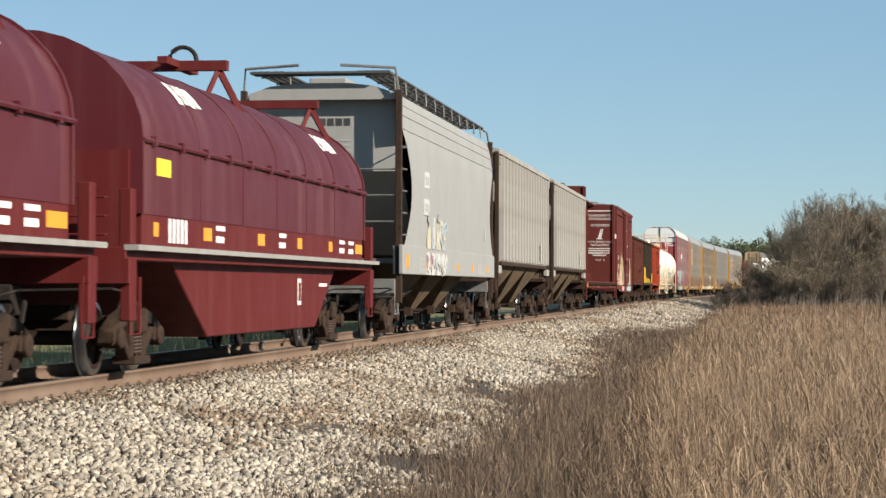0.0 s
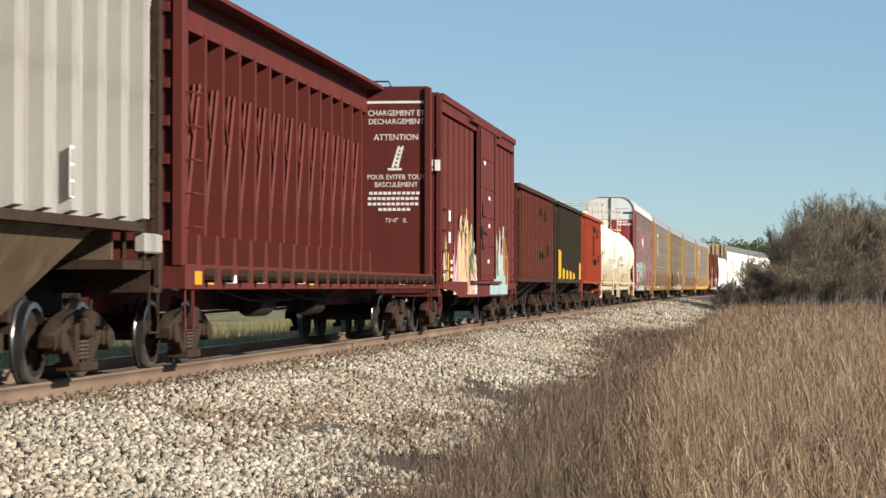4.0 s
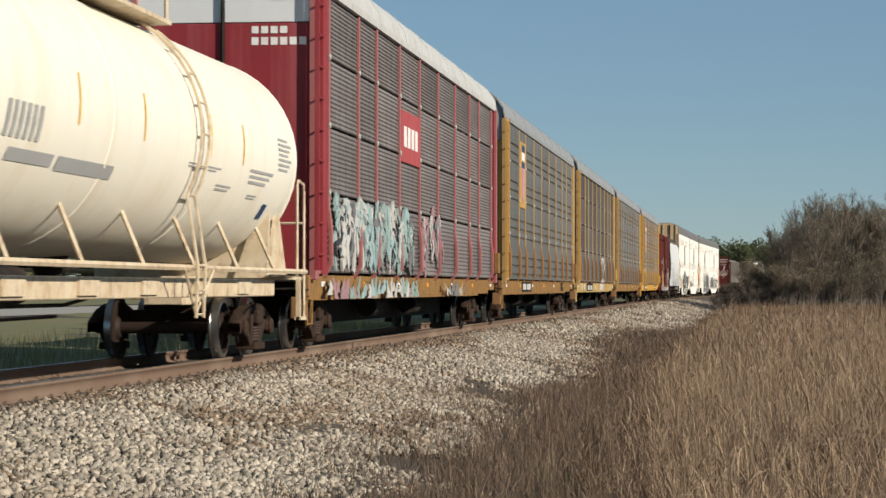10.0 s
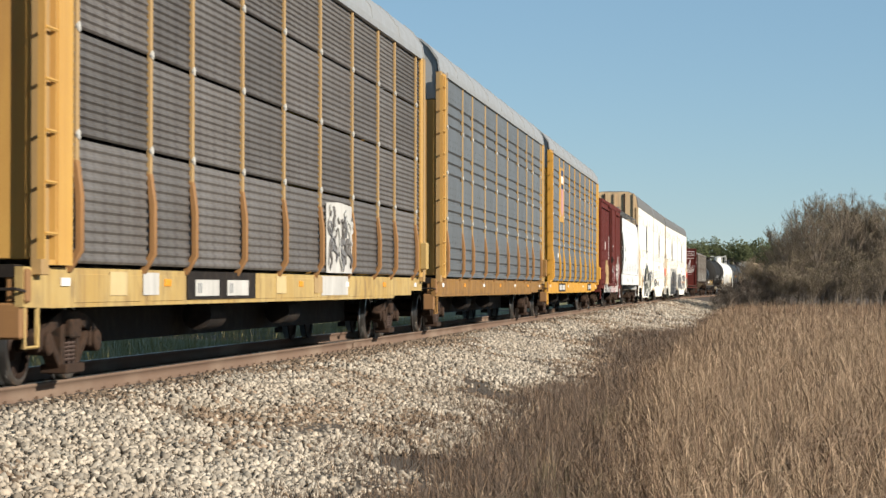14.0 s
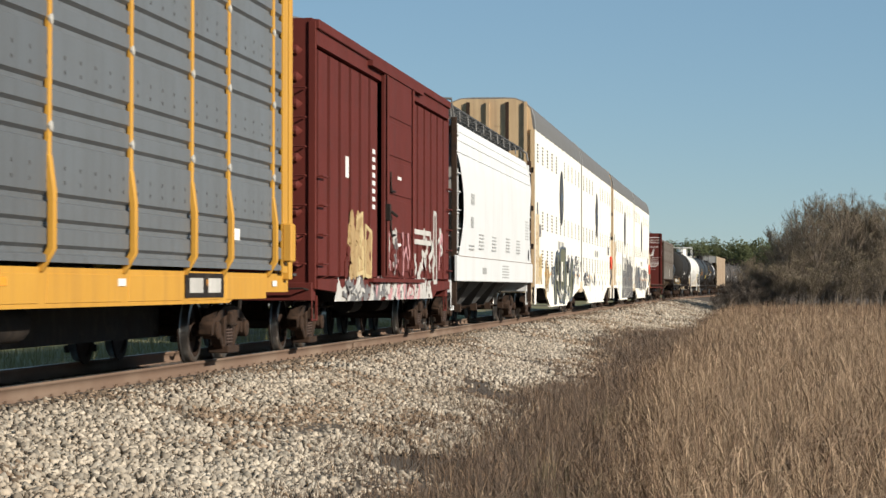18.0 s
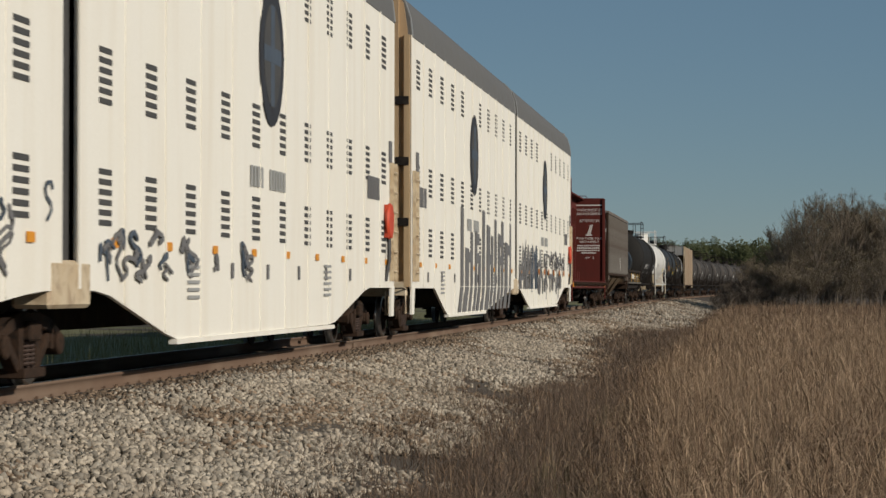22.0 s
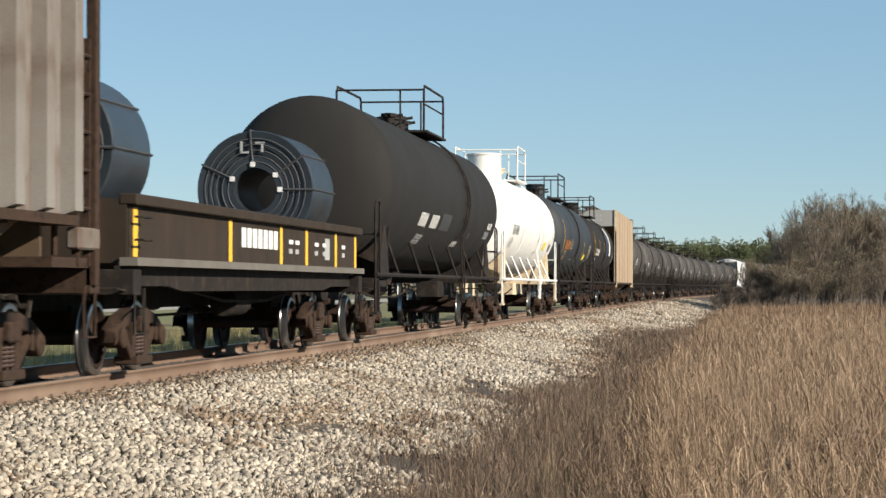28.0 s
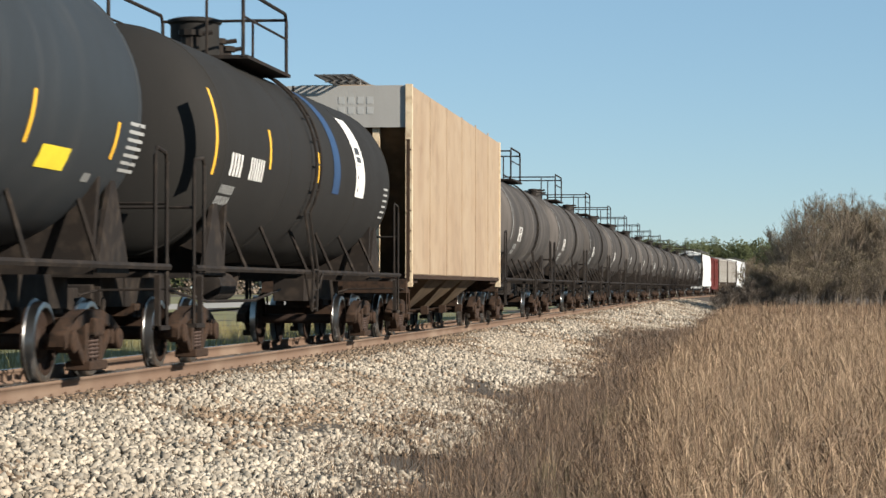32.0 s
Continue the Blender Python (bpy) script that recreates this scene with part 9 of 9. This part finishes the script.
for x, w, h, wall in ((-156, 6.2, 1.9, "house_wall"), (-147, 7.0, 2.0, "cream"), (-140.5, 2.2, 1.7, "house_wall"), (-134, 3.0, 1.6, "house_wall"), (-128, 3.4, 1.9, "house_wall")):
    shed(x, 512, w, h, "low pale shed in front of the woods", wall)


# ---- litter on the bank ----
def litter(s, r, label, parts):
    x, y, th = on_track(s, r)
    t = thing("scrap_timber", label, "debris")
    for k, (dx, dy, l, w, h, turn, tilt) in enumerate(parts):
        ob = part("board", Geo().box(-l / 2, l / 2, -w / 2, w / 2, 0, h), M["brush"], t, bevel=0.01)
        ob.location, ob.rotation_euler = (dx, dy, 0.02 * k), (0, radians(tilt), radians(turn))
    t.location = (float(x), float(y), float(np.interp(r, BANK_R, BANK_Z)) + 0.02)


litter(77.5, 4.6, "dark broken tie lying on the ballast", [(0, 0, 0.85, 0.16, 0.10, -28, 5), (-0.2, 0.2, 0.5, 0.14, 0.12, 12, 16), (0.35, -0.15, 0.6, 0.12, 0.08, -14, -9), (0.05, 0.35, 0.45, 0.1, 0.1, 50, 12)])
litter(45.5, 4.4, "dark scrap of timber on the ballast", [(0, 0, 0.24, 0.1, 0.06, 20, 6)])
# ---- the train's motion ----
def stand(s, base):
    """The pose of a car whose middle is at s metres and whose bogies stand base metres before and behind it."""
    x0, y0, _ = on_track(s - base)
    x1, y1, _ = on_track(s + base)
    turn = -math.atan2(x1 - x0, y1 - y0)
    return pose(float(x0 + x1) / 2, float(y0 + y1) / 2, RAIL_Z, 0, 0, math.degrees(turn))


def motions():
    times = [0.5 * k for k in range(65)]
    for car, s, base in CARS:
        walk(car, [(t, stand(s - way(t), base)) for t in times])
    spins = [k / 30 for k in range(961)]
    first = wheels_made[0]
    walk(first, [(t, Matrix.Rotation(way(t) / 0.42, 4, "X")) for t in spins])
    spin = first.animation_data
    for w in wheels_made[1:]:
        w.rotation_mode = "QUATERNION"
        w.animation_data_create()
        w.animation_data.action = spin.action
        w.animation_data.action_slot = spin.action_slot


motions()
